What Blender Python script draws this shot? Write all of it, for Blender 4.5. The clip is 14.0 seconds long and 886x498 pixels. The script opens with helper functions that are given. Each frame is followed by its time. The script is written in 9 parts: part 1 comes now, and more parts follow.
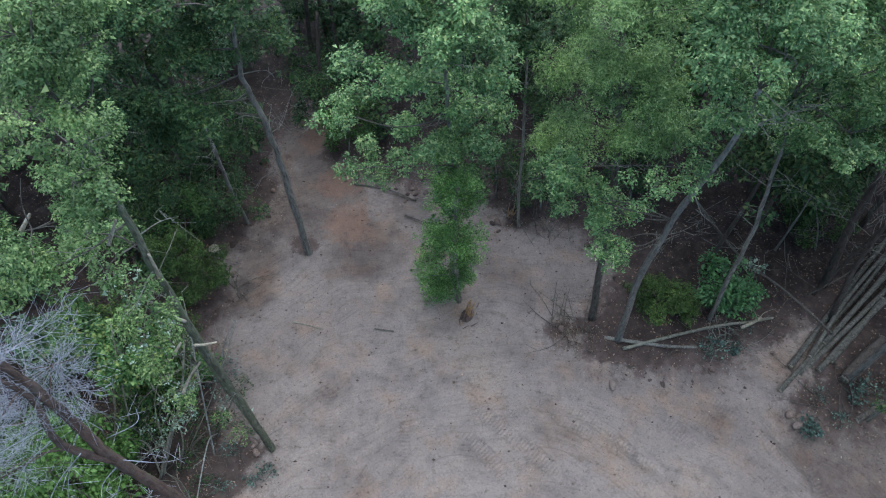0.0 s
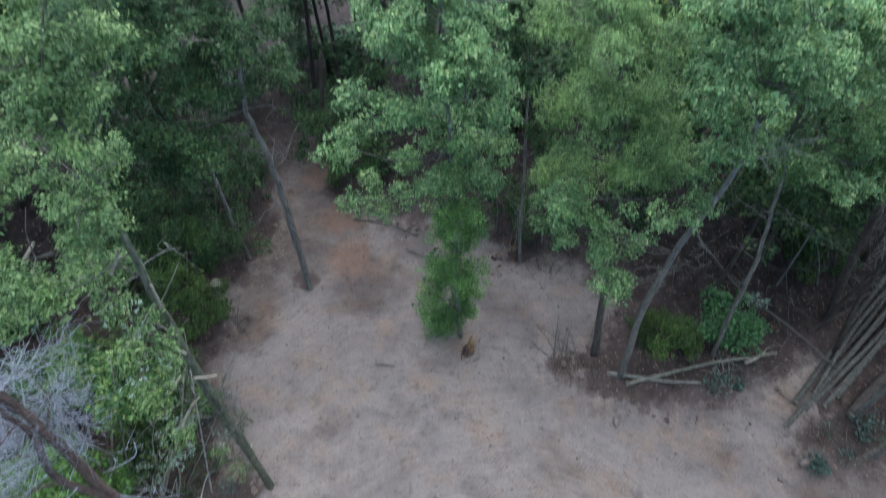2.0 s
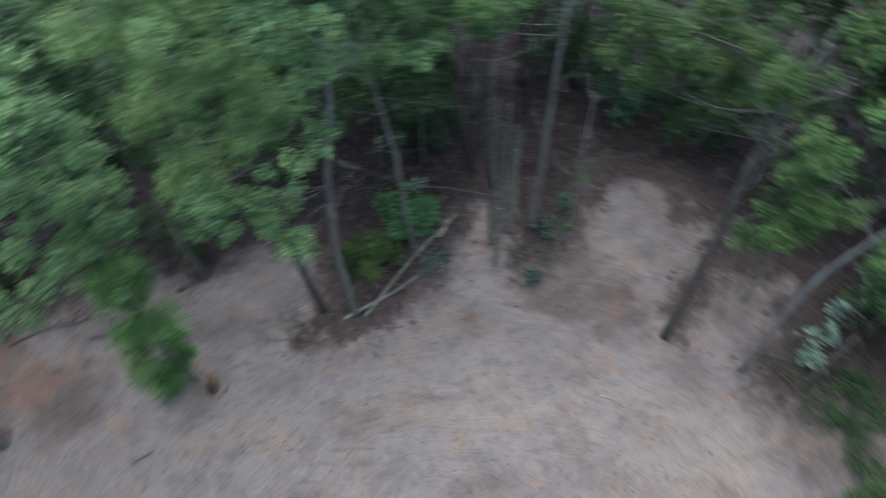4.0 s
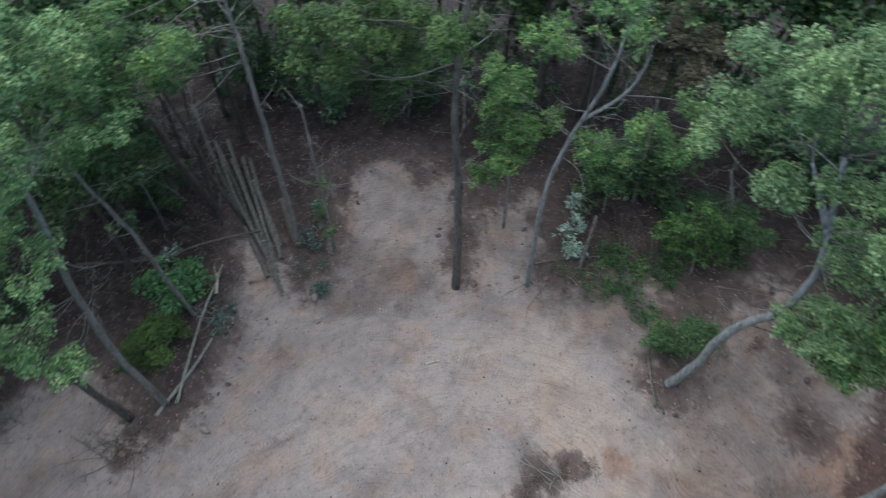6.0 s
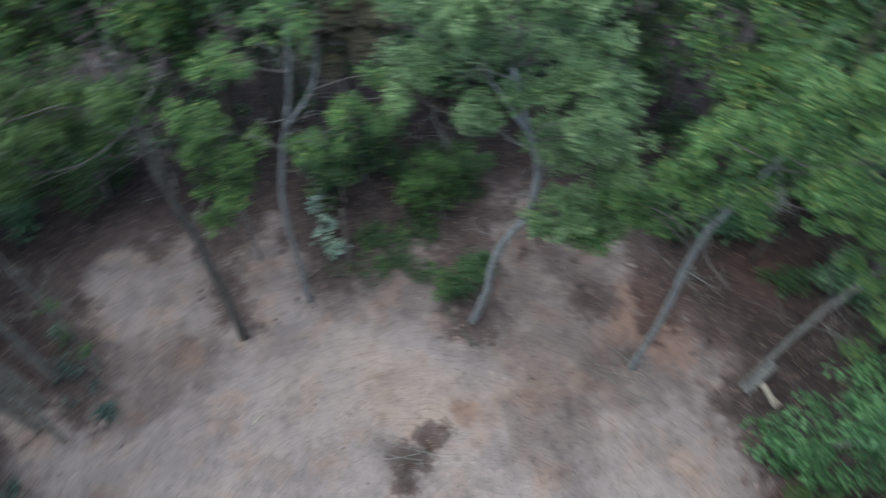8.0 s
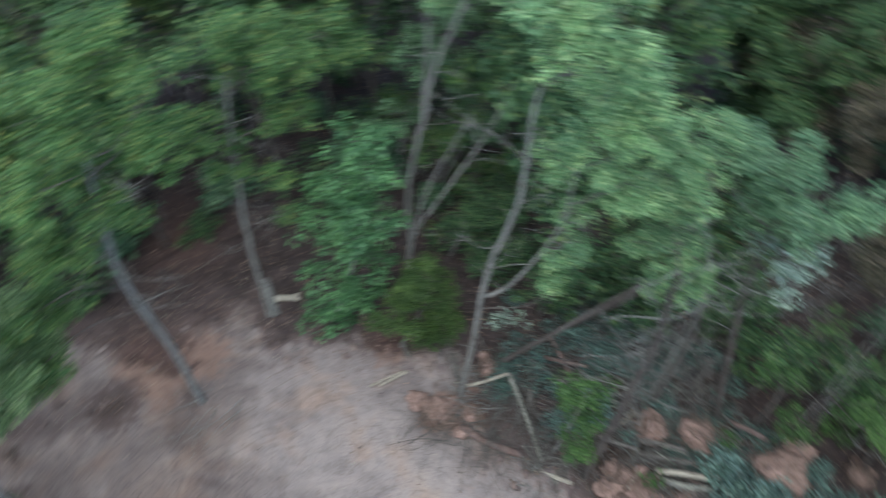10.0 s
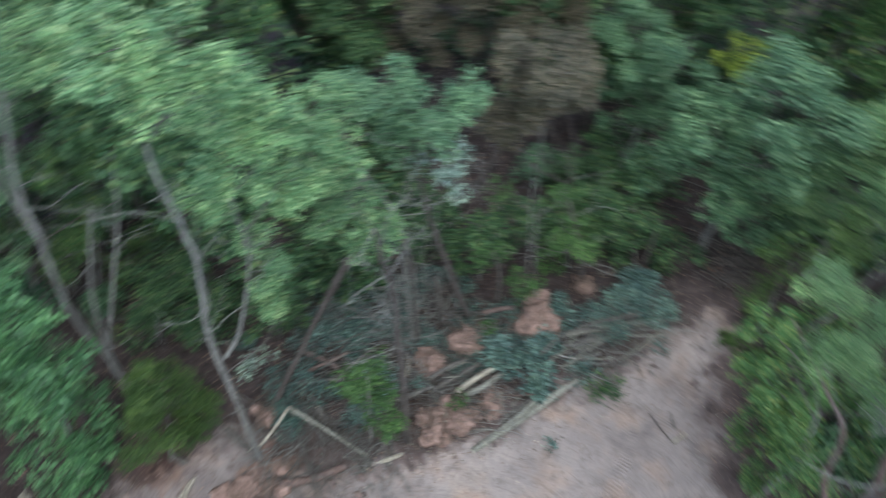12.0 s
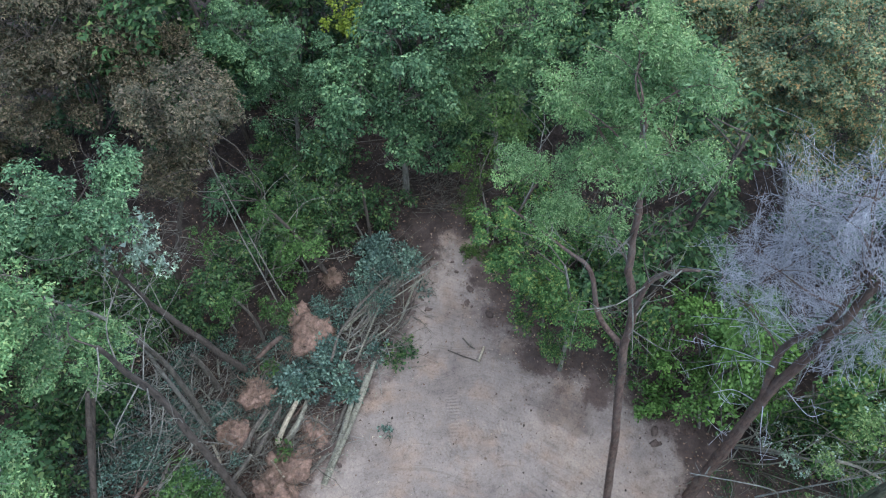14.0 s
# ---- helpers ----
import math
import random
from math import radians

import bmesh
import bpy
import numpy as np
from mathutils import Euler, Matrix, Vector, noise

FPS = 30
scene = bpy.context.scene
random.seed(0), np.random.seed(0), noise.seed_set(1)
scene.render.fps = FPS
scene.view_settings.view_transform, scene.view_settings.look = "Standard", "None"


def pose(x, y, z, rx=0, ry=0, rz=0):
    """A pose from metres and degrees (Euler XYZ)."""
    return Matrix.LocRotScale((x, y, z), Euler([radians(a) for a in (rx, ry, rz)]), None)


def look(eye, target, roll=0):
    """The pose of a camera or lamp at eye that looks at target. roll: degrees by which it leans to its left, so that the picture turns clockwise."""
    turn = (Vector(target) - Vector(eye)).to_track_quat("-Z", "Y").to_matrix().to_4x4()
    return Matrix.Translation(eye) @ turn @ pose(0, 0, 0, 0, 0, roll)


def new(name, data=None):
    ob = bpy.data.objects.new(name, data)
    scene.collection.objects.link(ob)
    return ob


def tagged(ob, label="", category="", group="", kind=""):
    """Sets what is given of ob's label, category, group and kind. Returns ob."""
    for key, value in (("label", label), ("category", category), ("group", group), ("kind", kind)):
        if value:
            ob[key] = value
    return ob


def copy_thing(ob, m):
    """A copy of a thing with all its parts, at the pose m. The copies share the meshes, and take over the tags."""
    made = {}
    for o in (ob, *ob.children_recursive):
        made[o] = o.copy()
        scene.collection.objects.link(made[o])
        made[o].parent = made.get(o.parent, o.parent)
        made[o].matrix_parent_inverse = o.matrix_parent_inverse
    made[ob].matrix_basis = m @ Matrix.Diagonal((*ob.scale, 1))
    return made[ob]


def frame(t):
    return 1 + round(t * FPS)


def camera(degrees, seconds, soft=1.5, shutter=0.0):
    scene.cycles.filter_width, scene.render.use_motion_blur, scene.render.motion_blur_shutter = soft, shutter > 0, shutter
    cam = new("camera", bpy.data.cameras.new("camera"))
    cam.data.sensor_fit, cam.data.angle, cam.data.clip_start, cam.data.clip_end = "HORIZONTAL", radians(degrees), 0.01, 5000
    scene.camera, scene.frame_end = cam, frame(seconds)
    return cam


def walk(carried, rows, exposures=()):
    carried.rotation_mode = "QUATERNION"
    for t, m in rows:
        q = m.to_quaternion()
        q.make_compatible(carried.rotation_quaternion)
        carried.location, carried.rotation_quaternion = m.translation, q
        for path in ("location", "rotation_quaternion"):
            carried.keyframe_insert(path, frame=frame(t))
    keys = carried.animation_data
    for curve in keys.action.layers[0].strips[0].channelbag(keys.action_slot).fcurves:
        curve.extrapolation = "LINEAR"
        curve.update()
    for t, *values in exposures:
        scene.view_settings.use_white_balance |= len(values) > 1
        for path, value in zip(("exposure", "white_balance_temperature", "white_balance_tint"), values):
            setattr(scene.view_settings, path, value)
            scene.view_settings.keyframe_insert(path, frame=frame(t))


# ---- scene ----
cam = camera(65.2, 14.0, soft=1.1, shutter=1.0)
PATH = [
    (0, (-0.003, 0.010, 19.825), (-0.015, 1.133, 18.170), 0.00),
    (0.5, (-0.008, 0.031, 19.844), (-0.021, 1.160, 18.193), 0.01),
    (1, (-0.007, 0.020, 19.847), (-0.022, 1.234, 18.258), 0.01),
    (1.5, (-0.026, -0.041, 19.798), (-0.041, 1.232, 18.255), 0.06),
    (2, (-0.039, -0.097, 19.752), (-0.053, 1.116, 18.162), -0.01),
    (2.5, (-0.007, -0.124, 19.703), (-0.024, 1.010, 18.056), -0.05),
    (2.65, (-0.007, -0.124, 19.703), (-0.024, 1.010, 18.056), -0.05),
    (3, (0.110, -0.190, 19.621), (0.309, 0.933, 17.977), -0.02),
    (3.5, (0.201, -0.235, 19.602), (0.705, 0.791, 17.962), -0.17),
    (4, (0.242, -0.212, 19.601), (0.995, 0.648, 17.960), -0.23),
    (4.2, (0.264, -0.230, 19.591), (1.101, 0.554, 17.953), -0.17),
    (6.3, (0.081, -0.629, 20.128), (1.199, -0.327, 18.497), 0.19),
    (6.5, (0.071, -0.646, 20.152), (1.201, -0.386, 18.522), 0.10),
    (7, (0.089, -0.668, 20.172), (1.239, -0.532, 18.541), -0.10),
    (7.2, (0.066, -0.661, 20.186), (1.223, -0.581, 18.557), -0.13),
    (9.3, (0.255, -0.438, 19.883), (0.821, -1.469, 18.266), 0.24),
    (9.5, (0.303, -0.487, 19.886), (0.726, -1.582, 18.267), 0.06),
    (10, (0.358, -0.721, 19.822), (0.405, -1.881, 18.193), -0.36),
    (10.5, (0.371, -0.937, 19.773), (0.042, -2.037, 18.136), -0.34),
    (11, (0.363, -1.087, 19.787), (-0.281, -2.026, 18.143), 0.10),
    (11.5, (0.386, -1.160, 19.785), (-0.289, -2.075, 18.139), 0.27),
    (11.8, (0.386, -1.160, 19.785), (-0.289, -2.075, 18.139), 0.27),
    (12, (0.416, -1.094, 19.791), (-0.330, -1.960, 18.150), 0.25),
    (12.5, (0.470, -1.068, 19.800), (-0.452, -1.753, 18.163), 0.33),
    (12.8, (0.470, -1.068, 19.800), (-0.452, -1.753, 18.163), 0.33),
    (12.9, (0.399, -1.111, 19.660), (-0.561, -1.743, 18.024), -0.18),
    (13, (0.394, -1.148, 19.657), (-0.574, -1.763, 18.019), 0.14),
    (13.5, (0.400, -1.107, 19.697), (-0.721, -1.362, 18.061), -0.05),
    (14, (0.362, -1.139, 19.663), (-0.764, -1.369, 18.026), -0.08),
]
walk(cam, [(t, look(eye, target, roll)) for t, eye, target, roll in PATH], exposures=[(0, 0.93, 6050, 10), (2.4, 1.04, 6050, 10), (4.2, 0.92, 6050, 10), (6.5, 0.88, 6180, 10), (10.0, 0.88, 6050, 10), (11.4, 0.98, 6050, 10), (12.5, 1.03, 6050, 10), (14, 1.01, 5980, 10)])


world = bpy.data.worlds.new("sky")
scene.world = world
world.use_nodes = True
bg = world.node_tree.nodes["Background"]
sky = world.node_tree.nodes.new("ShaderNodeTexSky")
sky.sky_type = "NISHITA"
sky.sun_disc = False
sky.sun_elevation, sky.sun_rotation = radians(70), radians(20)
sky.air_density, sky.dust_density, sky.ozone_density = 1.0, 1.0, 1.0
world.node_tree.links.new(sky.outputs[0], bg.inputs[0])
bg.inputs[1].default_value = 0.15
sun_data = bpy.data.lights.new("sun", "SUN")
sun_data.energy, sun_data.angle, sun_data.color = 2.4, radians(100), (1.0, 0.985, 0.96)
sun = new("sun", sun_data)
sun.matrix_world = look((0, 0, 40), (-2.5, -6.8, 20))


# ---- materials ----
def material(name):
    mat = bpy.data.materials.new(name)
    mat.use_nodes = True
    nt = mat.node_tree
    return mat, nt, nt.nodes["Principled BSDF"]


def node(nt, kind, **values):
    n = nt.nodes.new("ShaderNode" + kind)
    for key, value in values.items():
        n.inputs[key.replace("_", " ")].default_value = value
    return n


def ramp(nt, fac, stops):
    n = nt.nodes.new("ShaderNodeValToRGB")
    while len(n.color_ramp.elements) < len(stops):
        n.color_ramp.elements.new(0.5)
    for e, (p, c) in zip(n.color_ramp.elements, stops):
        e.position, e.color = p, (*c, 1)
    nt.links.new(fac, n.inputs[0])
    return n


def mix(nt, fac, a, b, blend="MIX"):
    n = nt.nodes.new("ShaderNodeMix")
    n.data_type, n.blend_type = "RGBA", blend
    for value, socket in ((fac, n.inputs[0]), (a, n.inputs[6]), (b, n.inputs[7])):
        if isinstance(value, bpy.types.NodeSocket):
            nt.links.new(value, socket)
        else:
            socket.default_value = value
    return n.outputs[2]


def bump(nt, bsdf, height, strength, distance):
    n = node(nt, "Bump", Strength=strength, Distance=distance)
    nt.links.new(height, n.inputs["Height"])
    nt.links.new(n.outputs[0], bsdf.inputs["Normal"])


def leaf_material(name, colours, rough=0.52, through_share=0.19):
    mat, nt, bsdf = material("leaf_" + name)
    if through_share > 0.1:
        last = len(colours) - 1
        colours = [tuple(0.74 * c * g * (0.70 + 0.64 * i / last) for c, g in zip(v, (0.95, 1.08, 1.06))) for i, v in enumerate(colours)]
    geo = nt.nodes.new("ShaderNodeNewGeometry")
    pick = ramp(nt, geo.outputs["Random Per Island"], [(i / (len(colours) - 1), c) for i, c in enumerate(colours)])
    co = nt.nodes.new("ShaderNodeTexCoord")
    patch = node(nt, "TexNoise", Scale=0.9, Detail=3.0)
    nt.links.new(co.outputs["Object"], patch.inputs["Vector"])
    shade = ramp(nt, patch.outputs["Fac"], [(0.3, (0.62, 0.66, 0.66)), (0.7, (1.25, 1.2, 1.05))])
    colour = mix(nt, 1.0, pick.outputs[0], shade.outputs[0], "MULTIPLY")
    # Random tone for each spray or tuft; inner leaves sit low on it.
    tone_attr = nt.nodes.new("ShaderNodeAttribute")
    tone_attr.attribute_name = "tone"
    spray = ramp(nt, tone_attr.outputs["Fac"], [(0.0, (0.72, 0.75, 0.78)), (0.6, (1.05, 1.04, 1.0)), (1.0, (1.42, 1.36, 1.2))])
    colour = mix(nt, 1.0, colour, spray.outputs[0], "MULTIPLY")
    nt.links.new(colour, bsdf.inputs["Base Color"])
    bsdf.inputs["Roughness"].default_value = rough
    bsdf.inputs["Specular IOR Level"].default_value = 0.22
    lit = node(nt, "BsdfTranslucent")
    nt.links.new(colour, lit.inputs["Color"])
    both = nt.nodes.new("ShaderNodeMixShader")
    both.inputs[0].default_value = through_share
    nt.links.new(bsdf.outputs[0], both.inputs[1])
    nt.links.new(lit.outputs[0], both.inputs[2])
    nt.links.new(both.outputs[0], nt.nodes["Material Output"].inputs["Surface"])
    return mat


LEAF = {
    # Dark green, lowered further to put canopy shade into understory leaves.
    "dark": leaf_material("dark", [(0.035, 0.08, 0.035), (0.058, 0.123, 0.051), (0.058, 0.123, 0.051), (0.105, 0.185, 0.082), (0.15, 0.185, 0.07)]),
    "green": leaf_material("green", [(0.06, 0.135, 0.044), (0.095, 0.2, 0.065), (0.095, 0.2, 0.065), (0.15, 0.27, 0.103), (0.28, 0.30, 0.092)]),
    "bright": leaf_material("bright", [(0.125, 0.245, 0.105), (0.195, 0.35, 0.16), (0.195, 0.35, 0.16), (0.30, 0.45, 0.235), (0.40, 0.47, 0.23)]),
    "fresh": leaf_material("fresh", [(0.135, 0.25, 0.10), (0.205, 0.35, 0.145), (0.205, 0.35, 0.145), (0.31, 0.465, 0.225), (0.44, 0.49, 0.215)]),
    "pale_green": leaf_material("pale_green", [(0.112, 0.22, 0.073), (0.173, 0.305, 0.11), (0.275, 0.427, 0.207)]),
    "blue": leaf_material("blue", [(0.06, 0.128, 0.066), (0.102, 0.2, 0.105), (0.102, 0.2, 0.105), (0.185, 0.30, 0.17), (0.25, 0.345, 0.19)]),
    "silver_green": leaf_material("silver_green", [(0.075, 0.155, 0.078), (0.125, 0.235, 0.125), (0.125, 0.235, 0.125), (0.215, 0.34, 0.20), (0.28, 0.38, 0.22)]),
    "pale_olive": leaf_material("pale_olive", [(0.108, 0.19, 0.07), (0.17, 0.28, 0.10), (0.255, 0.37, 0.155), (0.34, 0.395, 0.175)]),
    "moss_olive": leaf_material("moss_olive", [(0.10, 0.175, 0.075), (0.155, 0.25, 0.105), (0.22, 0.325, 0.155), (0.32, 0.385, 0.195)]),
    "olive": leaf_material("olive", [(0.045, 0.09, 0.023), (0.075, 0.135, 0.036), (0.13, 0.18, 0.058)]),
    "lime": leaf_material("lime", [(0.07, 0.145, 0.032), (0.115, 0.22, 0.053), (0.18, 0.30, 0.094)]),
    "yellow": leaf_material("yellow", [(0.22, 0.30, 0.04), (0.30, 0.38, 0.05), (0.36, 0.40, 0.08)]),
    # Fern green, also lowered in place of canopy shade.
    "fern": leaf_material("fern", [(0.048, 0.105, 0.032), (0.08, 0.152, 0.047), (0.13, 0.215, 0.073)]),
    "vine": leaf_material("vine", [(0.13, 0.26, 0.075), (0.20, 0.36, 0.115), (0.29, 0.455, 0.18)]),
    "bigleaf": leaf_material("bigleaf", [(0.068, 0.16, 0.072), (0.11, 0.24, 0.10), (0.18, 0.335, 0.15)], 0.4),
    "brown": leaf_material("brown", [(0.065, 0.085, 0.05), (0.115, 0.108, 0.07), (0.175, 0.138, 0.098), (0.27, 0.195, 0.148)]),
    "rusty": leaf_material("rusty", [(0.13, 0.22, 0.12), (0.18, 0.28, 0.16), (0.25, 0.34, 0.22), (0.29, 0.35, 0.22), (0.40, 0.35, 0.20), (0.50, 0.28, 0.13)]),
    "silver": leaf_material("silver", [(0.20, 0.30, 0.22), (0.36, 0.46, 0.38), (0.54, 0.61, 0.56)], 0.6, 0.15),
    "needle": leaf_material("needle", [(0.19, 0.305, 0.115), (0.27, 0.40, 0.15), (0.38, 0.49, 0.21)], 0.6, 0.2),
    "needle_soft": leaf_material("needle_soft", [(0.14, 0.245, 0.095), (0.195, 0.325, 0.135), (0.195, 0.325, 0.135), (0.28, 0.41, 0.20), (0.37, 0.44, 0.235)], 0.6, 0.2),
    "pine": leaf_material("pine", [(0.085, 0.165, 0.05), (0.125, 0.22, 0.07), (0.17, 0.27, 0.10)], 0.6, 0.2),
    "brush": leaf_material("brush", [(0.065, 0.112, 0.10), (0.115, 0.18, 0.162), (0.24, 0.335, 0.31)], 0.4, 0.15),
    "brush_dark": leaf_material("brush_dark", [(0.042, 0.08, 0.07), (0.085, 0.145, 0.128), (0.20, 0.295, 0.27)], 0.4, 0.15),
    "clod": leaf_material("clod", [(0.05, 0.04, 0.035), (0.14, 0.10, 0.08), (0.30, 0.23, 0.19)], 0.9, 0.0),
    "chip": leaf_material("chip", [(0.10, 0.08, 0.065), (0.24, 0.19, 0.15), (0.42, 0.38, 0.33), (0.20, 0.27, 0.20)], 0.8, 0.05),
    "litter": leaf_material("litter", [(0.05, 0.033, 0.026), (0.10, 0.066, 0.053), (0.16, 0.11, 0.088), (0.32, 0.25, 0.21)], 0.8, 0.05),
}


def bark_material(name, dark, light, scale=9.0, patch=None):
    mat, nt, bsdf = material("bark_" + name)
    dark, light, patch = (tuple(0.8 * c * g for c, g in zip(v, (0.95, 1.02, 0.99))) for v in (dark, light, patch or light))
    co = nt.nodes.new("ShaderNodeTexCoord")
    stretch = nt.nodes.new("ShaderNodeMapping")
    stretch.inputs["Scale"].default_value = (1, 1, 0.22)
    nt.links.new(co.outputs["Object"], stretch.inputs["Vector"])
    grain = node(nt, "TexNoise", Scale=scale * 2, Detail=6.0, Roughness=0.7)
    nt.links.new(stretch.outputs[0], grain.inputs["Vector"])
    blot = node(nt, "TexNoise", Scale=3.2, Detail=7.0, Roughness=0.7)
    nt.links.new(co.outputs["Object"], blot.inputs["Vector"])
    lichen = node(nt, "TexNoise", Scale=6.5, Detail=8.0, Roughness=0.75)
    nt.links.new(stretch.outputs[0], lichen.inputs["Vector"])
    base = ramp(nt, grain.outputs["Fac"], [(0.36, dark), (0.62, light)]).outputs[0]
    where = ramp(nt, blot.outputs["Fac"], [(0.45, (0, 0, 0)), (0.62, (1, 1, 1))]).outputs[0]
    colour = mix(nt, where, base, (*patch, 1))
    crust = ramp(nt, lichen.outputs["Fac"], [(0.40, (0.55, 0.54, 0.52)), (0.50, (1, 1, 1)), (0.58, (1.05, 1.06, 1.04)), (0.66, (1.6, 1.66, 1.58))]).outputs[0]
    colour = mix(nt, 0.8, colour, crust, "MULTIPLY")
    nt.links.new(colour, bsdf.inputs["Base Color"])
    bsdf.inputs["Roughness"].default_value = 0.9
    bump(nt, bsdf, grain.outputs["Fac"], 1.0, 0.035)
    return mat


BARK = {
    "bark_grey": bark_material("grey", (0.12, 0.108, 0.095), (0.38, 0.355, 0.32), patch=(0.29, 0.275, 0.24)),
    "bark_silver": bark_material("silver", (0.13, 0.13, 0.125), (0.42, 0.42, 0.41), patch=(0.27, 0.275, 0.26)),
    "bark_dark": bark_material("dark", (0.04, 0.032, 0.028), (0.16, 0.125, 0.105), patch=(0.12, 0.098, 0.085)),
    "bark_moss": bark_material("moss", (0.07, 0.07, 0.05), (0.27, 0.275, 0.20), patch=(0.15, 0.17, 0.10)),
    "bark_red": bark_material("red", (0.09, 0.055, 0.045), (0.24, 0.15, 0.12), patch=(0.19, 0.14, 0.12)),
    "bark_pole": bark_material("pole", (0.05, 0.042, 0.036), (0.22, 0.19, 0.16), patch=(0.16, 0.14, 0.12)),
    "root": bark_material("root", (0.16, 0.10, 0.075), (0.44, 0.31, 0.24), 12.0, (0.34, 0.23, 0.175)),
    "twig_grey": bark_material("twig_grey", (0.36, 0.35, 0.40), (0.78, 0.77, 0.88), 20.0, (0.60, 0.59, 0.69)),
    "pole_grey": bark_material("pole_grey", (0.055, 0.048, 0.04), (0.25, 0.23, 0.195), patch=(0.15, 0.14, 0.118)),
    "pole_pale": bark_material("pole_pale", (0.13, 0.125, 0.095), (0.40, 0.37, 0.30), patch=(0.30, 0.285, 0.23)),
    "wood_orange": bark_material("wood_orange", (0.30, 0.16, 0.07), (0.58, 0.36, 0.18), 12.0, (0.48, 0.28, 0.13)),
    "wood_fresh": bark_material("wood_fresh", (0.32, 0.265, 0.195), (0.58, 0.50, 0.395), 12.0, (0.50, 0.43, 0.335)),
}


# ---- builders ----
def mesh_from(name, verts, faces_flat, sides, mat, smooth=False):
    """A mesh from numpy arrays; all faces have the same number of sides."""
    me = bpy.data.meshes.new(name)
    n = len(faces_flat) // sides
    me.vertices.add(len(verts))
    me.vertices.foreach_set("co", np.asarray(verts, np.float32).ravel())
    me.loops.add(len(faces_flat))
    me.loops.foreach_set("vertex_index", np.asarray(faces_flat, np.int32))
    me.polygons.add(n)
    me.polygons.foreach_set("loop_start", np.arange(0, n * sides, sides, dtype=np.int32))
    if smooth:
        me.polygons.foreach_set("use_smooth", np.ones(n, bool))
    me.update(calc_edges=True)
    me.validate()
    me.materials.append(mat)
    return me


def child(name, me, parent, label=""):
    ob = new(name, me)
    ob.parent = parent
    if label:
        tagged(ob, label)
    return ob


def curve_points(points, steps):
    """Catmull-Rom through the points."""
    p = np.asarray(points, float)
    if len(p) == 2:
        return p[0] + (p[1] - p[0]) * np.linspace(0, 1, steps + 1)[:, None]
    q = np.vstack([2 * p[0] - p[1], p, 2 * p[-1] - p[-2]])
    out = []
    for i in range(1, len(q) - 2):
        u = np.linspace(0, 1, steps, endpoint=False)[:, None]
        a, b, c, d = q[i - 1], q[i], q[i + 1], q[i + 2]
        out.append(0.5 * (2 * b + (c - a) * u + (2 * a - 5 * b + 4 * c - d) * u**2 + (3 * b - a - 3 * c + d) * u**3))
    return np.vstack(out + [p[-1:]])


class Tubes:
    """Gathers tapered tubes and makes one mesh of them."""

    def __init__(self):
        self.v, self.f, self.n = [], [], 0

    def add(self, points, r0, r1, sides=6, steps=4, rng=None, rough=0.0, cap=True, flare=0.0):
        p = curve_points(points, steps)
        m = len(p)
        d = np.gradient(p, axis=0)
        d /= np.linalg.norm(d, axis=1)[:, None] + 1e-9
        ref = np.array([0.0, 0, 1]) if abs(d[:, 2]).mean() < 0.8 else np.array([1.0, 0, 0])
        a = np.cross(d, ref)
        a /= np.linalg.norm(a, axis=1)[:, None] + 1e-9
        b = np.cross(d, a)
        s = np.linspace(0, 1, m)
        r = r0 + (r1 - r0) * s + flare * r0 * np.exp(-s * m * 0.9)
        ang = np.arange(sides) * 2 * np.pi / sides
        rr = r[:, None] * np.ones((m, sides))
        if rng is not None and rough:
            rr = rr * (1 + rough * (rng.random((m, sides)) - 0.5))
        ring = p[:, None, :] + rr[..., None] * (np.cos(ang)[None, :, None] * a[:, None, :] + np.sin(ang)[None, :, None] * b[:, None, :])
        i, j = np.meshgrid(np.arange(m - 1), np.arange(sides), indexing="ij")
        k = (j + 1) % sides
        quads = np.stack([i * sides + j, i * sides + k, (i + 1) * sides + k, (i + 1) * sides + j], -1).reshape(-1, 4) + self.n
        verts = ring.reshape(-1, 3)
        if cap:
            tip = np.array([p[0], p[-1]])
            c0, c1 = self.n + len(verts), self.n + len(verts) + 1
            j = np.arange(sides)
            ends = np.vstack([np.stack([np.full(sides, c0), (j + 1) % sides + self.n, j + self.n, np.full(sides, c0)], -1),
                              np.stack([np.full(sides, c1), (m - 1) * sides + j + self.n, (m - 1) * sides + (j + 1) % sides + self.n, np.full(sides, c1)], -1)])
            self.caps = ends
            verts = np.vstack([verts, tip])
            self.f.append(("t", ends[:, :3]))
        self.f.append(("q", quads))
        self.v.append(verts)
        self.n += len(verts)

    def mesh(self, name, mat):
        tris = [f for k, f in self.f if k == "t"]
        quads = np.vstack([f for k, f in self.f if k == "q"])
        split = np.vstack([quads[:, [0, 1, 2]], quads[:, [0, 2, 3]]] + tris)
        return mesh_from(name, np.vstack(self.v), split.ravel(), 3, mat, True)


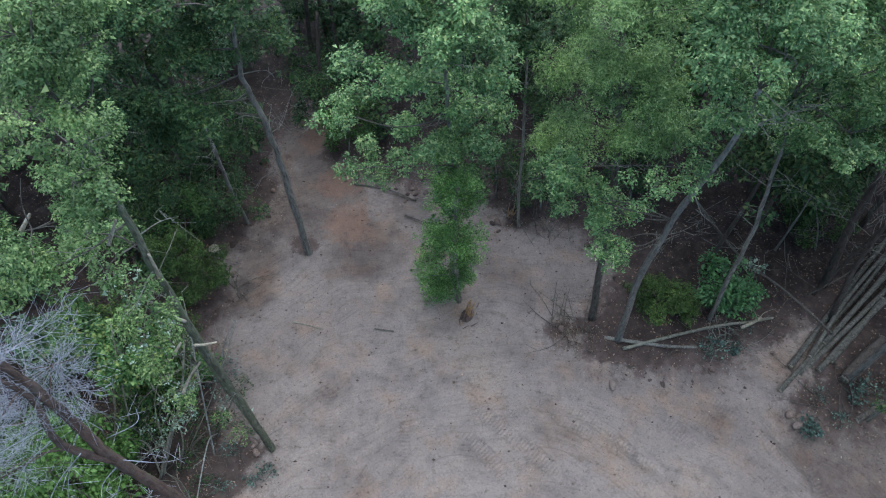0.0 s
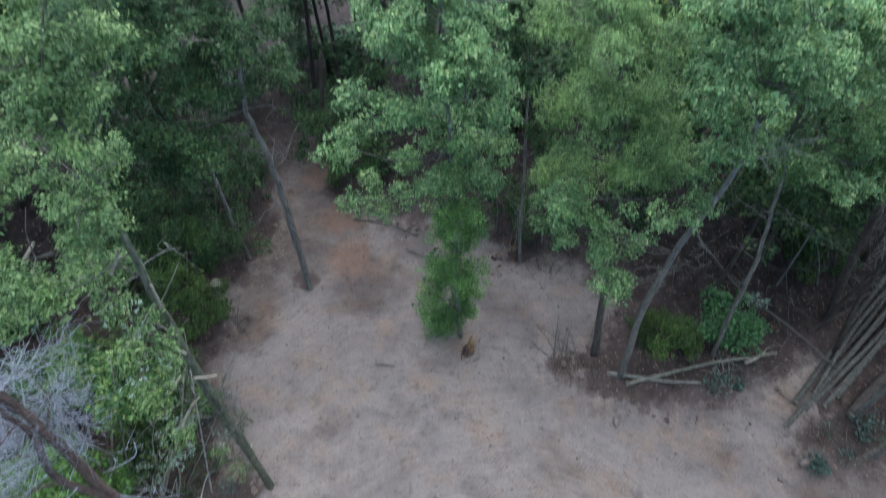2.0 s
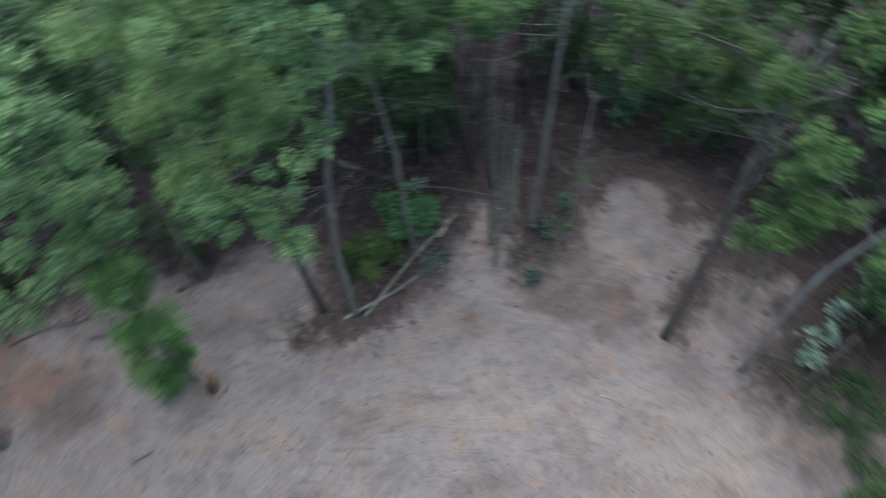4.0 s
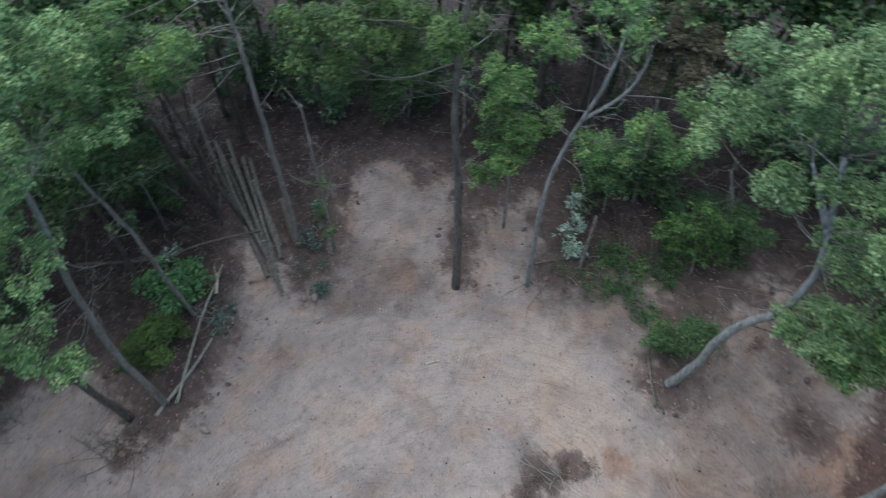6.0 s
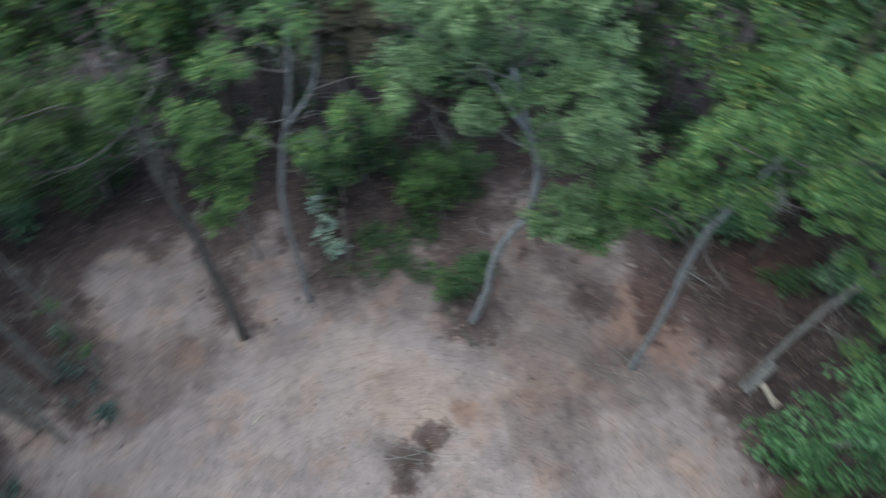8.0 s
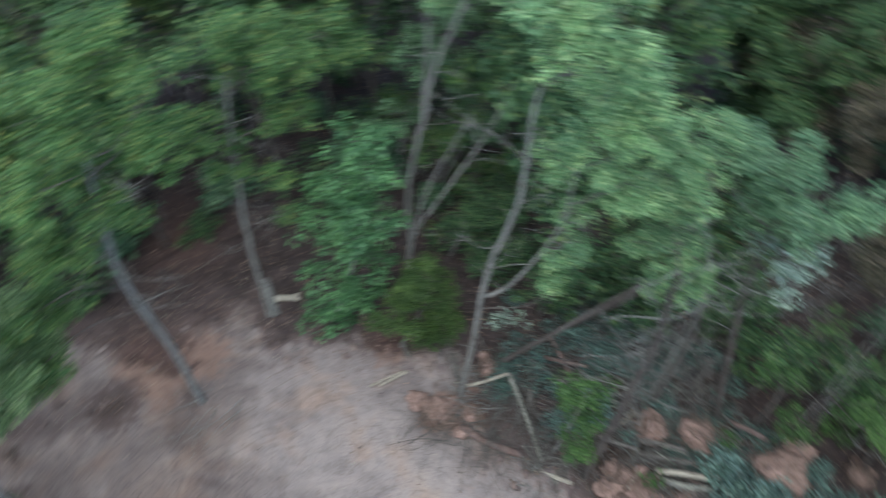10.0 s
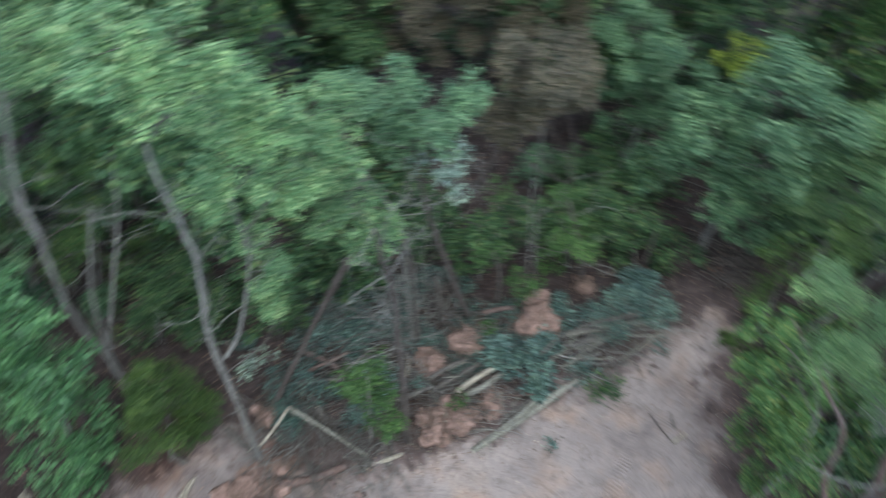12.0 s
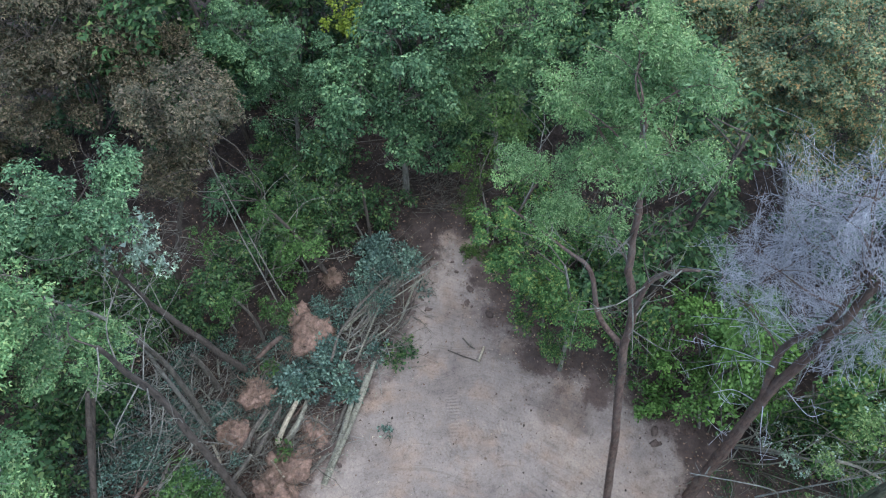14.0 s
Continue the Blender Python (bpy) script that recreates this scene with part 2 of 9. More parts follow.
def spread(rng, crown, size, dens, top_bias=0.35):
    """Leaf places, normals, headings, sizes and tones for a crown given as rough balls (x, y, z, radius).
    Leaves sit on side twigs of flat, drooping sprays, with gaps between the sprays."""
    balls = []
    for x, y, z, r in crown:
        if r < 0.45:
            balls.append((x, y, z, r, 1.0))
            continue
        for _ in range(8 + int(3 * rng.random())):
            w = rng.normal(size=3)
            w /= np.linalg.norm(w)
            q = np.array([x, y, z]) + w * r * np.array([1.0, 1.0, 0.8]) * rng.uniform(0.35, 0.92)
            balls.append((*q, r * rng.uniform(0.32, 0.52), 1.4))
    places, normals, headings, scales, tones = [], [], [], [], []
    for x, y, z, r, more in balls:
        total = max(10, int(dens * more * 1020 * r * r * (0.11 / size) ** 2))
        m = max(3, int(5 + 8 * r))
        per = max(3, total // m)
        w = rng.normal(size=(m, 3))
        w[:, 2] = w[:, 2] * 0.8 + top_bias
        w /= np.linalg.norm(w, axis=1)[:, None]
        d = w * np.array([1, 1, 0.6])
        d /= np.linalg.norm(d, axis=1)[:, None]
        up = w * 0.4 + np.array([0, 0, 0.9]) + rng.normal(size=(m, 3)) * 0.22
        side = np.cross(up, d)
        side /= np.linalg.norm(side, axis=1)[:, None]
        up = np.cross(d, side)
        ln = r * rng.uniform(0.75, 1.4, m)
        start = np.array([x, y, z]) + w * r * 0.2
        twigs = 7
        j = rng.integers(0, twigs, (m, per))
        at = (j + 0.5) / twigs
        sign = np.where(j % 2 == 0, 1.0, -1.0)
        v = rng.random((m, per)) ** 0.8
        reach = 0.52 * (1 - 0.45 * at) * v
        jit = rng.normal(size=(m, per, 3)) * (0.055 * ln[:, None, None] + 0.018)
        pos = start[:, None] + (d[:, None] * (at * 0.9 + reach * 0.5)[..., None] + side[:, None] * (sign * reach)[..., None]) * ln[:, None, None] + jit
        pos[..., 2] -= 0.3 * ln[:, None] * (at**2 + reach**2)
        nn = up[:, None] + rng.normal(size=(m, per, 3)) * 0.38
        hh = d[:, None] + side[:, None] * sign[..., None] * 0.9 + rng.normal(size=(m, per, 3)) * 0.5 + np.array([0, 0, -0.3])
        places.append(pos.reshape(-1, 3)), normals.append(nn.reshape(-1, 3)), headings.append(hh.reshape(-1, 3))
        scales.append(np.ones(m * per)), tones.append(np.repeat(rng.random(m), per))
        # Inner leaves get low tones: the crown's inner shade put into colour.
        if r > 0.3:
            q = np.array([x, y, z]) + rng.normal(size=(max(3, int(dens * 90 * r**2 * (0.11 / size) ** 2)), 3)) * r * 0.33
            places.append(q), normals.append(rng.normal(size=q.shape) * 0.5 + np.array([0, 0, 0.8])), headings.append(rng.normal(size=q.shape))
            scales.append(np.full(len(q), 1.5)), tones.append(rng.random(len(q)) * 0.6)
    p, n, h, s, tone = (np.concatenate(v) for v in (places, normals, headings, scales, tones))
    keep = p[:, 2] > 0.03
    return p[keep], n[keep], h[keep], s[keep], tone[keep]


def tufts(rng, crown, size, dens, top_bias=0.35):
    """Leaf places, normals, headings, sizes and tones for a broadleaf crown given as rough balls (x, y, z, radius).
    Each ball carries boughs, each bough domed tufts of leaves with gaps between them."""
    boughs = []
    for x, y, z, r in crown:
        if r < 0.45:
            boughs.append((x, y, z, r, 1.0))
            continue
        for _ in range(7 + int(3 * rng.random())):
            w = rng.normal(size=3)
            w /= np.linalg.norm(w)
            q = np.array([x, y, z]) + w * r * np.array([1.0, 1.0, 0.8]) * rng.uniform(0.45, 1.0)
            boughs.append((*q, r * rng.uniform(0.28, 0.5), 1.5))
    places, normals, headings, scales, tones = [], [], [], [], []
    for x, y, z, r, more in boughs:
        total = max(12, int(dens * more * 1020 * r * r * (0.11 / size) ** 2))
        per = 15
        m = max(2, total // per)
        w = rng.normal(size=(m, 3))
        w[:, 2] = w[:, 2] * 0.75 + top_bias
        w /= np.linalg.norm(w, axis=1)[:, None]
        centre = np.array([x, y, z]) + w * r * rng.uniform(0.35, 1.1, (m, 1)) * np.array([1, 1, 0.8])
        rt = size * rng.uniform(1.3, 2.5, (m, 1, 1))
        v = rng.normal(size=(m, per, 3)) + w[:, None] * 0.9 + np.array([0, 0, 0.45])
        v /= np.linalg.norm(v, axis=2)[..., None]
        pos = centre[:, None] + v * rt * rng.uniform(0.35, 1.0, (m, per, 1)) * np.array([1, 1, 0.65])
        pos[..., 2] -= 0.35 * (rt[..., 0] * np.hypot(v[..., 0], v[..., 1])) * rng.random((m, per))
        places.append(pos.reshape(-1, 3))
        normals.append((v * 0.75 + np.array([0, 0, 0.6]) + rng.normal(size=v.shape) * 0.36).reshape(-1, 3))
        headings.append((v * np.array([1, 1, 0.4]) + rng.normal(size=v.shape) * 0.45 + np.array([0, 0, -0.35])).reshape(-1, 3))
        scales.append(rng.uniform(0.75, 1.2, m * per))
        bough_tone = rng.random()
        tones.append(np.clip(0.35 * bough_tone + 0.4 * np.repeat(rng.random(m), per) + 0.25 * rng.random(m * per), 0, 1))
        # Core leaves are larger and toned down, inner shade painted into them.
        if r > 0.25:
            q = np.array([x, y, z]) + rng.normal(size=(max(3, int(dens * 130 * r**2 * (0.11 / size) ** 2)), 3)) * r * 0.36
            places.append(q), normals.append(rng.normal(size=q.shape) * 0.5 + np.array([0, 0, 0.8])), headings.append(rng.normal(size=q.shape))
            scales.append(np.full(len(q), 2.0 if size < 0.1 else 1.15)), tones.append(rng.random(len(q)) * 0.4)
    p, n, h, s, tone = (np.concatenate(v) for v in (places, normals, headings, scales, tones))
    keep = p[:, 2] > 0.03
    return p[keep], n[keep], h[keep], s[keep], tone[keep]


def leaf_mesh(name, rng, p, n, h, size, width, mat, scale=1.0, tone=None):
    """One small folded blade for each place."""
    n = n / (np.linalg.norm(n, axis=1)[:, None] + 1e-9)
    d = h - n * (h * n).sum(1)[:, None]
    d /= np.linalg.norm(d, axis=1)[:, None] + 1e-9
    s = np.cross(n, d)
    k = len(p)
    ln = size * (0.65 + 0.7 * rng.random((k, 1))) * np.reshape(scale * np.ones(k), (k, 1))
    wd = ln * width * (0.8 + 0.4 * rng.random((k, 1)))
    corners = 4 if 0.075 < size < 0.128 and width > 0.5 else 3
    mid = p + d * ln * 0.45
    if corners == 4:
        lift = n * wd * 0.18
        v = np.stack([p, mid + s * wd / 2 + lift, p + d * ln, mid - s * wd / 2 + lift], 1).reshape(-1, 3)
        i = np.arange(k) * 4
        tri = np.stack([i, i + 1, i + 2, i, i + 2, i + 3], 1).ravel()
    else:
        skew = rng.uniform(-0.3, 0.3, (k, 1))
        v = np.stack([p + d * ln * (0.2 + skew) + s * wd * 0.52, p + d * ln, p + d * ln * (0.2 - skew) - s * wd * 0.52], 1).reshape(-1, 3)
        tri = np.arange(k * 3)
    me = mesh_from(name, v, tri, 3, mat)
    if tone is None:
        tone = rng.random(k)
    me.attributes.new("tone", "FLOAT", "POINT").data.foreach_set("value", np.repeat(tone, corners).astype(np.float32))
    return me


FINE = {"needle": (0.3, 1.5), "needle_soft": (0.34, 1.4), "pine": (0.26, 1.4), "vine": (0.7, 1.25)}
count = [0]
bases = []


def tree(kind, leaf, bark, trunk, r, crown, stems=(), size=0.11, dens=1.0, label="", limbs=()):
    count[0] += 1
    rng = np.random.default_rng(100 + count[0])
    base = np.array(trunk[0])
    if kind in ("tree", "pine_tree", "cedar_tree", "dead_tree"):
        bases.append((base[0], base[1]))
    top = new(kind)
    top.location = base
    word = {"shrub": "shrub", "undergrowth_shrub": "shrub", "sapling": "sapling", "big_leaf_sapling": "sapling"}.get(kind, "tree")
    tagged(top, label, word)
    t = Tubes()
    line = [p - base for p in np.asarray(trunk, float)]
    line[0] = line[0] - np.array([0, 0, 0.15])
    line = curve_points(line, 3)
    line[1:-1] += rng.normal(size=line[1:-1].shape) * r * 0.07
    t.add(line, r * 0.68, r * 0.26, 10, 3, rng, 0.2, flare=0.22)
    bole = child("trunk", t.mesh("trunk", BARK[bark]), top)
    axis = curve_points(line, 3)
    for stem in stems:
        t = Tubes()
        sl = np.asarray(stem, float) - base
        t.add(sl, r * 0.42, r * 0.13, 8, 5, rng, 0.12)
        child("stem", t.mesh("stem", BARK[bark]), top)
        axis = np.vstack([axis, curve_points(sl, 6)])
    if kind in ("tree", "understory_tree", "sapling", "pine_tree", "cedar_tree"):
        t = Tubes()
        for _ in range(5 if kind == "understory_tree" else 13):
            q = axis[rng.integers(len(axis) // 4, len(axis))]
            w = rng.normal(size=3) * np.array([1, 1, 0.4]) + np.array([0, 0, 0.5])
            w /= np.linalg.norm(w)
            ln = rng.uniform(0.5, 1.6)
            e = q + w * ln + rng.normal(size=3) * 0.15
            m = (q + e) / 2 + rng.normal(size=3) * 0.1 * ln
            t.add([q, m, e], max(0.01, r * 0.11), 0.004, 4, 3, cap=False)
            for _ in range(3):
                p = m + (e - m) * rng.random()
                t.add([p, p + rng.normal(size=3) * 0.2, p + (w + rng.normal(size=3) * 0.6) * 0.35 * ln], 0.007, 0.003, 3, 2, cap=False)
        tagged(child("twig_spray", t.mesh("twig_spray", BARK["bark_dark" if kind == "understory_tree" else "bark_grey"]), top), kind="stuff")
    balls = [(x - base[0], y - base[1], z - base[2], rr) for x, y, z, rr in crown]
    far = kind in ("forest_tree", "undergrowth_shrub")
    t = Tubes()
    for x, y, z, rr in balls:
        if not far:
            t = Tubes()
        c = np.array([x, y, z])
        gap = np.linalg.norm(axis - c, axis=1) + 1.2 * np.maximum(0, axis[:, 2] - z + 0.3)
        a = axis[np.argmin(gap)]
        bend = (a + c) / 2 + rng.normal(size=3) * 0.12 * np.linalg.norm(c - a) + np.array([0, 0, 0.1])
        thick = max(0.011, min(r * 0.3, 0.012 + 0.012 * rr))
        t.add([a, bend, c], thick, thick * 0.5, 4 if far else 5, 2 if far else 4, rng, 0.1)
        for _ in range(2 if far else int(4 + 4 * rr)):
            w = rng.normal(size=3) + np.array([0, 0, 0.3])
            w /= np.linalg.norm(w)
            e = c + w * rr * (0.7 + 0.3 * rng.random())
            t.add([c, (c + e) / 2 + rng.normal(size=3) * 0.08 * rr, e], thick * 0.45, 0.004, 3 if far else 4, 2 if far else 3, cap=False)
        if not far:
            child("limb", t.mesh("limb", BARK[bark if bark in ("bark_red", "bark_dark") else "bark_pole"]), top)
    if far:
        tagged(child("branchwork", t.mesh("branchwork", BARK["bark_dark"]), top), kind="stuff")
    for pts, rad in limbs:
        t = Tubes()
        ln = np.asarray(pts, float) - base
        t.add(ln, rad * 0.42, rad * 0.12, 5, 4, rng, 0.1)
        for _ in range(4):
            q = ln[0] + (ln[-1] - ln[0]) * rng.uniform(0.35, 0.9)
            t.add([q, q + rng.normal(size=3) * 0.15, q + rng.normal(size=3) * 0.3], rad * 0.2, 0.004, 4, 2, cap=False)
        child("dead_limb", t.mesh("dead_limb", BARK["twig_grey" if leaf == "dead" else "bark_pole"]), bole, "bare dead limb")
    if leaf == "dead":
        t = Tubes()
        for x, y, z, rr in balls:
            c = np.array([x, y, z])
            for _ in range(int(44 * rr)):
                w = rng.normal(size=3)
                w /= np.linalg.norm(w)
                s = c + w * rr * 0.25
                e = c + w * rr * (0.6 + 0.8 * rng.random()) + rng.normal(size=3) * 0.3
                m = (s + e) / 2 + rng.normal(size=3) * 0.14 * rr
                t.add([s, m, e], 0.0065, 0.0025, 3, 3, cap=False)
                for _ in range(10):
                    u = rng.random()
                    q = s + (e - s) * (0.25 + 0.75 * u)
                    t.add([q, q + (w + rng.normal(size=3) * 0.8) * 0.18 * rr, q + (w + rng.normal(size=3) * 0.9) * 0.36 * rr], 0.0038, 0.002, 3, 2, cap=False)
        tagged(child("twig_crown", t.mesh("twig_crown", BARK["twig_grey"]), top, "dense lilac-grey bare twigs"), kind="stuff")
        return top
    width, more = FINE.get(leaf, (0.62, 1.0))
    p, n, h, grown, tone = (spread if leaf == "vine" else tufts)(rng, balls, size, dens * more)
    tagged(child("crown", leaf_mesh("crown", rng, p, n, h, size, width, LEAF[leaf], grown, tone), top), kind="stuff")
    return top



edge_north = [(-5.03, 6.21), (-6.61, 7.64), (-7.25, 9.88), (-7.22, 11.33), (-7.66, 13.12), (-6.47, 14.22), (-6.16, 16.16), (-6.42, 17.55), (-6.37, 19.96), (-5.36, 19.97), (-4.55, 17.72), (-3.27, 16.53), (-1.15, 15.83), (-0.13, 17.07), (1.33, 16.27), (1.99, 14.46), (4.08, 14.37), (5, 13.65), (5.55, 12.62), (4.51, 10.86), (3.53, 10.03), (5, 8.89), (7.07, 8.83), (8.86, 9.13), (10.72, 10.23)]
edge_east = [(12.34, 10.57), (10.96, 8.99), (10.24, 8.02), (11.12, 6.93), (13.22, 7.2), (15.73, 8.11), (16.95, 7.01), (17.05, 5.68), (16.41, 4.42), (12.9, 3.6), (12.53, 2.42), (15.62, 2.73), (16.69, 1.42), (13.02, 0.43), (13.41, -1.68), (14.96, -3.54), (13.82, -3.89), (10.51, -3.6), (10.18, -5.02), (12.82, -5.9), (15.86, -7), (15.31, -8.05), (12.37, -8.08), (10.47, -8.65)]
edge_south = [(15.57, -6.61), (13.6, -9.61), (11.85, -10.58), (8.21, -8.69), (8.87, -11.12), (7.21, -11.77), (6.08, -10.35), (4.43, -11.02), (2.15, -10.43), (0.62, -10.41), (-0.94, -7.3), (-2.55, -6.83), (-4.66, -5.58), (-6.46, -5.42), (-9.81, -4.3), (-11.87, -4.45), (-12.21, -3.99), (-13.6, -3.68), (-13.63, -2.88), (-11.16, -2.44), (-9.95, -1.14), (-9.01, 0.05), (-8.98, 1.77), (-8.68, 2.97), (-7.32, 3.98), (-6.27, 4.38)]
CLEARING = edge_north + edge_east + edge_south

# ---- ground ----
def clearing_distance(x, y):
    """Signed distance to the cleared dirt's outline, positive inside."""
    poly = np.array(CLEARING)
    best = np.full(x.shape, 1e9)
    inside = np.zeros(x.shape, bool)
    for (ax, ay), (bx, by) in zip(poly, np.roll(poly, -1, axis=0)):
        dx, dy = bx - ax, by - ay
        u = np.clip(((x - ax) * dx + (y - ay) * dy) / (dx * dx + dy * dy + 1e-9), 0, 1)
        best = np.minimum(best, np.hypot(x - ax - u * dx, y - ay - u * dy))
        if ay != by:
            inside ^= ((ay > y) != (by > y)) & (x < (bx - ax) * (y - ay) / (by - ay) + ax)
    return np.where(inside, best, -best)


def waves(x, y, scale, seed, n=14):
    """Cheap smooth noise, about -1 to 1."""
    rng = np.random.default_rng(seed)
    out = 0
    for _ in range(n):
        a, k = rng.random() * 6.283, (0.5 + rng.random() * 1.3) / scale
        out = out + np.sin((x * np.cos(a) + y * np.sin(a)) * k * 6.283 + rng.random() * 6.283)
    return out / n**0.5 * 0.8


def ground_axis():
    fine = np.arange(-17.4, 17.41, 0.12)
    out, step, at = [], 0.25, 17.4
    while at < 900:
        at += step
        step *= 1.28
        out.append(at)
    return np.r_[-np.array(out[::-1]), fine, np.array(out)]


# Machine tracks on the dirt, as centre lines.
tracks_north = [[(1.92, 8.99), (4.51, 7.22), (6.17, 5.29)],
    [(-0.16, 7.51), (1, 6.51), (2.07, 5.17)],
    [(4.67, 8.64), (6.67, 7.24), (8.22, 5.32)],
    [(0.88, 9.36), (2.88, 7.81), (5.07, 6.47), (7.26, 5.23)],
    [(0.17, 8.41), (2.15, 6.68), (3.96, 5.19)],
    [(6.2, 8.48), (8.28, 7), (9.44, 5.48)],
    [(7.35, 8.67), (9.11, 7.01), (10.43, 5.34)],
    [(-3.89, 9.3), (-3.4, 7.13), (-3.58, 5.11)],
    [(-1.79, 9.71), (-1.25, 7.5), (-1.31, 5.13)],
    [(-3.32, 12.88), (-2.78, 10.92), (-1.59, 9.33)],
    [(9.4, 7.33), (10.48, 5.54), (10.96, 2.96), (10.64, 0.07)]]
tracks_south = [[(7.65, 7.07), (9.05, 5.87), (10.04, 3.89), (10.54, 1.73)],
    [(7.22, 5.83), (8.84, 4.32), (9.75, 1.57), (9.25, -1.04)],
    [(9.05, 0), (8.42, -1.15), (7.88, -2.58)],
    [(11.83, 5.54), (13.95, 6.04), (16.27, 6.71)],
    [(12.06, 4.3), (13.89, 4.98), (15.61, 5.75)],
    [(7.8, -5.89), (10.02, -6.24), (12.99, -6.83)],
    [(-5.18, -3.32), (-6.73, -1.83), (-7.63, 0.04)],
    [(-9.26, -3.55), (-7.92, -2.56), (-5.62, -1.95)],
    [(5.75, -9.58), (5.45, -7.31), (5.12, -4.58)],
    [(4.15, -10.46), (3.64, -8.31), (3.16, -5.67)],
    [(10.94, -7.17), (10.04, -5.19), (9.56, -2.31)]]
TRACKS = tracks_north + tracks_south
CLAY_SPOTS = [(-3.46, 14.56, 1.2), (-4.04, 16.37, 1), (0.78, -8.76, 0.9), (-0.27, -9, 0.9), (-4.35, -7.08, 0.9), (-5.38, -6.76, 1), (-5.44, -8.55, 0.8), (-6.83, -8.02, 1), (7.86, -3.42, 0.6), (9.53, -9.57, 1.2), (8.47, -10.42, 1.2), (10.12, -10.18, 1.2), (10.3, -15.05, 1.6), (2.5, -11.03, 0.9), (-5.13, 18.62, 1)]
DARK_SPOTS = [(6.96, -1.34, 0.8), (7.44, -2.11, 0.7), (6.85, -1.68, 0.6), (6.25, -1.1, 0.5), (3.52, 10.37, 0.55), (-8.88, 10.23, 0.8), (13.24, 3.07, 0.8), (16.49, 5.54, 0.7), (-4.95, 13.57, 0.6), (4.51, 10.38, 0.6), (-1.64, -9.06, 0.9), (10.5, -4.66, 0.7), (-9.58, -0.02, 0.8), (-8.8, 1.78, 0.6), (10.66, -8.67, 1.2), (7.23, 9.43, 0.4)]
# Darker dirt spots: brown loam, plus shade painted on the north bank.
LOAM_SHADE_SPOTS = [(10.8, 6.8, 1.0), (11.7, 5.2, 1.3), (-4.6, 16.6, 1.5), (-5.4, 18.6, 1.5), (-5.6, 14.9, 1.2), (-6.4, 13.0, 0.9), (-6.7, 11.4, 0.8), (10.6, -8.3, 2.0), (8.2, -8.4, 1.6), (12.6, -5.0, 1.6), (13.0, -7.4, 1.6), (9.6, -5.6, 1.0), (11.61, -6.26, 1.9), (9.06, -7.06, 1.9), (7.14, -5.89, 1.5), (8.87, -9.83, 2.2), (14.2, -1.85, 2.2), (-2.93, 13.4, 1.2), (12.2, 6.6, 0.9), (-8.1, 0.89, 0.7)]

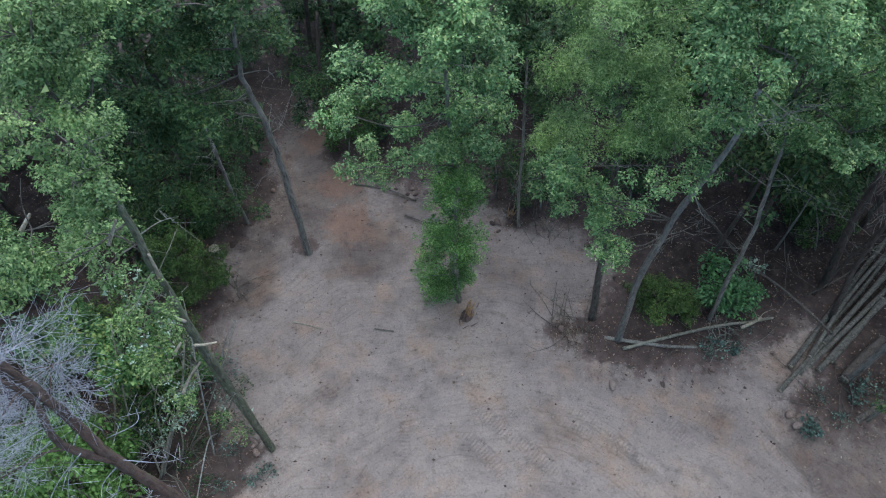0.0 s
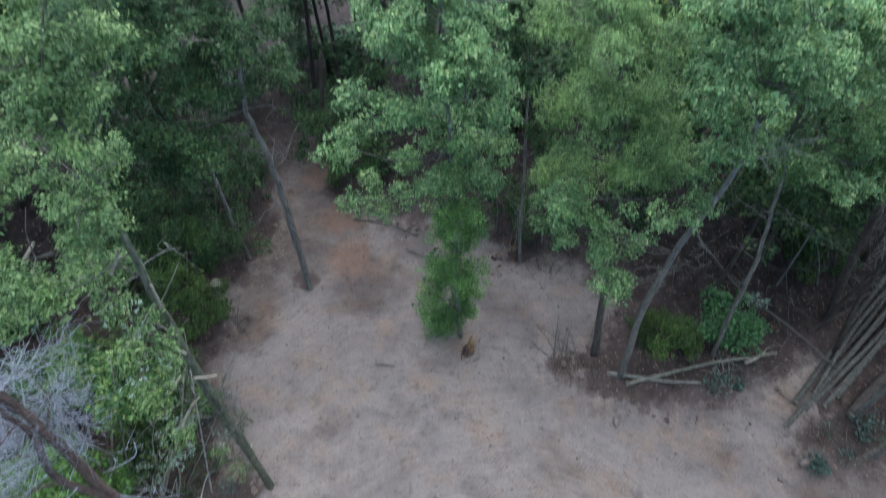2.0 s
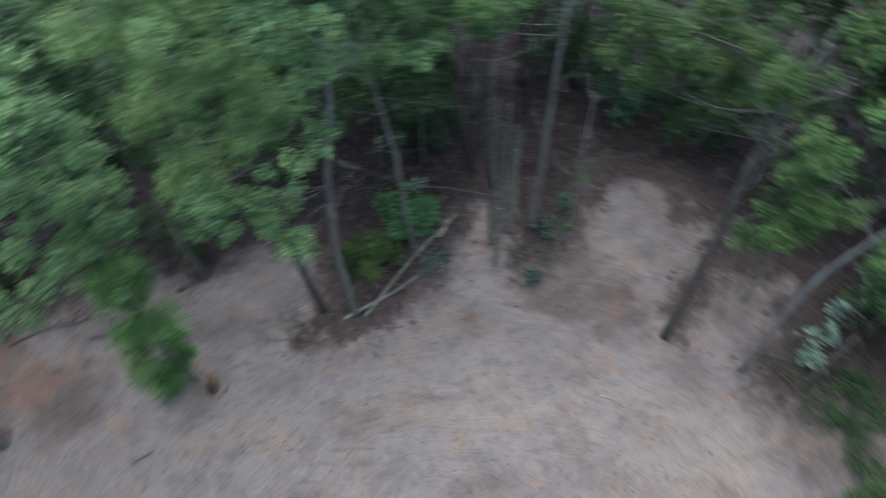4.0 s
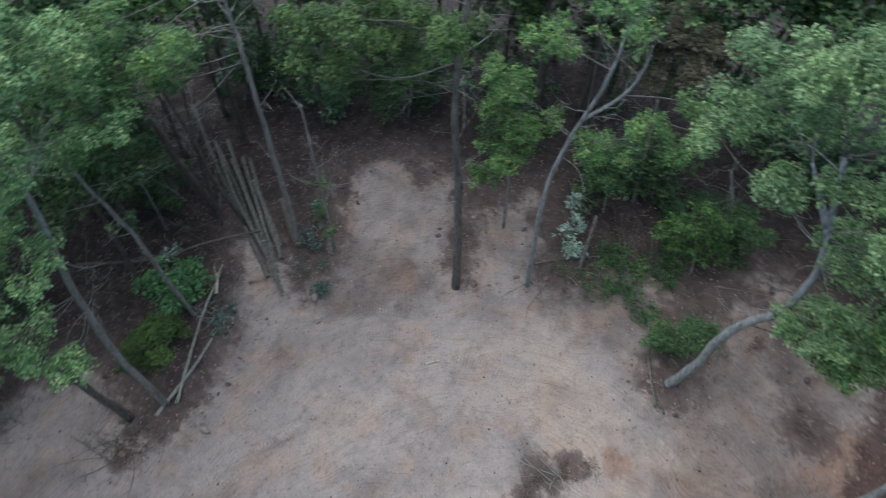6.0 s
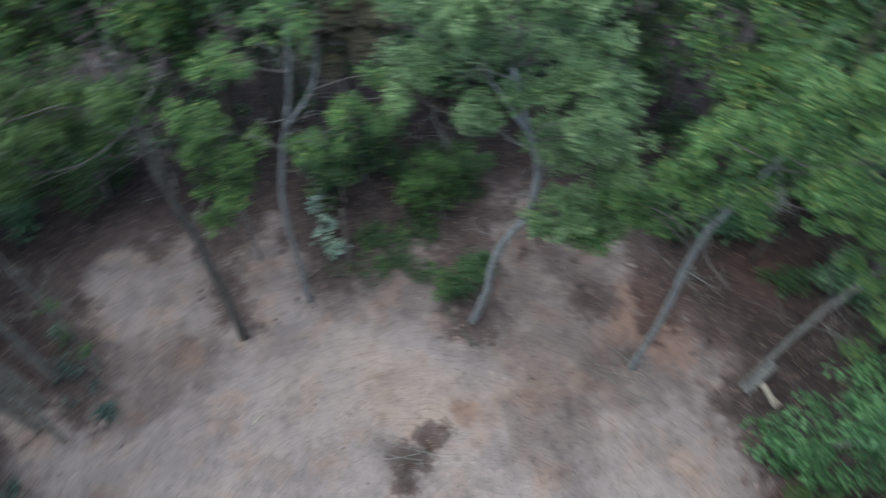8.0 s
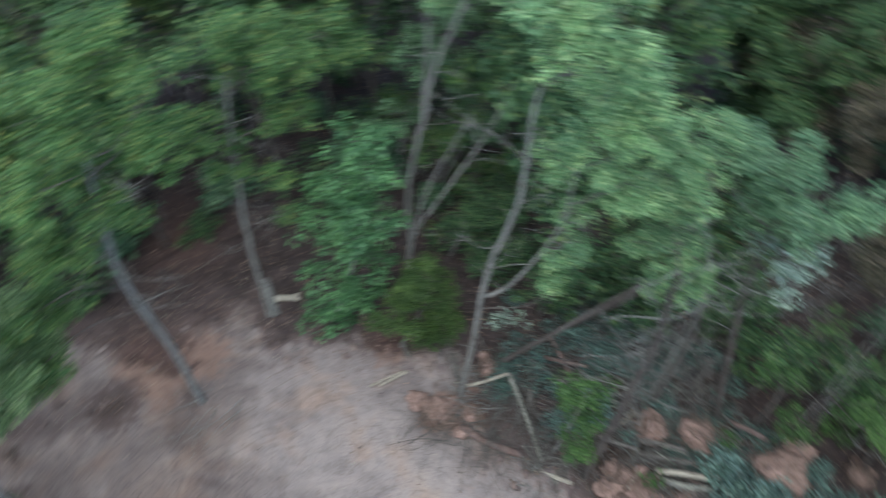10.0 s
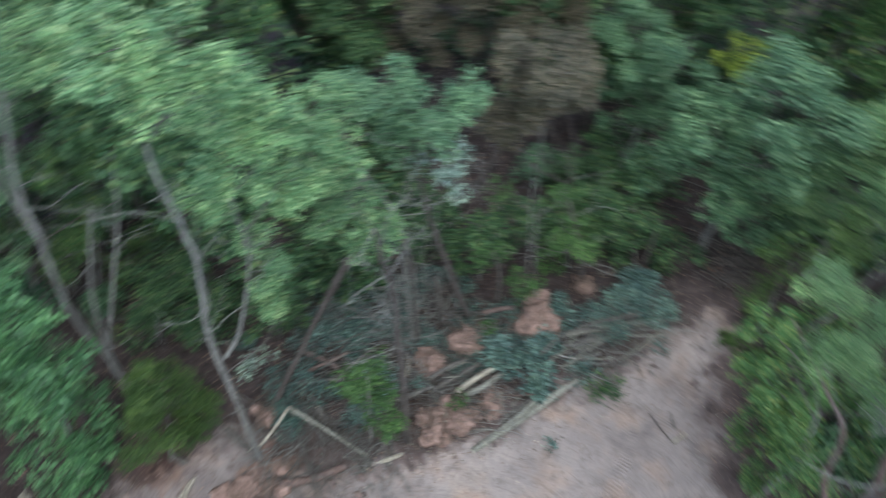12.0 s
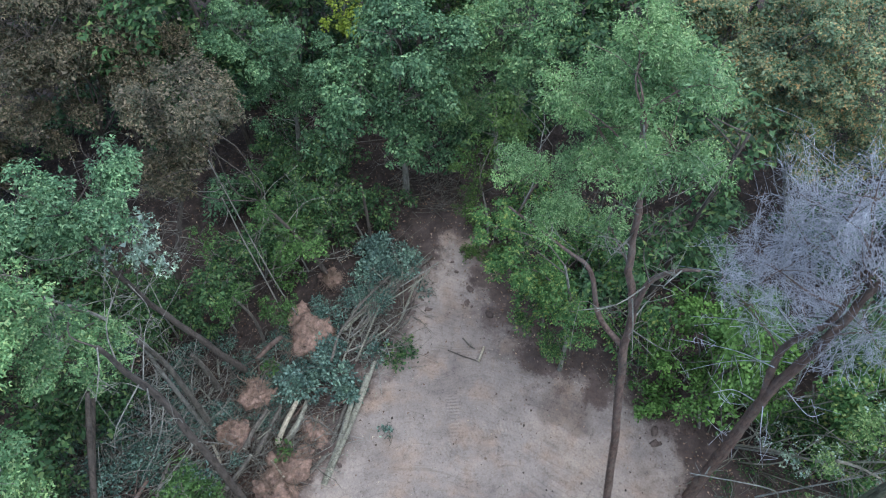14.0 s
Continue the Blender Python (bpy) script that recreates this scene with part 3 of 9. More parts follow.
def build_ground():
    g = ground_axis()
    n = len(g)
    x, y = np.meshgrid(g, g)
    dist = clearing_distance(x, y)
    edge = dist + 0.35 * waves(x, y, 1.6, 3) + 0.15 * waves(x, y, 0.5, 4)
    dirt = np.clip(edge / 1.1 + 0.5, 0, 1)
    near = np.exp(-((x**2 + y**2) / 40**2) ** 2)
    z = near * ((1 - dirt) * (0.05 + 0.09 * waves(x, y, 2.2, 5) + 0.05 * waves(x, y, 0.7, 6)) + dirt * (0.035 * waves(x, y, 2.6, 7) + 0.02 * waves(x, y, 0.8, 8)))
    z += near * 0.13 * np.exp(-((edge + 0.1) / 0.45) ** 2) * (0.6 + 0.6 * waves(x, y, 1.1, 9))
    press, along = np.zeros_like(x), np.zeros_like(x)
    for track in TRACKS:
        p = curve_points([(u, v, 0) for u, v in track], 5)[:, :2]
        run = 0.0
        off, u_at = np.full(x.shape, 9.0), np.zeros_like(x)
        for (ax, ay), (bx, by) in zip(p[:-1], p[1:]):
            ln = math.hypot(bx - ax, by - ay)
            u = np.clip(((x - ax) * (bx - ax) + (y - ay) * (by - ay)) / (ln * ln), 0, 1)
            d = np.hypot(x - ax - u * (bx - ax), y - ay - u * (by - ay))
            u_at = np.where(d < off, run + u * ln, u_at)
            off = np.minimum(off, d)
            run += ln
        fade = np.clip(np.minimum(u_at, run - u_at) / 1.2, 0, 1) * np.clip(edge - 0.2, 0, 1) * np.clip(0.75 + 0.7 * waves(x, y, 2.2, 60), 0.15, 1)
        m = np.clip((0.27 - off) / 0.2, 0, 1) * fade
        along = np.where(m > press, u_at, along)
        press = np.maximum(press, m)
        z += -0.008 * m + 0.006 * np.exp(-((off - 0.33) / 0.12) ** 2) * fade
    clay, dark, loam_shade = np.zeros_like(x), np.zeros_like(x), np.zeros_like(x)
    for cx, cy, r in CLAY_SPOTS:
        clay = np.maximum(clay, np.exp(-((x - cx) ** 2 + (y - cy) ** 2) / r**2))
    for cx, cy, r in DARK_SPOTS:
        dark = np.maximum(dark, np.exp(-((x - cx) ** 2 + (y - cy) ** 2) / r**2))
    for cx, cy, r in LOAM_SHADE_SPOTS:
        loam_shade = np.maximum(loam_shade, np.clip(1.5 - np.hypot(x - cx, y - cy) / r + 0.25 * waves(x, y, 1.3, 71), 0, 1))
    z += near * 0.012 * waves(x, y, 0.35, 12) * dirt
    i, j = np.meshgrid(np.arange(n - 1), np.arange(n - 1), indexing="ij")
    q = np.stack([i * n + j, i * n + j + 1, (i + 1) * n + j + 1, (i + 1) * n + j], -1).reshape(-1)
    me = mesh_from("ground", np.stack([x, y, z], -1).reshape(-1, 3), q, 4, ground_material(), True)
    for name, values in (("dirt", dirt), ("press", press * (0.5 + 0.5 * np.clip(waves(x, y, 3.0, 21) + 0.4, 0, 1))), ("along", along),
                         ("swirl", np.hypot(x - 1.5, y + 1.0) + 0.9 * waves(x, y, 7.0, 41) * np.exp(-np.hypot(x, y) / 9) + 0.2 * waves(x, y, 3.0, 42)), ("inner", np.clip(dist / 3.0, 0, 1)), ("outer", np.clip(-edge / 1.8, 0, 1)), ("clay", clay), ("dark", dark), ("loam_shade", loam_shade)):
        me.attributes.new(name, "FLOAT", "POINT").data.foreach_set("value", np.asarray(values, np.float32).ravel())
    ob = new("ground", me)
    return tagged(ob, "bare sandy dirt clearing with tyre tracks amid leaf litter", "ground", kind="structure"), (g, z, dirt)


def ground_material():
    mat, nt, bsdf = material("ground")
    co = nt.nodes.new("ShaderNodeTexCoord")
    at = {k: nt.nodes.new("ShaderNodeAttribute") for k in ("dirt", "press", "along", "swirl", "inner", "outer", "clay", "dark", "loam_shade")}
    for k, n in at.items():
        n.attribute_name = k

    def noise_at(scale, detail=6.0, rough=0.6):
        n = node(nt, "TexNoise", Scale=scale, Detail=detail, Roughness=rough)
        nt.links.new(co.outputs["Object"], n.inputs["Vector"])
        return n.outputs["Fac"]

    broad, mid, grain = noise_at(0.16, 4.0), noise_at(0.7, 6.0), noise_at(17.0, 6.0, 0.7)
    sand = ramp(nt, broad, [(0.36, (0.272, 0.236, 0.208)), (0.52, (0.352, 0.308, 0.269)), (0.66, (0.405, 0.337, 0.272))]).outputs[0]
    clay = ramp(nt, mid, [(0.50, (0, 0, 0)), (0.72, (1, 1, 1))]).outputs[0]
    sand = mix(nt, clay, sand, (0.385, 0.285, 0.21, 1))
    damp = ramp(nt, noise_at(0.45, 5.0), [(0.50, (1, 1, 1)), (0.68, (0.66, 0.65, 0.66))]).outputs[0]
    sand = mix(nt, 1.0, sand, damp, "MULTIPLY")
    # scrape marks that follow the machine's turns
    ring = nt.nodes.new("ShaderNodeCombineXYZ")
    nt.links.new(at["swirl"].outputs["Fac"], ring.inputs[0])
    drift = node(nt, "TexNoise", Scale=0.35, Detail=2.0)
    nt.links.new(co.outputs["Object"], drift.inputs["Vector"])
    nt.links.new(drift.outputs["Fac"], ring.inputs[1])
    scrape = node(nt, "TexNoise", Scale=2.6, Detail=7.0, Roughness=0.65)
    nt.links.new(ring.outputs[0], scrape.inputs["Vector"])
    streak = ramp(nt, scrape.outputs["Fac"], [(0.34, (0.80, 0.79, 0.79)), (0.5, (1, 1, 1)), (0.68, (1.17, 1.14, 1.1))]).outputs[0]
    sand = mix(nt, 0.34, sand, streak, "MULTIPLY")
    lines = node(nt, "TexNoise", Scale=11.0, Detail=4.0, Roughness=0.6)
    nt.links.new(ring.outputs[0], lines.inputs["Vector"])
    scratch = ramp(nt, lines.outputs["Fac"], [(0.34, (0.80, 0.79, 0.78)), (0.46, (1, 1, 1)), (0.60, (1, 1, 1)), (0.70, (1.12, 1.1, 1.08))]).outputs[0]
    sand = mix(nt, 0.85, sand, scratch, "MULTIPLY")
    # darker topsoil smeared in from the edge
    stain = nt.nodes.new("ShaderNodeMath")
    stain.operation = "MULTIPLY_ADD"
    stain.inputs[1].default_value = -0.42
    nt.links.new(at["inner"].outputs["Fac"], stain.inputs[0])
    nt.links.new(noise_at(2.2, 10.0, 0.8), stain.inputs[2])
    smear = ramp(nt, stain.outputs[0], [(0.45, (0, 0, 0)), (0.52, (0.45, 0.45, 0.45)), (0.62, (0.8, 0.8, 0.8))]).outputs[0]
    sand = mix(nt, smear, sand, (0.17, 0.128, 0.11, 1))
    # Spot tone; on the north bank it is shade put into the sand.
    loam_shade = ramp(nt, noise_at(3.5, 10.0, 0.8), [(0.35, (0.66, 0.61, 0.59)), (0.65, (0.46, 0.43, 0.42))]).outputs[0]
    spot_mix = nt.nodes.new("ShaderNodeMath")
    spot_mix.operation = "MULTIPLY_ADD"
    spot_mix.inputs[1].default_value = 1.8
    nt.links.new(noise_at(1.3, 11.0, 0.72), spot_mix.inputs[0])
    nt.links.new(at["loam_shade"].outputs["Fac"], spot_mix.inputs[2])
    halved = nt.nodes.new("ShaderNodeMath")
    halved.operation = "MULTIPLY"
    halved.inputs[1].default_value = 0.5
    nt.links.new(spot_mix.outputs[0], halved.inputs[0])
    clump = ramp(nt, halved.outputs[0], [(0.52, (0, 0, 0)), (0.70, (0.5, 0.5, 0.5)), (0.95, (0.85, 0.85, 0.85))]).outputs[0]
    sand = mix(nt, clump, sand, mix(nt, 1.0, sand, loam_shade, "MULTIPLY"))
    for key, tone in (("clay", (0.30, 0.195, 0.14, 1)), ("dark", (0.10, 0.07, 0.058, 1))):
        part = nt.nodes.new("ShaderNodeMath")
        part.operation = "MULTIPLY_ADD"
        part.inputs[1].default_value = 0.5
        nt.links.new(at[key].outputs["Fac"], part.inputs[0])
        nt.links.new(noise_at(2.4, 11.0, 0.74), part.inputs[2])
        patch = ramp(nt, part.outputs[0], [(0.74, (0, 0, 0)), (0.82, (0.6, 0.6, 0.6)), (0.94, (0.9, 0.9, 0.9))]).outputs[0]
        sand = mix(nt, patch, sand, tone)
    mottle = ramp(nt, noise_at(1.9, 9.0, 0.74), [(0.34, (0.70, 0.68, 0.68)), (0.47, (0.97, 0.97, 0.97)), (0.58, (1.03, 1.02, 1.0)), (0.70, (1.22, 1.18, 1.12))]).outputs[0]
    sand = mix(nt, 0.8, sand, mottle, "MULTIPLY")
    fleck = ramp(nt, noise_at(5.0, 9.0, 0.8), [(0.36, (0.55, 0.53, 0.52)), (0.45, (1, 1, 1)), (0.62, (1, 1, 1)), (0.70, (1.2, 1.17, 1.13))]).outputs[0]
    sand = mix(nt, 0.85, sand, fleck, "MULTIPLY")
    speck = ramp(nt, grain, [(0.34, (0.74, 0.73, 0.72)), (0.46, (0.98, 0.98, 0.98)), (0.56, (1.02, 1.02, 1.02)), (0.68, (1.22, 1.21, 1.2))]).outputs[0]
    sand = mix(nt, 1.0, sand, speck, "MULTIPLY")
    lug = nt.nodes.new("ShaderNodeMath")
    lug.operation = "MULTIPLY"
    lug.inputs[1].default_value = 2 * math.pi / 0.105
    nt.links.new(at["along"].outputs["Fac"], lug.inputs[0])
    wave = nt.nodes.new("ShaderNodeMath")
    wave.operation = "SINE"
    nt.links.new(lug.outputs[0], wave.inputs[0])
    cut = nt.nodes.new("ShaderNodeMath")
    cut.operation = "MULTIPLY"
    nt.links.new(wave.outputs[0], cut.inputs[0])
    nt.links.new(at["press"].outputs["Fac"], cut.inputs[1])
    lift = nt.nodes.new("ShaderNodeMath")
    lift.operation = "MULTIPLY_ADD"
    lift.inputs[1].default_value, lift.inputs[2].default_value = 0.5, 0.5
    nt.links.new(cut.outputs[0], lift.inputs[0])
    # Groove shade is painted dark and rib tops light, on top of the bump.
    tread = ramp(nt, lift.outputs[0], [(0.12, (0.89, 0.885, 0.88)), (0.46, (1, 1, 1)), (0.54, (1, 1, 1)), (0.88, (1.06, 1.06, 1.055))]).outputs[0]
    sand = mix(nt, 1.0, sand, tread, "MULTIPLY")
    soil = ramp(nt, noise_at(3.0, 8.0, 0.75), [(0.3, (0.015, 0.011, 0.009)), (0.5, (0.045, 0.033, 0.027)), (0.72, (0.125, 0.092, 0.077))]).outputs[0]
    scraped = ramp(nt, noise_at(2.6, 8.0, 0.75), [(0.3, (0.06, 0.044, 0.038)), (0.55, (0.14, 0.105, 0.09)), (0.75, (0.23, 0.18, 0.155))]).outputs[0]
    # Soil darkens away from the dirt; some of the wood's shade is in its colour.
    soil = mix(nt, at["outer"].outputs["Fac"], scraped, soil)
    red = ramp(nt, noise_at(4.0, 9.0, 0.78), [(0.36, (0.05, 0.03, 0.023)), (0.62, (0.14, 0.082, 0.06))]).outputs[0]
    soil = mix(nt, at["clay"].outputs["Fac"], soil, red)
    rim = nt.nodes.new("ShaderNodeMath")
    rim.operation = "MULTIPLY_ADD"
    rim.inputs[1].default_value = 1.5
    nt.links.new(noise_at(5.0, 10.0, 0.82), rim.inputs[0])
    nt.links.new(at["dirt"].outputs["Fac"], rim.inputs[2])
    fray = nt.nodes.new("ShaderNodeMath")
    fray.operation = "MULTIPLY"
    fray.inputs[1].default_value = 0.5
    nt.links.new(rim.outputs[0], fray.inputs[0])
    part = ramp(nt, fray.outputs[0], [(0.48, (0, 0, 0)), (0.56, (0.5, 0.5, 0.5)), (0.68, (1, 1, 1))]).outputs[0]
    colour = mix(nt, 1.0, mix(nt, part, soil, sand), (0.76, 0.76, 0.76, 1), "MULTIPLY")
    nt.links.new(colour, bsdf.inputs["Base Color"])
    bsdf.inputs["Roughness"].default_value = 0.95
    total = nt.nodes.new("ShaderNodeMath")
    total.operation = "MULTIPLY_ADD"
    total.inputs[1].default_value = 0.35
    nt.links.new(cut.outputs[0], total.inputs[0])
    nt.links.new(grain, total.inputs[2])
    bump(nt, bsdf, total.outputs[0], 0.6, 0.05)
    return mat


ground, (GX, GZ, GD) = build_ground()


def ground_z(x, y):
    i, j = np.clip(np.searchsorted(GX, y), 0, len(GX) - 1), np.clip(np.searchsorted(GX, x), 0, len(GX) - 1)
    return GZ[i, j]


# ---- trees of the clearing's edge ----

tree("tree", 'dark', 'bark_grey', [(-4.76, 13.28, 0), (-4.81, 13.27, 1.8), (-4.81, 13.27, 3.51), (-4.84, 13.25, 4.67), (-4.91, 13.23, 6.28), (-5.11, 13.16, 7.64), (-5.09, 13.16, 8.62), (-4.95, 13.22, 9.78)], 0.178,
     [(-6.62, 12.78, 7.59, 1.39), (-7.92, 12.47, 6.9, 1.12), (-5.35, 13.44, 9.14, 1.18), (-6.63, 13.18, 9.17, 1.34), (-8.03, 12.43, 8.44, 1.22), (-6.17, 13.32, 6.49, 0.81), (-7.55, 11.69, 10.33, 1.1), (-4.27, 13.41, 9.17, 0.65), (-6.17, 13.34, 10.69, 1.27), (-4.92, 13.41, 10.79, 1.11), (-7.37, 12.86, 10.73, 1.28), (-4.42, 12.91, 10.45, 0.68)],
     stems=[], size=0.066, dens=1.0,
     label="slender grey-barked tree with dark green leaves at the dirt edge")
tree("tree", 'dark', 'bark_grey', [(-7.05, 14.46, 0), (-7.18, 14.4, 2.1), (-7.17, 14.41, 3.86), (-7.2, 14.39, 4.97), (-7.04, 14.47, 6.43)], 0.104,
     [(-8.93, 13.51, 3.42, 0.85), (-7.02, 14.14, 1.39, 0.79), (-8.5, 13.82, 1.62, 0.99), (-9.93, 13.17, 1.84, 1.09), (-7.35, 13.67, 2.98, 0.56)],
     stems=[], size=0.066, dens=0.6,
     label="thin understory tree with sparse dark green sprays")
tree("tree", 'fresh', 'bark_grey', [(0.4, 11.4, 0), (0.21, 11.4, 3.56), (0.23, 11.4, 5.83), (0.04, 11.41, 7.89), (-0.1, 11.41, 10.05), (-0.16, 11.42, 11.42), (-0.21, 11.42, 12.48)], 0.112,
     [(-0.66, 11.1, 10.73, 0.88), (-1.17, 11.19, 9.78, 0.62), (0.03, 11.91, 8.66, 1), (0.71, 11.71, 7.88, 0.89), (-0.48, 11.02, 7.91, 0.79), (-1.84, 11.84, 6.3, 0.66), (0.94, 10.95, 10.17, 0.72), (-0.89, 11.59, 11.16, 0.95), (0, 10.97, 11.24, 0.91), (-2.39, 10.9, 7.14, 0.36), (-2.06, 11.93, 8.61, 0.4), (-2.48, 11.15, 8.83, 0.49), (-2.07, 11.15, 10.25, 0.39), (-0.44, 12.01, 11.87, 1), (0.32, 11.85, 11.86, 0.88), (-1.13, 11.2, 12.28, 0.72), (-0.12, 11.97, 12.58, 0.92)],
     stems=[], size=0.066, dens=1.1,
     label="tall leafy tree with mid green crown standing in the dirt")
tree("sapling", 'vine', 'bark_grey', [(0.34, 11.44, 0), (0.09, 11.45, 2.93), (0.13, 11.45, 5.55)], 0.056,
     [(0.1, 11.47, 1.33, 0.78), (-0.16, 11.58, 2.73, 0.71), (0.31, 11.23, 4.34, 0.69), (-0.01, 11.76, 4.92, 0.71), (-0.44, 11.6, 0.61, 0.62), (0.52, 11.76, 5.17, 0.61), (0.69, 11.71, 2.26, 0.58), (-0.84, 11.33, 2.17, 0.31), (0.05, 11.35, 6.55, 0.63), (-0.47, 11.23, 4.33, 0.47), (0.0, 11.5, 7.4, 0.55), (0.3, 11.45, 3.4, 0.6), (0.0, 11.5, 5.7, 0.55), (0.45, 11.5, 1.5, 0.5)],
     stems=[], size=0.05, dens=0.62,
     label="narrow column of fine bright green vine leaves on a trunk")
tree("tree", 'dark', 'bark_grey', [(2.53, 14.47, 0), (2.36, 14.5, 1.85), (2.26, 14.52, 4.5), (2.14, 14.54, 6.48), (2.04, 14.56, 8.18)], 0.09,
     [(1.95, 14.14, 8.84, 0.96), (2.72, 13.91, 6.46, 0.79), (1.45, 14.42, 8.28, 0.98), (2.91, 14.53, 8.21, 0.92), (1.66, 14.02, 10.31, 1.04), (1.17, 14.92, 10.44, 0.87)],
     stems=[], size=0.066, dens=1.0,
     label="thin dark-barked tree with dull green crown")
tree("pine_tree", 'needle', 'bark_pole', [(4.72, 10.82, 0), (4.43, 10.95, 3.16), (4.16, 11.07, 6.3), (3.82, 11.22, 8.68), (3.52, 11.35, 10.44), (3.34, 11.42, 11.45), (3.18, 11.49, 12.35)], 0.169,
     [(3.23, 11.25, 8.46, 1), (3.74, 11, 10.01, 1.06), (2.57, 12.16, 9.13, 0.8), (3.21, 11.45, 10.63, 0.98), (4.34, 10.74, 8.81, 0.78), (4.47, 10.9, 10.24, 0.74), (2.7, 11.96, 7.17, 0.65), (3.03, 10.97, 12.24, 0.95), (2.62, 12.35, 11.3, 0.87), (3.85, 10.57, 11.95, 0.79), (3.17, 11.82, 12.59, 0.93)],
     stems=[], size=0.066, dens=1.0,
     label="pine with dark straight trunk and fine feathery green foliage")
tree("tree", 'fresh', 'bark_grey', [(5.44, 10.02, 0), (5.3, 10.09, 3.19), (5.43, 10.03, 6.41), (5.68, 9.89, 8.31), (5.82, 9.82, 9.6), (5.82, 9.82, 10.79)], 0.158,
     [(5.44, 10.49, 10.47, 0.68), (5.24, 9.47, 12.1, 0.92), (6.25, 9.97, 11.83, 0.93), (5.15, 9.99, 12.92, 0.92), (5.9, 9.88, 13, 0.88), (4.66, 9.77, 12.32, 0.65), (5.04, 9.62, 13.83, 0.81), (5.38, 9.62, 10.41, 0.65), (5.43, 10.65, 9.01, 0.59), (5.26, 9.7, 8.34, 0.49), (2.48, 10.59, 6.95, 0.63), (3.28, 10.4, 6.88, 0.72), (4.14, 9.96, 6.7, 0.69), (3.93, 9.48, 6.09, 0.5), (4.32, 9.29, 8.45, 0.55), (2.56, 10.24, 8.06, 0.52), (3.88, 9.87, 6.25, 0.56), (4.11, 9.29, 5.77, 0.34)],
     stems=[], size=0.066, dens=1.0,
     label="leaning grey tree with bright light green leaf clusters")
tree("tree", 'fresh', 'bark_grey', [(8.47, 10.77, 0), (8.31, 10.89, 2.74), (8.21, 10.97, 4.84), (7.97, 11.15, 6.69), (7.86, 11.25, 7.8), (7.59, 11.46, 8.84)], 0.108,
     [(7.85, 11.63, 10.54, 1.17), (8.67, 11.07, 10.15, 0.98), (8.08, 11.62, 8.69, 0.96), (8.34, 10.17, 9.28, 0.76), (8.15, 11.69, 7.62, 0.55), (7.7, 10.75, 11.73, 1.01), (7.29, 11.45, 12.07, 1.15), (7.87, 11.41, 12.33, 1.16)],
     stems=[], size=0.066, dens=1.0,
     label="smooth grey leaning tree with green crown in the wood edge")
tree("sapling", 'olive', 'bark_grey', [(11.29, 13.5, 0), (11.29, 13.51, 2.07), (11.22, 13.57, 3.67)], 0.065,
     [(11.47, 14, 3.96, 0.51)],
     stems=[], size=0.066, dens=0.5,
     label="thin bare sapling with a few olive leaves")
tree("tree", 'pale_olive', 'bark_moss', [(-5.01, 6.41, 0), (-5.03, 6.39, 3.54), (-5.07, 6.37, 6.39), (-5.07, 6.37, 8.31), (-5.04, 6.39, 10.08), (-5, 6.42, 11.34), (-4.97, 6.44, 12.46), (-4.98, 6.43, 13.33)], 0.157,
     [(-4.85, 6.29, 13.85, 0.69), (-5.82, 6.43, 12.69, 0.78), (-4.63, 6.77, 14.79, 0.63), (-4.84, 6.26, 14.79, 0.61), (-4.38, 6.62, 14.35, 0.47), (-4.34, 6.44, 15.56, 0.58), (-4.94, 5.82, 12.81, 0.59), (-5.61, 5.42, 12.23, 0.75), (-4.99, 6.71, 12.8, 0.49), (-5.91, 6.47, 10.67, 0.57), (-6.09, 5.07, 11.49, 0.51), (-5.2, 5.58, 10.88, 0.34), (-6.13, 6.29, 7.99, 0.43), (-4.86, 6.57, 14.3, 0.56), (-5.04, 6.24, 11.96, 0.37), (-5.08, 5.96, 9.78, 0.29), (-5.41, 6.25, 7.5, 0.31), (-5.38, 6.62, 10.48, 0.35), (-5.83, 5.72, 7.19, 0.39), (-5.75, 5.73, 5.47, 0.32), (-5.12, 5.65, 4.51, 0.19), (-5.72, 6.49, 1.05, 0.24), (-4.91, 5.78, 9.33, 0.32)],
     stems=[[(-5.03, 6.39, 0.9), (-5.13, 6.32, 5.66), (-5.08, 6.35, 7.89), (-5.01, 6.41, 9.61)]], size=0.05, dens=0.9,
     label="mossy broken-topped tree with pale yellow-green leaves")
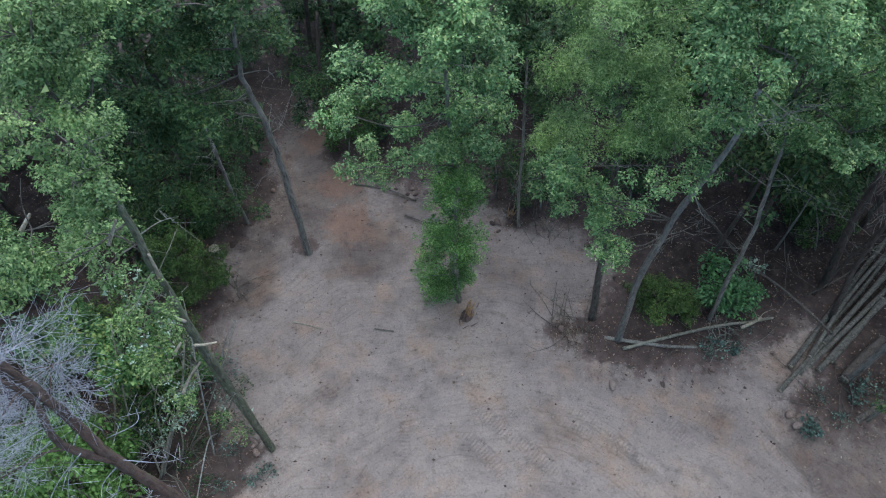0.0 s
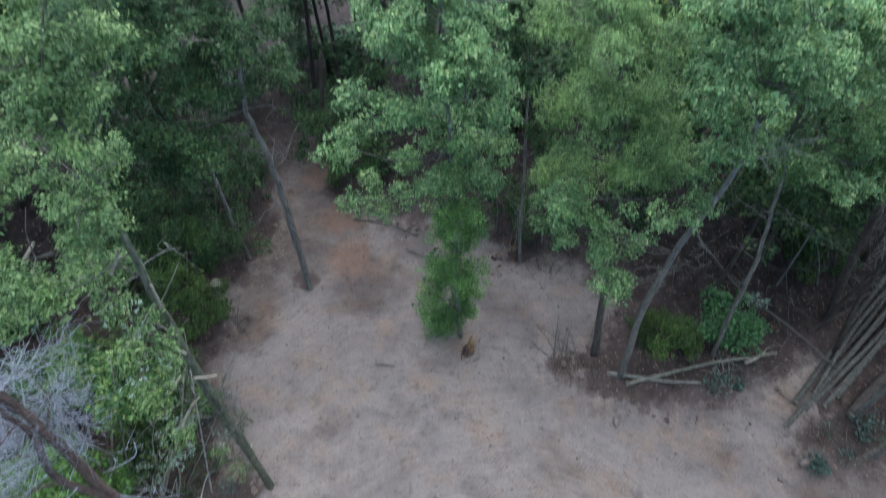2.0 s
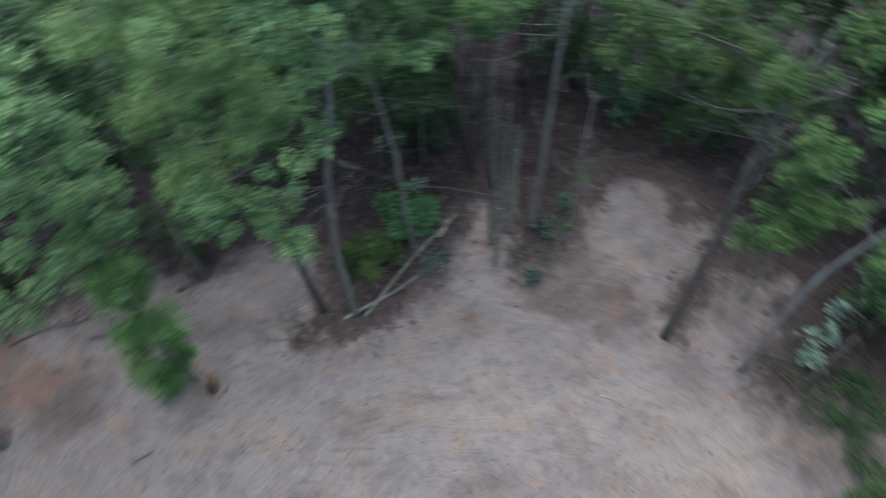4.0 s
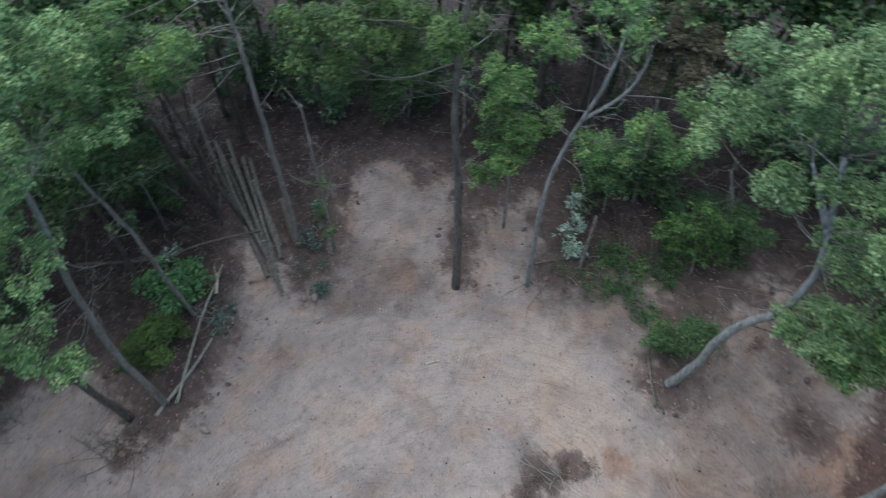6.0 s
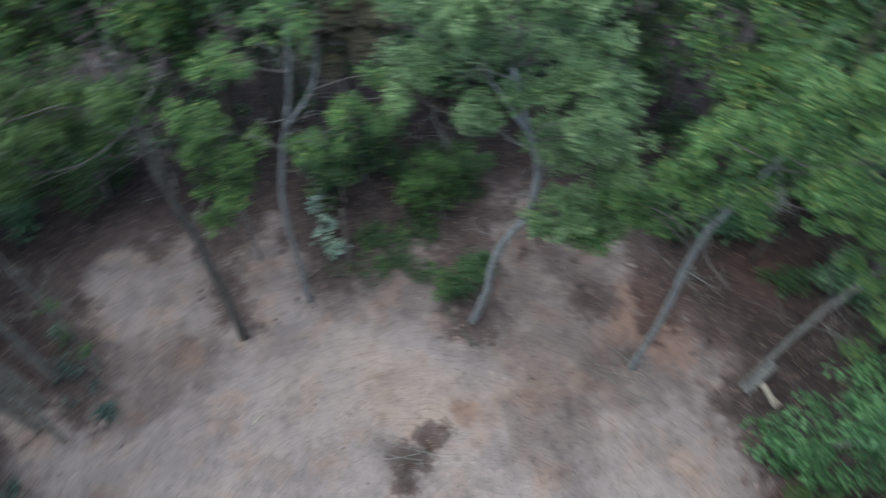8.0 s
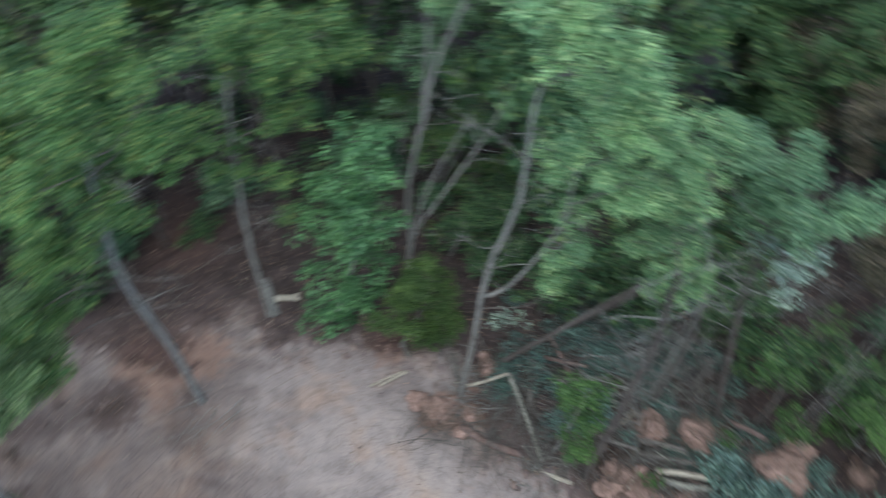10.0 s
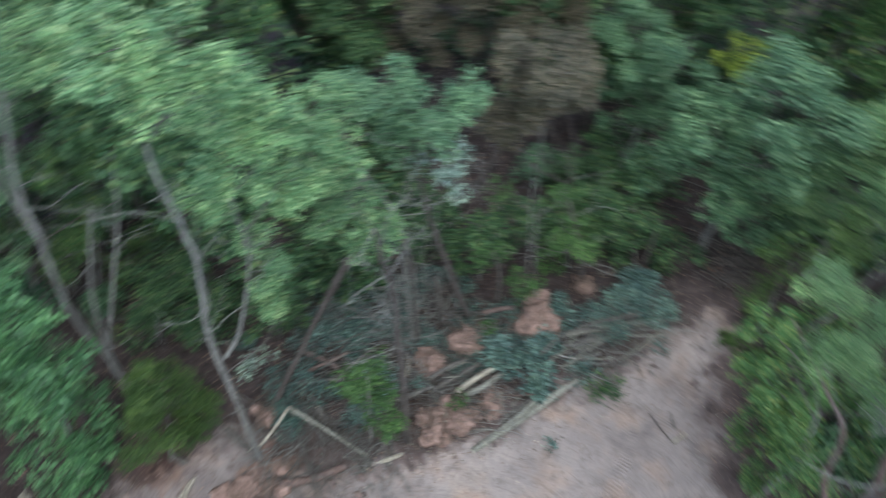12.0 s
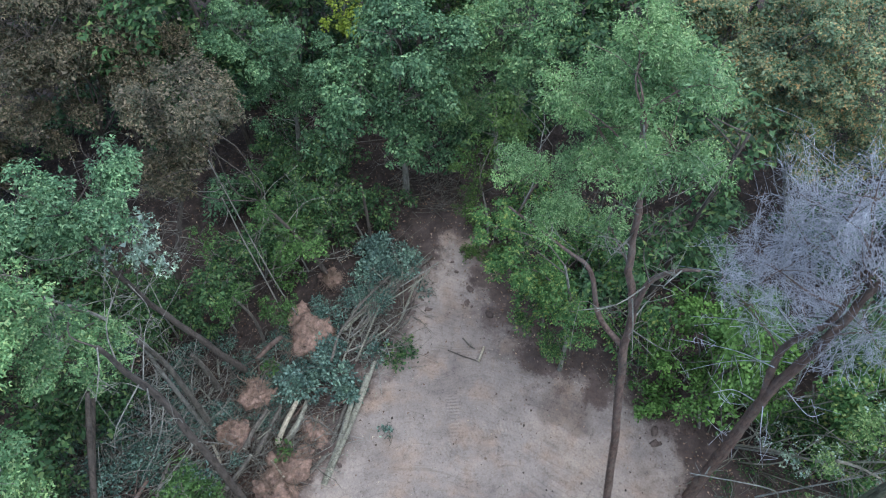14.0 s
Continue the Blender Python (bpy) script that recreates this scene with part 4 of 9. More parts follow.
tree("dead_tree", 'dead', 'bark_red', [(-6.19, 4.38, 0), (-6.34, 4.2, 4.02), (-6.41, 4.13, 6.16), (-6.39, 4.15, 8.17), (-6.38, 4.16, 9.86), (-6.37, 4.17, 10.9)], 0.21,
     [(-7.11, 3.28, 10.65, 0.77), (-6.78, 3.37, 11.69, 0.71), (-6.74, 2.96, 10.29, 0.66), (-6.26, 3.88, 11.14, 0.73), (-6.68, 4.32, 9.19, 0.67), (-7.64, 3.35, 11.04, 0.56), (-6.74, 3.47, 12.28, 0.6), (-7.82, 2.98, 9.42, 0.5), (-6.37, 4.68, 9.49, 0.55), (-7.41, 3.29, 8.2, 0.53), (-7.84, 2.72, 8.36, 0.41)],
     stems=[[(-6.4, 4.13, 6.16), (-6.63, 3.86, 8.05), (-6.45, 4.07, 9.69), (-6.61, 3.88, 11.22)]], size=0.066, dens=1.0, limbs=[([(-6.4, 4.12, 6.17), (-6.97, 3.87, 5.47), (-6.69, 3.33, 5.72)], 0.035), ([(-6.69, 4.07, 7.53), (-6.54, 4.52, 7.78), (-6.07, 4.69, 8.61)], 0.03), ([(-6.49, 4.39, 6.81), (-5.7, 4.47, 7.46), (-5.79, 4.77, 7.48)], 0.03), ([(-6.34, 3.76, 7.87), (-7.29, 3.5, 6.61), (-7.59, 2.46, 6.17)], 0.03), ([(-6.57, 3.87, 8.4), (-7.44, 3.51, 7.56), (-8.04, 2.62, 6.45)], 0.03), ([(-6.86, 4.18, 8.19), (-7.32, 2.98, 9.06), (-8.21, 1.96, 7.99)], 0.03), ([(-6.45, 4.35, 3.98), (-6.57, 3.91, 4.17), (-6.66, 3.57, 4.47)], 0.025), ([(-6.3, 4.14, 6.28), (-5.87, 4.32, 5.56), (-5.73, 4.78, 4.43)], 0.03), ([(-6.88, 4.16, 7.18), (-7.34, 3.58, 6.01), (-7.59, 2.88, 4.63)], 0.025)],
     label="dead reddish-barked tree with dense lilac-grey bare twigs")
tree("cedar_tree", 'needle_soft', 'bark_red', [(-5.52, 2.21, 0), (-5.81, 1.7, 3.49), (-6.02, 1.33, 5.88), (-6.2, 1.02, 7.76), (-6.24, 0.93, 8.95), (-6.42, 0.63, 10.07), (-6.5, 0.48, 11.15), (-6.58, 0.34, 12.09), (-6.71, 0.11, 13.25)], 0.153,
     [(-7.07, -0.06, 13.58, 0.75), (-7.1, 0.6, 13.19, 0.74), (-7.59, -0.33, 12.04, 0.81), (-6.44, 0.64, 12.9, 0.64), (-7.48, -1.15, 11.01, 0.62), (-6.35, -0.06, 12.38, 0.61), (-7.54, -0.53, 9.87, 0.62), (-7.39, -0.01, 13.97, 0.55), (-6.35, 0.69, 14.15, 0.4), (-7.57, -0.92, 12.59, 0.48), (-6.97, 0.19, 10.47, 0.43)],
     stems=[[(-6.21, 1, 7.85), (-6.53, 0.44, 8.29), (-6.74, 0.07, 9.41), (-7.02, -0.43, 9.56), (-7.66, -1.55, 9.71)], [(-6.26, 0.91, 9.12), (-6.24, 0.95, 10.1), (-6.08, 1.23, 10.75), (-5.94, 1.48, 11.04)]], size=0.046, dens=1.1, limbs=[([(-6.26, 1.34, 5.93), (-6.1, 0.96, 6.8), (-6.45, 0.92, 6.46)], 0.025), ([(-5.98, 1.05, 7.49), (-6.04, 1.27, 7.93)], 0.02), ([(-6.5, 0.92, 8.5), (-6.6, 0.62, 8.65), (-6.34, 0.44, 8.92)], 0.03), ([(-6.59, 1.05, 7.5), (-6.51, 0.72, 8.21), (-6.55, 0.53, 8.9)], 0.025), ([(-5.85, 0.83, 10.65), (-6.42, 0.71, 10.73), (-6.13, 0.74, 11.98)], 0.03), ([(-6.55, 0.68, 10.05), (-6.74, 0.01, 10.57), (-7.3, -0.41, 9.88)], 0.03), ([(-6.59, 0.56, 10.76), (-6.56, 0.86, 11.46), (-6.06, 1.01, 12.61)], 0.03), ([(-6.69, 0.39, 11.86), (-6.49, 0.89, 12.55), (-6.35, 1.29, 13.72)], 0.03), ([(-6.39, 0.43, 11.56), (-7.16, -0.11, 11.05), (-7.3, -0.31, 10.54)], 0.03)],
     label="red-barked cedar with soft feathery green foliage")
tree("understory_tree", 'green', 'bark_grey', [(-9.36, 0.53, 0), (-9.37, 0.45, 2.07), (-9.4, 0.29, 3.87), (-9.47, -0.1, 5.53)], 0.108,
     [(-9.83, -0.59, 4.58, 0.89), (-8.97, 0.45, 4.06, 0.74), (-9.99, -1.14, 5.48, 0.72), (-9.49, 0.32, 1.44, 0.51), (-9.91, -1.48, 4.47, 0.6), (-9.68, -1.87, 6.4, 0.54)],
     stems=[], size=0.066, dens=0.9,
     label="understory tree with deep green leaves beside the dirt")
tree("understory_tree", 'olive', 'bark_grey', [(-13.73, -2.4, 0), (-13.72, -2.54, 1.58), (-13.7, -2.72, 2.72)], 0.079,
     [(-13.81, -3.18, 2.2, 0.59), (-14.06, -2.36, 0.25, 0.79), (-13.89, -2.45, 5.12, 0.83), (-13.95, -2.9, 3.74, 0.7), (-13.17, -2.32, 0.25, 0.7), (-13.37, -1.87, 6.81, 0.77)],
     stems=[], size=0.066, dens=0.6,
     label="yellowing understory tree with sparse leaves")
tree("tree", 'rusty', 'bark_grey', [(-14.14, 7.8, 0), (-14.7, 6.89, 2.18), (-15.28, 5.95, 4.5), (-15.75, 5.19, 6.36)], 0.191,
     [(-15.97, 4.7, 8.2, 1.61), (-15.35, 6.18, 7.85, 1.45), (-15.6, 4.78, 5.99, 1.34), (-14.96, 6.9, 6.16, 1.34), (-16.94, 3.56, 7.48, 1.33), (-14.61, 5.99, 5.44, 0.98), (-17.22, 2.73, 7.7, 1.06), (-14.97, 5.83, 9.6, 1.28),
      (-17.0, 3.44, 7.42, 1.1), (-16.5, 4.77, 7.81, 1.2), (-16.0, 6.03, 8.38, 1.2), (-16.0, 4.5, 6.43, 1.1), (-15.6, 5.88, 7.02, 1.1), (-15.0, 6.93, 7.35, 1.1), (-15.6, 4.05, 5.42, 0.9), (-15.2, 5.59, 5.44, 0.9), (-15.0, 6.84, 5.67, 0.9)],
     stems=[], size=0.066, dens=1.0,
     label="broadleaf tree with green leaves turning orange-brown")
tree("tree", 'blue', 'bark_grey', [(-15.53, -5.76, 0), (-15.53, -5.76, 2.25), (-15.51, -5.83, 4.33)], 0.189,
     [(-14.97, -5.78, 7.35, 1.4), (-14.79, -6.73, 5.5, 1.4), (-15.47, -5.17, 4.72, 1.35), (-15.09, -5.9, 2.95, 1.14), (-14.63, -7.53, 4.34, 1.09), (-14.25, -8.16, 3.07, 0.79), (-15.85, -4.52, 6.27, 1.22), (-15.63, -4.89, 2.05, 0.79)],
     stems=[], size=0.1, dens=1.15,
     label="broad blue-green tree crown at the clearing's far end")
tree("tree", 'bright', 'bark_grey', [(-17.16, -2.64, 0), (-17.14, -2.82, 2.34), (-17.13, -3, 4.36)], 0.172,
     [(-17.26, -3.04, 6.03, 1.64), (-17.2, -3.47, 3.98, 1.16), (-16.9, -2.03, 6.86, 1.32), (-17.52, -4.06, 2.28, 1.02)],
     stems=[], size=0.066, dens=1.0,
     label="mid green tree crown at the forest edge")
tree("tree", 'blue', 'bark_grey', [(-15.4, -9.86, 0), (-15.55, -9.59, 2), (-15.69, -9.34, 4.01)], 0.174,
     [(-15.34, -8.73, 6.2, 1.08), (-15.17, -10.03, 5.7, 1.11), (-15.03, -9.98, 4, 1.06), (-14.96, -10.44, 6.64, 0.99), (-15.41, -8.9, 4.34, 0.95)],
     stems=[], size=0.066, dens=1.0,
     label="bluish green tree crown in the wood")
tree("tree", 'yellow', 'bark_grey', [(-17.42, -8.69, 0), (-17.47, -8.57, 1.47), (-17.55, -8.39, 3.57)], 0.112,
     [(-18.06, -8.2, 5.53, 0.71)],
     stems=[], size=0.1, dens=1.15,
     label="tree with bright yellow-green top")
tree("tree", 'brown', 'bark_dark', [(-9.3, -11.62, 0), (-9.4, -11.53, 1.59), (-10.06, -10.92, 4.04), (-10.54, -10.48, 5.99)], 0.178,
     [(-10.79, -10.04, 7.66, 1.22), (-10.89, -9.39, 7.21, 0.84), (-10.42, -10.78, 7.01, 0.86), (-10.43, -9.92, 6.34, 0.63), (-10.3, -10.78, 5.75, 0.75), (-10.14, -10.58, 8.16, 0.67)],
     stems=[], size=0.066, dens=1.0,
     label="tree with dull brown withering leaves")
tree("tree", 'brown', 'bark_dark', [(-11.84, -15.4, 0), (-12.31, -15, 2.01), (-12.61, -14.74, 3.9)], 0.2,
     [(-13.29, -14.29, 6.93, 1.77), (-14.55, -13.81, 6.44, 1.64), (-12.38, -15.44, 6.06, 1.44), (-12.99, -14.29, 5.4, 1.25), (-12.61, -15.24, 7.68, 1.57), (-14.8, -13.09, 5.72, 1.17), (-13.02, -14.18, 8.26, 1.61), (-13.72, -13.23, 7.9, 1.43), (-11.41, -15.92, 5.77, 0.96), (-12.15, -15.24, 4.74, 0.98)],
     stems=[], size=0.066, dens=1.0,
     label="large tree with brown and dark green leaves")
tree("tree", 'silver_green', 'bark_dark', [(-7.41, -8.79, 0), (-6.96, -9.25, 2.63), (-6.62, -9.6, 4.77), (-6.44, -9.78, 6.16), (-6.32, -9.9, 7.61), (-6.31, -9.91, 9.06)], 0.147,
     [(-6.82, -10.18, 8.9, 0.97), (-7.38, -9.62, 9.43, 0.63), (-6.04, -10.37, 9.83, 0.73), (-5.35, -10.64, 9.53, 0.62), (-6.23, -10.67, 7.96, 0.68), (-6.37, -9, 9.26, 0.54)],
     stems=[], size=0.066, dens=1.0,
     label="leaning half-uprooted tree with silvery blue-green crown")
tree("tree", 'silver', 'bark_grey', [(-9.57, -11.75, 0), (-9.45, -11.86, 2.17), (-9.34, -11.97, 3.79)], 0.1,
     [(-6.81, -9.22, 7.51, 0.4), (-7.16, -9.27, 7.82, 0.32), (-6.41, -10.01, 7.35, 0.3), (-6.96, -9.11, 6.57, 0.28), (-6.88, -9.58, 6.7, 0.31)],
     stems=[], size=0.066, dens=0.8,
     label="branch top with pale silvery leaf undersides")
tree("tree", 'dark', 'bark_dark', [(-3.36, -6.99, 0), (-3.38, -6.98, 5.23), (-3.38, -6.97, 8.25), (-3.28, -7.04, 9.44), (-3.21, -7.08, 10.47)], 0.137,
     [(-3.51, -7.45, 10.93, 0.38)],
     stems=[], size=0.066, dens=0.3,
     label="straight dark trunk with grazed base at the brush")
tree("tree", 'bright', 'bark_grey', [(0.24, -9.33, 0), (-0.06, -9.33, 3.41), (-0.19, -9.32, 5.78), (-0.4, -9.32, 7.58), (-0.73, -9.31, 9.13), (-0.8, -9.31, 10.45), (-0.8, -9.31, 11.46), (-0.88, -9.31, 12.3)], 0.122,
     [(-1.13, -9.16, 14.02, 0.69), (-1.87, -9.21, 13.73, 0.72), (-1.23, -8.98, 13.34, 0.63), (-2.18, -9.04, 13.22, 0.56), (-2, -9.86, 11.57, 0.65), (-1.94, -9.15, 11.13, 0.69), (-1.49, -9.85, 10.03, 0.54), (-2.84, -9.77, 9.16, 0.69), (-2.95, -9.39, 11.13, 0.56), (-1.86, -9, 8.32, 0.48), (-2, -9.87, 5.71, 0.49), (-0.62, -9.31, 13.71, 0.42), (-2.73, -9.5, 9.8, 0.6), (-1.8, -9.5, 8.9, 0.46), (-2.63, -9.6, 11.9, 0.65), (-2.3, -9.4, 12.6, 0.6)],
     stems=[[(-0.35, -9.32, 5.88), (-0.83, -9.31, 6.42), (-1.39, -9.3, 7.75), (-1.7, -9.3, 8.9), (-1.74, -9.29, 10.4)]], size=0.066, dens=1.0,
     label="double-stemmed tree with big light green crown")
tree("tree", 'bright', 'bark_grey', [(-5.45, -9.39, 0), (-5.44, -9.4, 3.57), (-5.43, -9.41, 5.7), (-5.14, -9.61, 7.28), (-4.76, -9.88, 8.46)], 0.091,
     [(-4.06, -10.25, 10.16, 0.68), (-4.07, -10.1, 8.8, 0.75), (-4.07, -11.08, 8.48, 0.64), (-4.67, -9.93, 7.71, 0.58), (-4.82, -9.53, 6.76, 0.6), (-4.5, -10.03, 5.52, 0.46), (-3.93, -9.91, 7.25, 0.52), (-4.58, -10.18, 10.58, 0.51), (-4.32, -9.6, 9.76, 0.65), (-3.5, -9.6, 9.47, 0.62), (-3.59, -9.5, 7.94, 0.5), (-5.03, -9.5, 6.62, 0.46)],
     stems=[], size=0.066, dens=1.0,
     label="light green tree leaning over the brush pile")
tree("tree", 'bright', 'bark_grey', [(2.15, -13.05, 0), (1.87, -13.09, 2.44), (1.83, -13.1, 3.38), (1.82, -13.1, 5.12), (1.62, -13.13, 6.41), (1.31, -13.18, 7.84), (1.09, -13.21, 9.14), (0.72, -13.26, 10.15), (0.28, -13.33, 11.27)], 0.142,
     [(0.19, -13.27, 12.14, 0.88), (-0.5, -13.19, 11.99, 0.76), (-1.02, -13.86, 11.09, 0.63), (0.83, -13.64, 11.2, 0.68)],
     stems=[[(1.82, -13.1, 3.21), (1.34, -13.17, 3.98), (0.37, -13.31, 5.84), (-0.31, -13.41, 7.21), (-0.81, -13.49, 8.72)], [(1.35, -13.17, 7.47), (1.16, -13.2, 10.17), (1.23, -13.19, 10.88)], [(1.87, -13.09, 2.44), (1.31, -13.17, 5.06), (0.61, -13.28, 6.76), (0.12, -13.35, 7.78)]], size=0.066, dens=1.0,
     label="grey forked tree with thin open crown")
tree("tree", 'green', 'bark_grey', [(1.3, -17.63, 0), (0.54, -17.67, 1.93), (-0.05, -17.7, 3.45)], 0.084,
     [(-0.83, -17.16, 5.4, 0.97), (0.24, -17.73, 3.36, 0.95), (1.34, -17.36, 2.32, 0.88), (-1.14, -18.29, 0.57, 0.95), (-0.17, -18.05, 0.25, 0.98), (0.48, -17.37, 5.59, 0.7)],
     stems=[], size=0.066, dens=0.8,
     label="mid green tree behind the forked trunk")
tree("big_leaf_sapling", 'bigleaf', 'bark_grey', [(4.46, -11.65, 0), (3.57, -12, 2.61), (3.05, -12.2, 4.96), (2.77, -12.31, 6.64)], 0.074,
     [(2.57, -12.08, 7.23, 0.79), (2.57, -11.94, 5.67, 0.85), (3.09, -12.81, 2.29, 0.9), (4.1, -11.52, 2.47, 0.94), (3.46, -12.18, 6.31, 0.84), (2.86, -12.24, 7.97, 0.67), (4.54, -11.81, 0.27, 0.83), (4.09, -11.93, 4.91, 0.69), (3.57, -12.31, 1.18, 0.72), (3.25, -11.63, 5.27, 0.67)],
     stems=[], size=0.12, dens=0.85,
     label="sapling with large blue-green leaves at the edge")
tree("shrub", 'olive', 'bark_grey', [(2.21, -10.92, 0), (1.79, -10.99, 1.2), (1.44, -11.06, 2.19)], 0.054,
     [(1.31, -11.41, 2.11, 1.08), (2.13, -10.69, 2.56, 0.68), (0.72, -11.24, 1.22, 0.72), (1.28, -10.89, 4.35, 0.67), (1.42, -10.82, 1, 0.62)],
     stems=[], size=0.06, dens=1.2,
     label="dense yellow-green shrub with small leaves")
tree("shrub", 'fern', 'bark_grey', [(-2.52, -7.67, 0), (-2.65, -7.61, 2.31), (-2.77, -7.56, 4.38)], 0.051,
     [(-2.73, -7.62, 3.3, 0.67), (-2.38, -7.69, 4.49, 0.41), (-2.83, -7.35, 2.17, 0.53), (-3.06, -7.75, 4.31, 0.39)],
     stems=[], size=0.066, dens=1.0,
     label="bushy small evergreen shrub among the brush")
tree("understory_tree", 'fern', 'bark_grey', [(-9.37, -7.67, 0), (-9.16, -7.98, 2.51), (-8.95, -8.3, 6.91), (-8.9, -8.38, 8.15)], 0.035,
     [(-9.48, -7.7, 5.56, 0.6), (-8.05, -8.65, 3.58, 0.64), (-8.81, -7.97, 1.9, 0.62), (-9.82, -6.9, 3.84, 0.48), (-9.8, -7.93, 3.49, 0.6), (-8.75, -9.43, 4.82, 0.47)],
     stems=[], size=0.066, dens=0.45,
     label="slim pale-stemmed sapling with light fern-green sprays")
tree("tree", 'brown', 'bark_dark', [(-11.24, -7.36, 0), (-10.97, -7.87, 2.28), (-10.59, -8.59, 4.58)], 0.136,
     [(-10.06, -9.69, 7.67, 0.89), (-9.82, -8.79, 8.99, 0.68), (-9.91, -10.56, 6.27, 0.71), (-9.74, -9.99, 8.7, 0.64)],
     stems=[], size=0.066, dens=1.0,
     label="brown-leaved tree with reddish root mound")
tree("tree", 'green', 'bark_silver', [(8.01, -8.89, 0), (7.91, -8.98, 3.56), (7.94, -8.95, 5.89), (7.82, -9.07, 7.8), (7.66, -9.22, 8.77), (7.44, -9.42, 10.24)], 0.149,
     [(6.65, -10.28, 10.15, 0.86), (7.72, -9.5, 9.66, 0.87), (7.6, -9.49, 11.32, 0.87), (6.03, -10.72, 11.34, 0.76), (6.85, -10.65, 11.63, 0.88), (8.12, -8.6, 10.2, 0.72), (8.26, -8.48, 8.4, 0.65), (9.66, -7.92, 6.78, 0.86), (6.22, -10.07, 9.59, 0.49), (9.64, -7.02, 5.86, 0.73), (9.23, -8.29, 6.67, 0.65), (7.19, -8.95, 9.14, 0.55), (9.13, -8.4, 8.67, 0.79)],
     stems=[], size=0.066, dens=1.0,
     label="grey tree with olive green crown by the dirt")
tree("tree", 'green', 'bark_grey', [(6.53, -11.98, 0), (6.41, -12.05, 2.52), (6.27, -12.13, 4.66), (6.07, -12.24, 6.21), (5.87, -12.34, 7.94), (5.61, -12.48, 9.56)], 0.135,
     [(5.15, -13, 9.29, 0.83), (4.11, -13.21, 9.47, 0.82), (4.43, -12.84, 8.07, 0.71), (5.19, -13.1, 10.3, 0.93), (3.7, -14.09, 9.58, 0.84), (4.92, -12.37, 6.53, 0.48), (6.13, -12.17, 7.34, 0.66), (6.45, -12.09, 8.54, 0.7), (5.22, -12.7, 4.48, 0.39)],
     stems=[], size=0.066, dens=1.0,
     label="slim grey tree with mid green crown")
tree("tree", 'blue', 'bark_grey', [(2.83, -17.68, 0), (2.51, -17.72, 2.08), (2.24, -17.76, 3.66)], 0.128,
     [(1.78, -17.63, 5.9, 1.07), (2.55, -17.3, 4.09, 0.94), (0.21, -18.17, 5.05, 1.03), (0.76, -18.36, 6.41, 1.08), (-0.4, -17.63, 3.62, 0.76)],
     stems=[], size=0.066, dens=0.7,
     label="grey-green tree behind the edge trees")
tree("tree", 'moss_olive', 'bark_silver', [(10.93, -4.47, 0), (10.8, -4.85, 2.14), (10.74, -5, 4.04), (10.63, -5.32, 4.97), (10.5, -5.68, 5.85), (10.49, -5.71, 7.52), (10.62, -5.36, 9.06), (10.77, -4.92, 10.63)], 0.208,
     [(9.97, -6.22, 6.32, 0.88), (10.22, -7.66, 5.02, 1.03), (10.65, -6.33, 7.89, 1.05), (10.09, -7.46, 7.87, 1.06), (9.63, -6.46, 10.44, 0.97), (10.74, -5.81, 10.37, 0.94), (11.53, -4.5, 10.9, 0.99), (11.86, -3.61, 10.17, 1.03), (11.75, -2.86, 11.31, 0.91), (10.2, -4.92, 12.84, 0.92), (9.82, -8.86, 6.08, 0.77), (10.64, -4.29, 9.7, 0.69), (11.71, -2.79, 9.69, 0.64),
      (11.2, -3.95, 12.26, 0.8), (11.0, -4.78, 12.54, 0.9), (10.6, -5.63, 12.4, 0.9), (10.2, -6.33, 11.19, 0.8), (10.2, -6.49, 9.99, 0.7), (9.8, -7.28, 9.1, 0.7), (10.2, -6.76, 6.66, 0.75), (10.0, -7.74, 5.78, 0.7), (10.4, -6.4, 5.19, 0.6), (11.6, -4.43, 8.48, 0.6)],
     stems=[[(10.62, -5.36, 8.88), (10.79, -4.88, 9.65), (10.91, -4.53, 10.2)]], size=0.066, dens=1.0,
     label="crooked leaning tree with broad olive green crown")
tree("pine_tree", 'olive', 'bark_pole', [(12.28, 2.9, 0), (12.28, 2.88, 3.58), (12.27, 2.94, 5.64), (12.24, 3.04, 7.61), (12.24, 3.03, 9.09), (12.27, 2.91, 10.52), (12.3, 2.83, 11.37)], 0.2,
     [(12.29, 4.49, 10.29, 0.81), (10.98, 5.81, 10.05, 0.73), (11.56, 5.08, 10.75, 0.97), (11.93, 3.3, 10.87, 0.89), (11.41, 6.32, 10.69, 0.67), (11.46, 5.68, 9, 0.48), (12.47, 4.13, 9.4, 0.56)],
     stems=[], size=0.066, dens=1.0, limbs=[([(12.58, 3.17, 8.77), (12.26, 3.59, 8.77), (11.62, 4.12, 8.76)], 0.03), ([(12.07, 3.02, 8.97), (12.37, 3.77, 8.68), (11.73, 3.78, 9.49)], 0.03), ([(12.34, 3.01, 9.43), (12.32, 2.53, 9.47), (12.21, 2.17, 9.5)], 0.025), ([(12.32, 3.1, 7.21), (11.79, 3.29, 7.71), (11.76, 3.57, 7.72)], 0.02), ([(12.14, 3.04, 8.83), (11.8, 3.32, 8.94), (11.45, 4.49, 8.67)], 0.025), ([(12.33, 2.93, 8.49), (12.58, 2.58, 8.14)], 0.02)],
     label="pine with reddish bark, dead lower limbs and light green foliage")
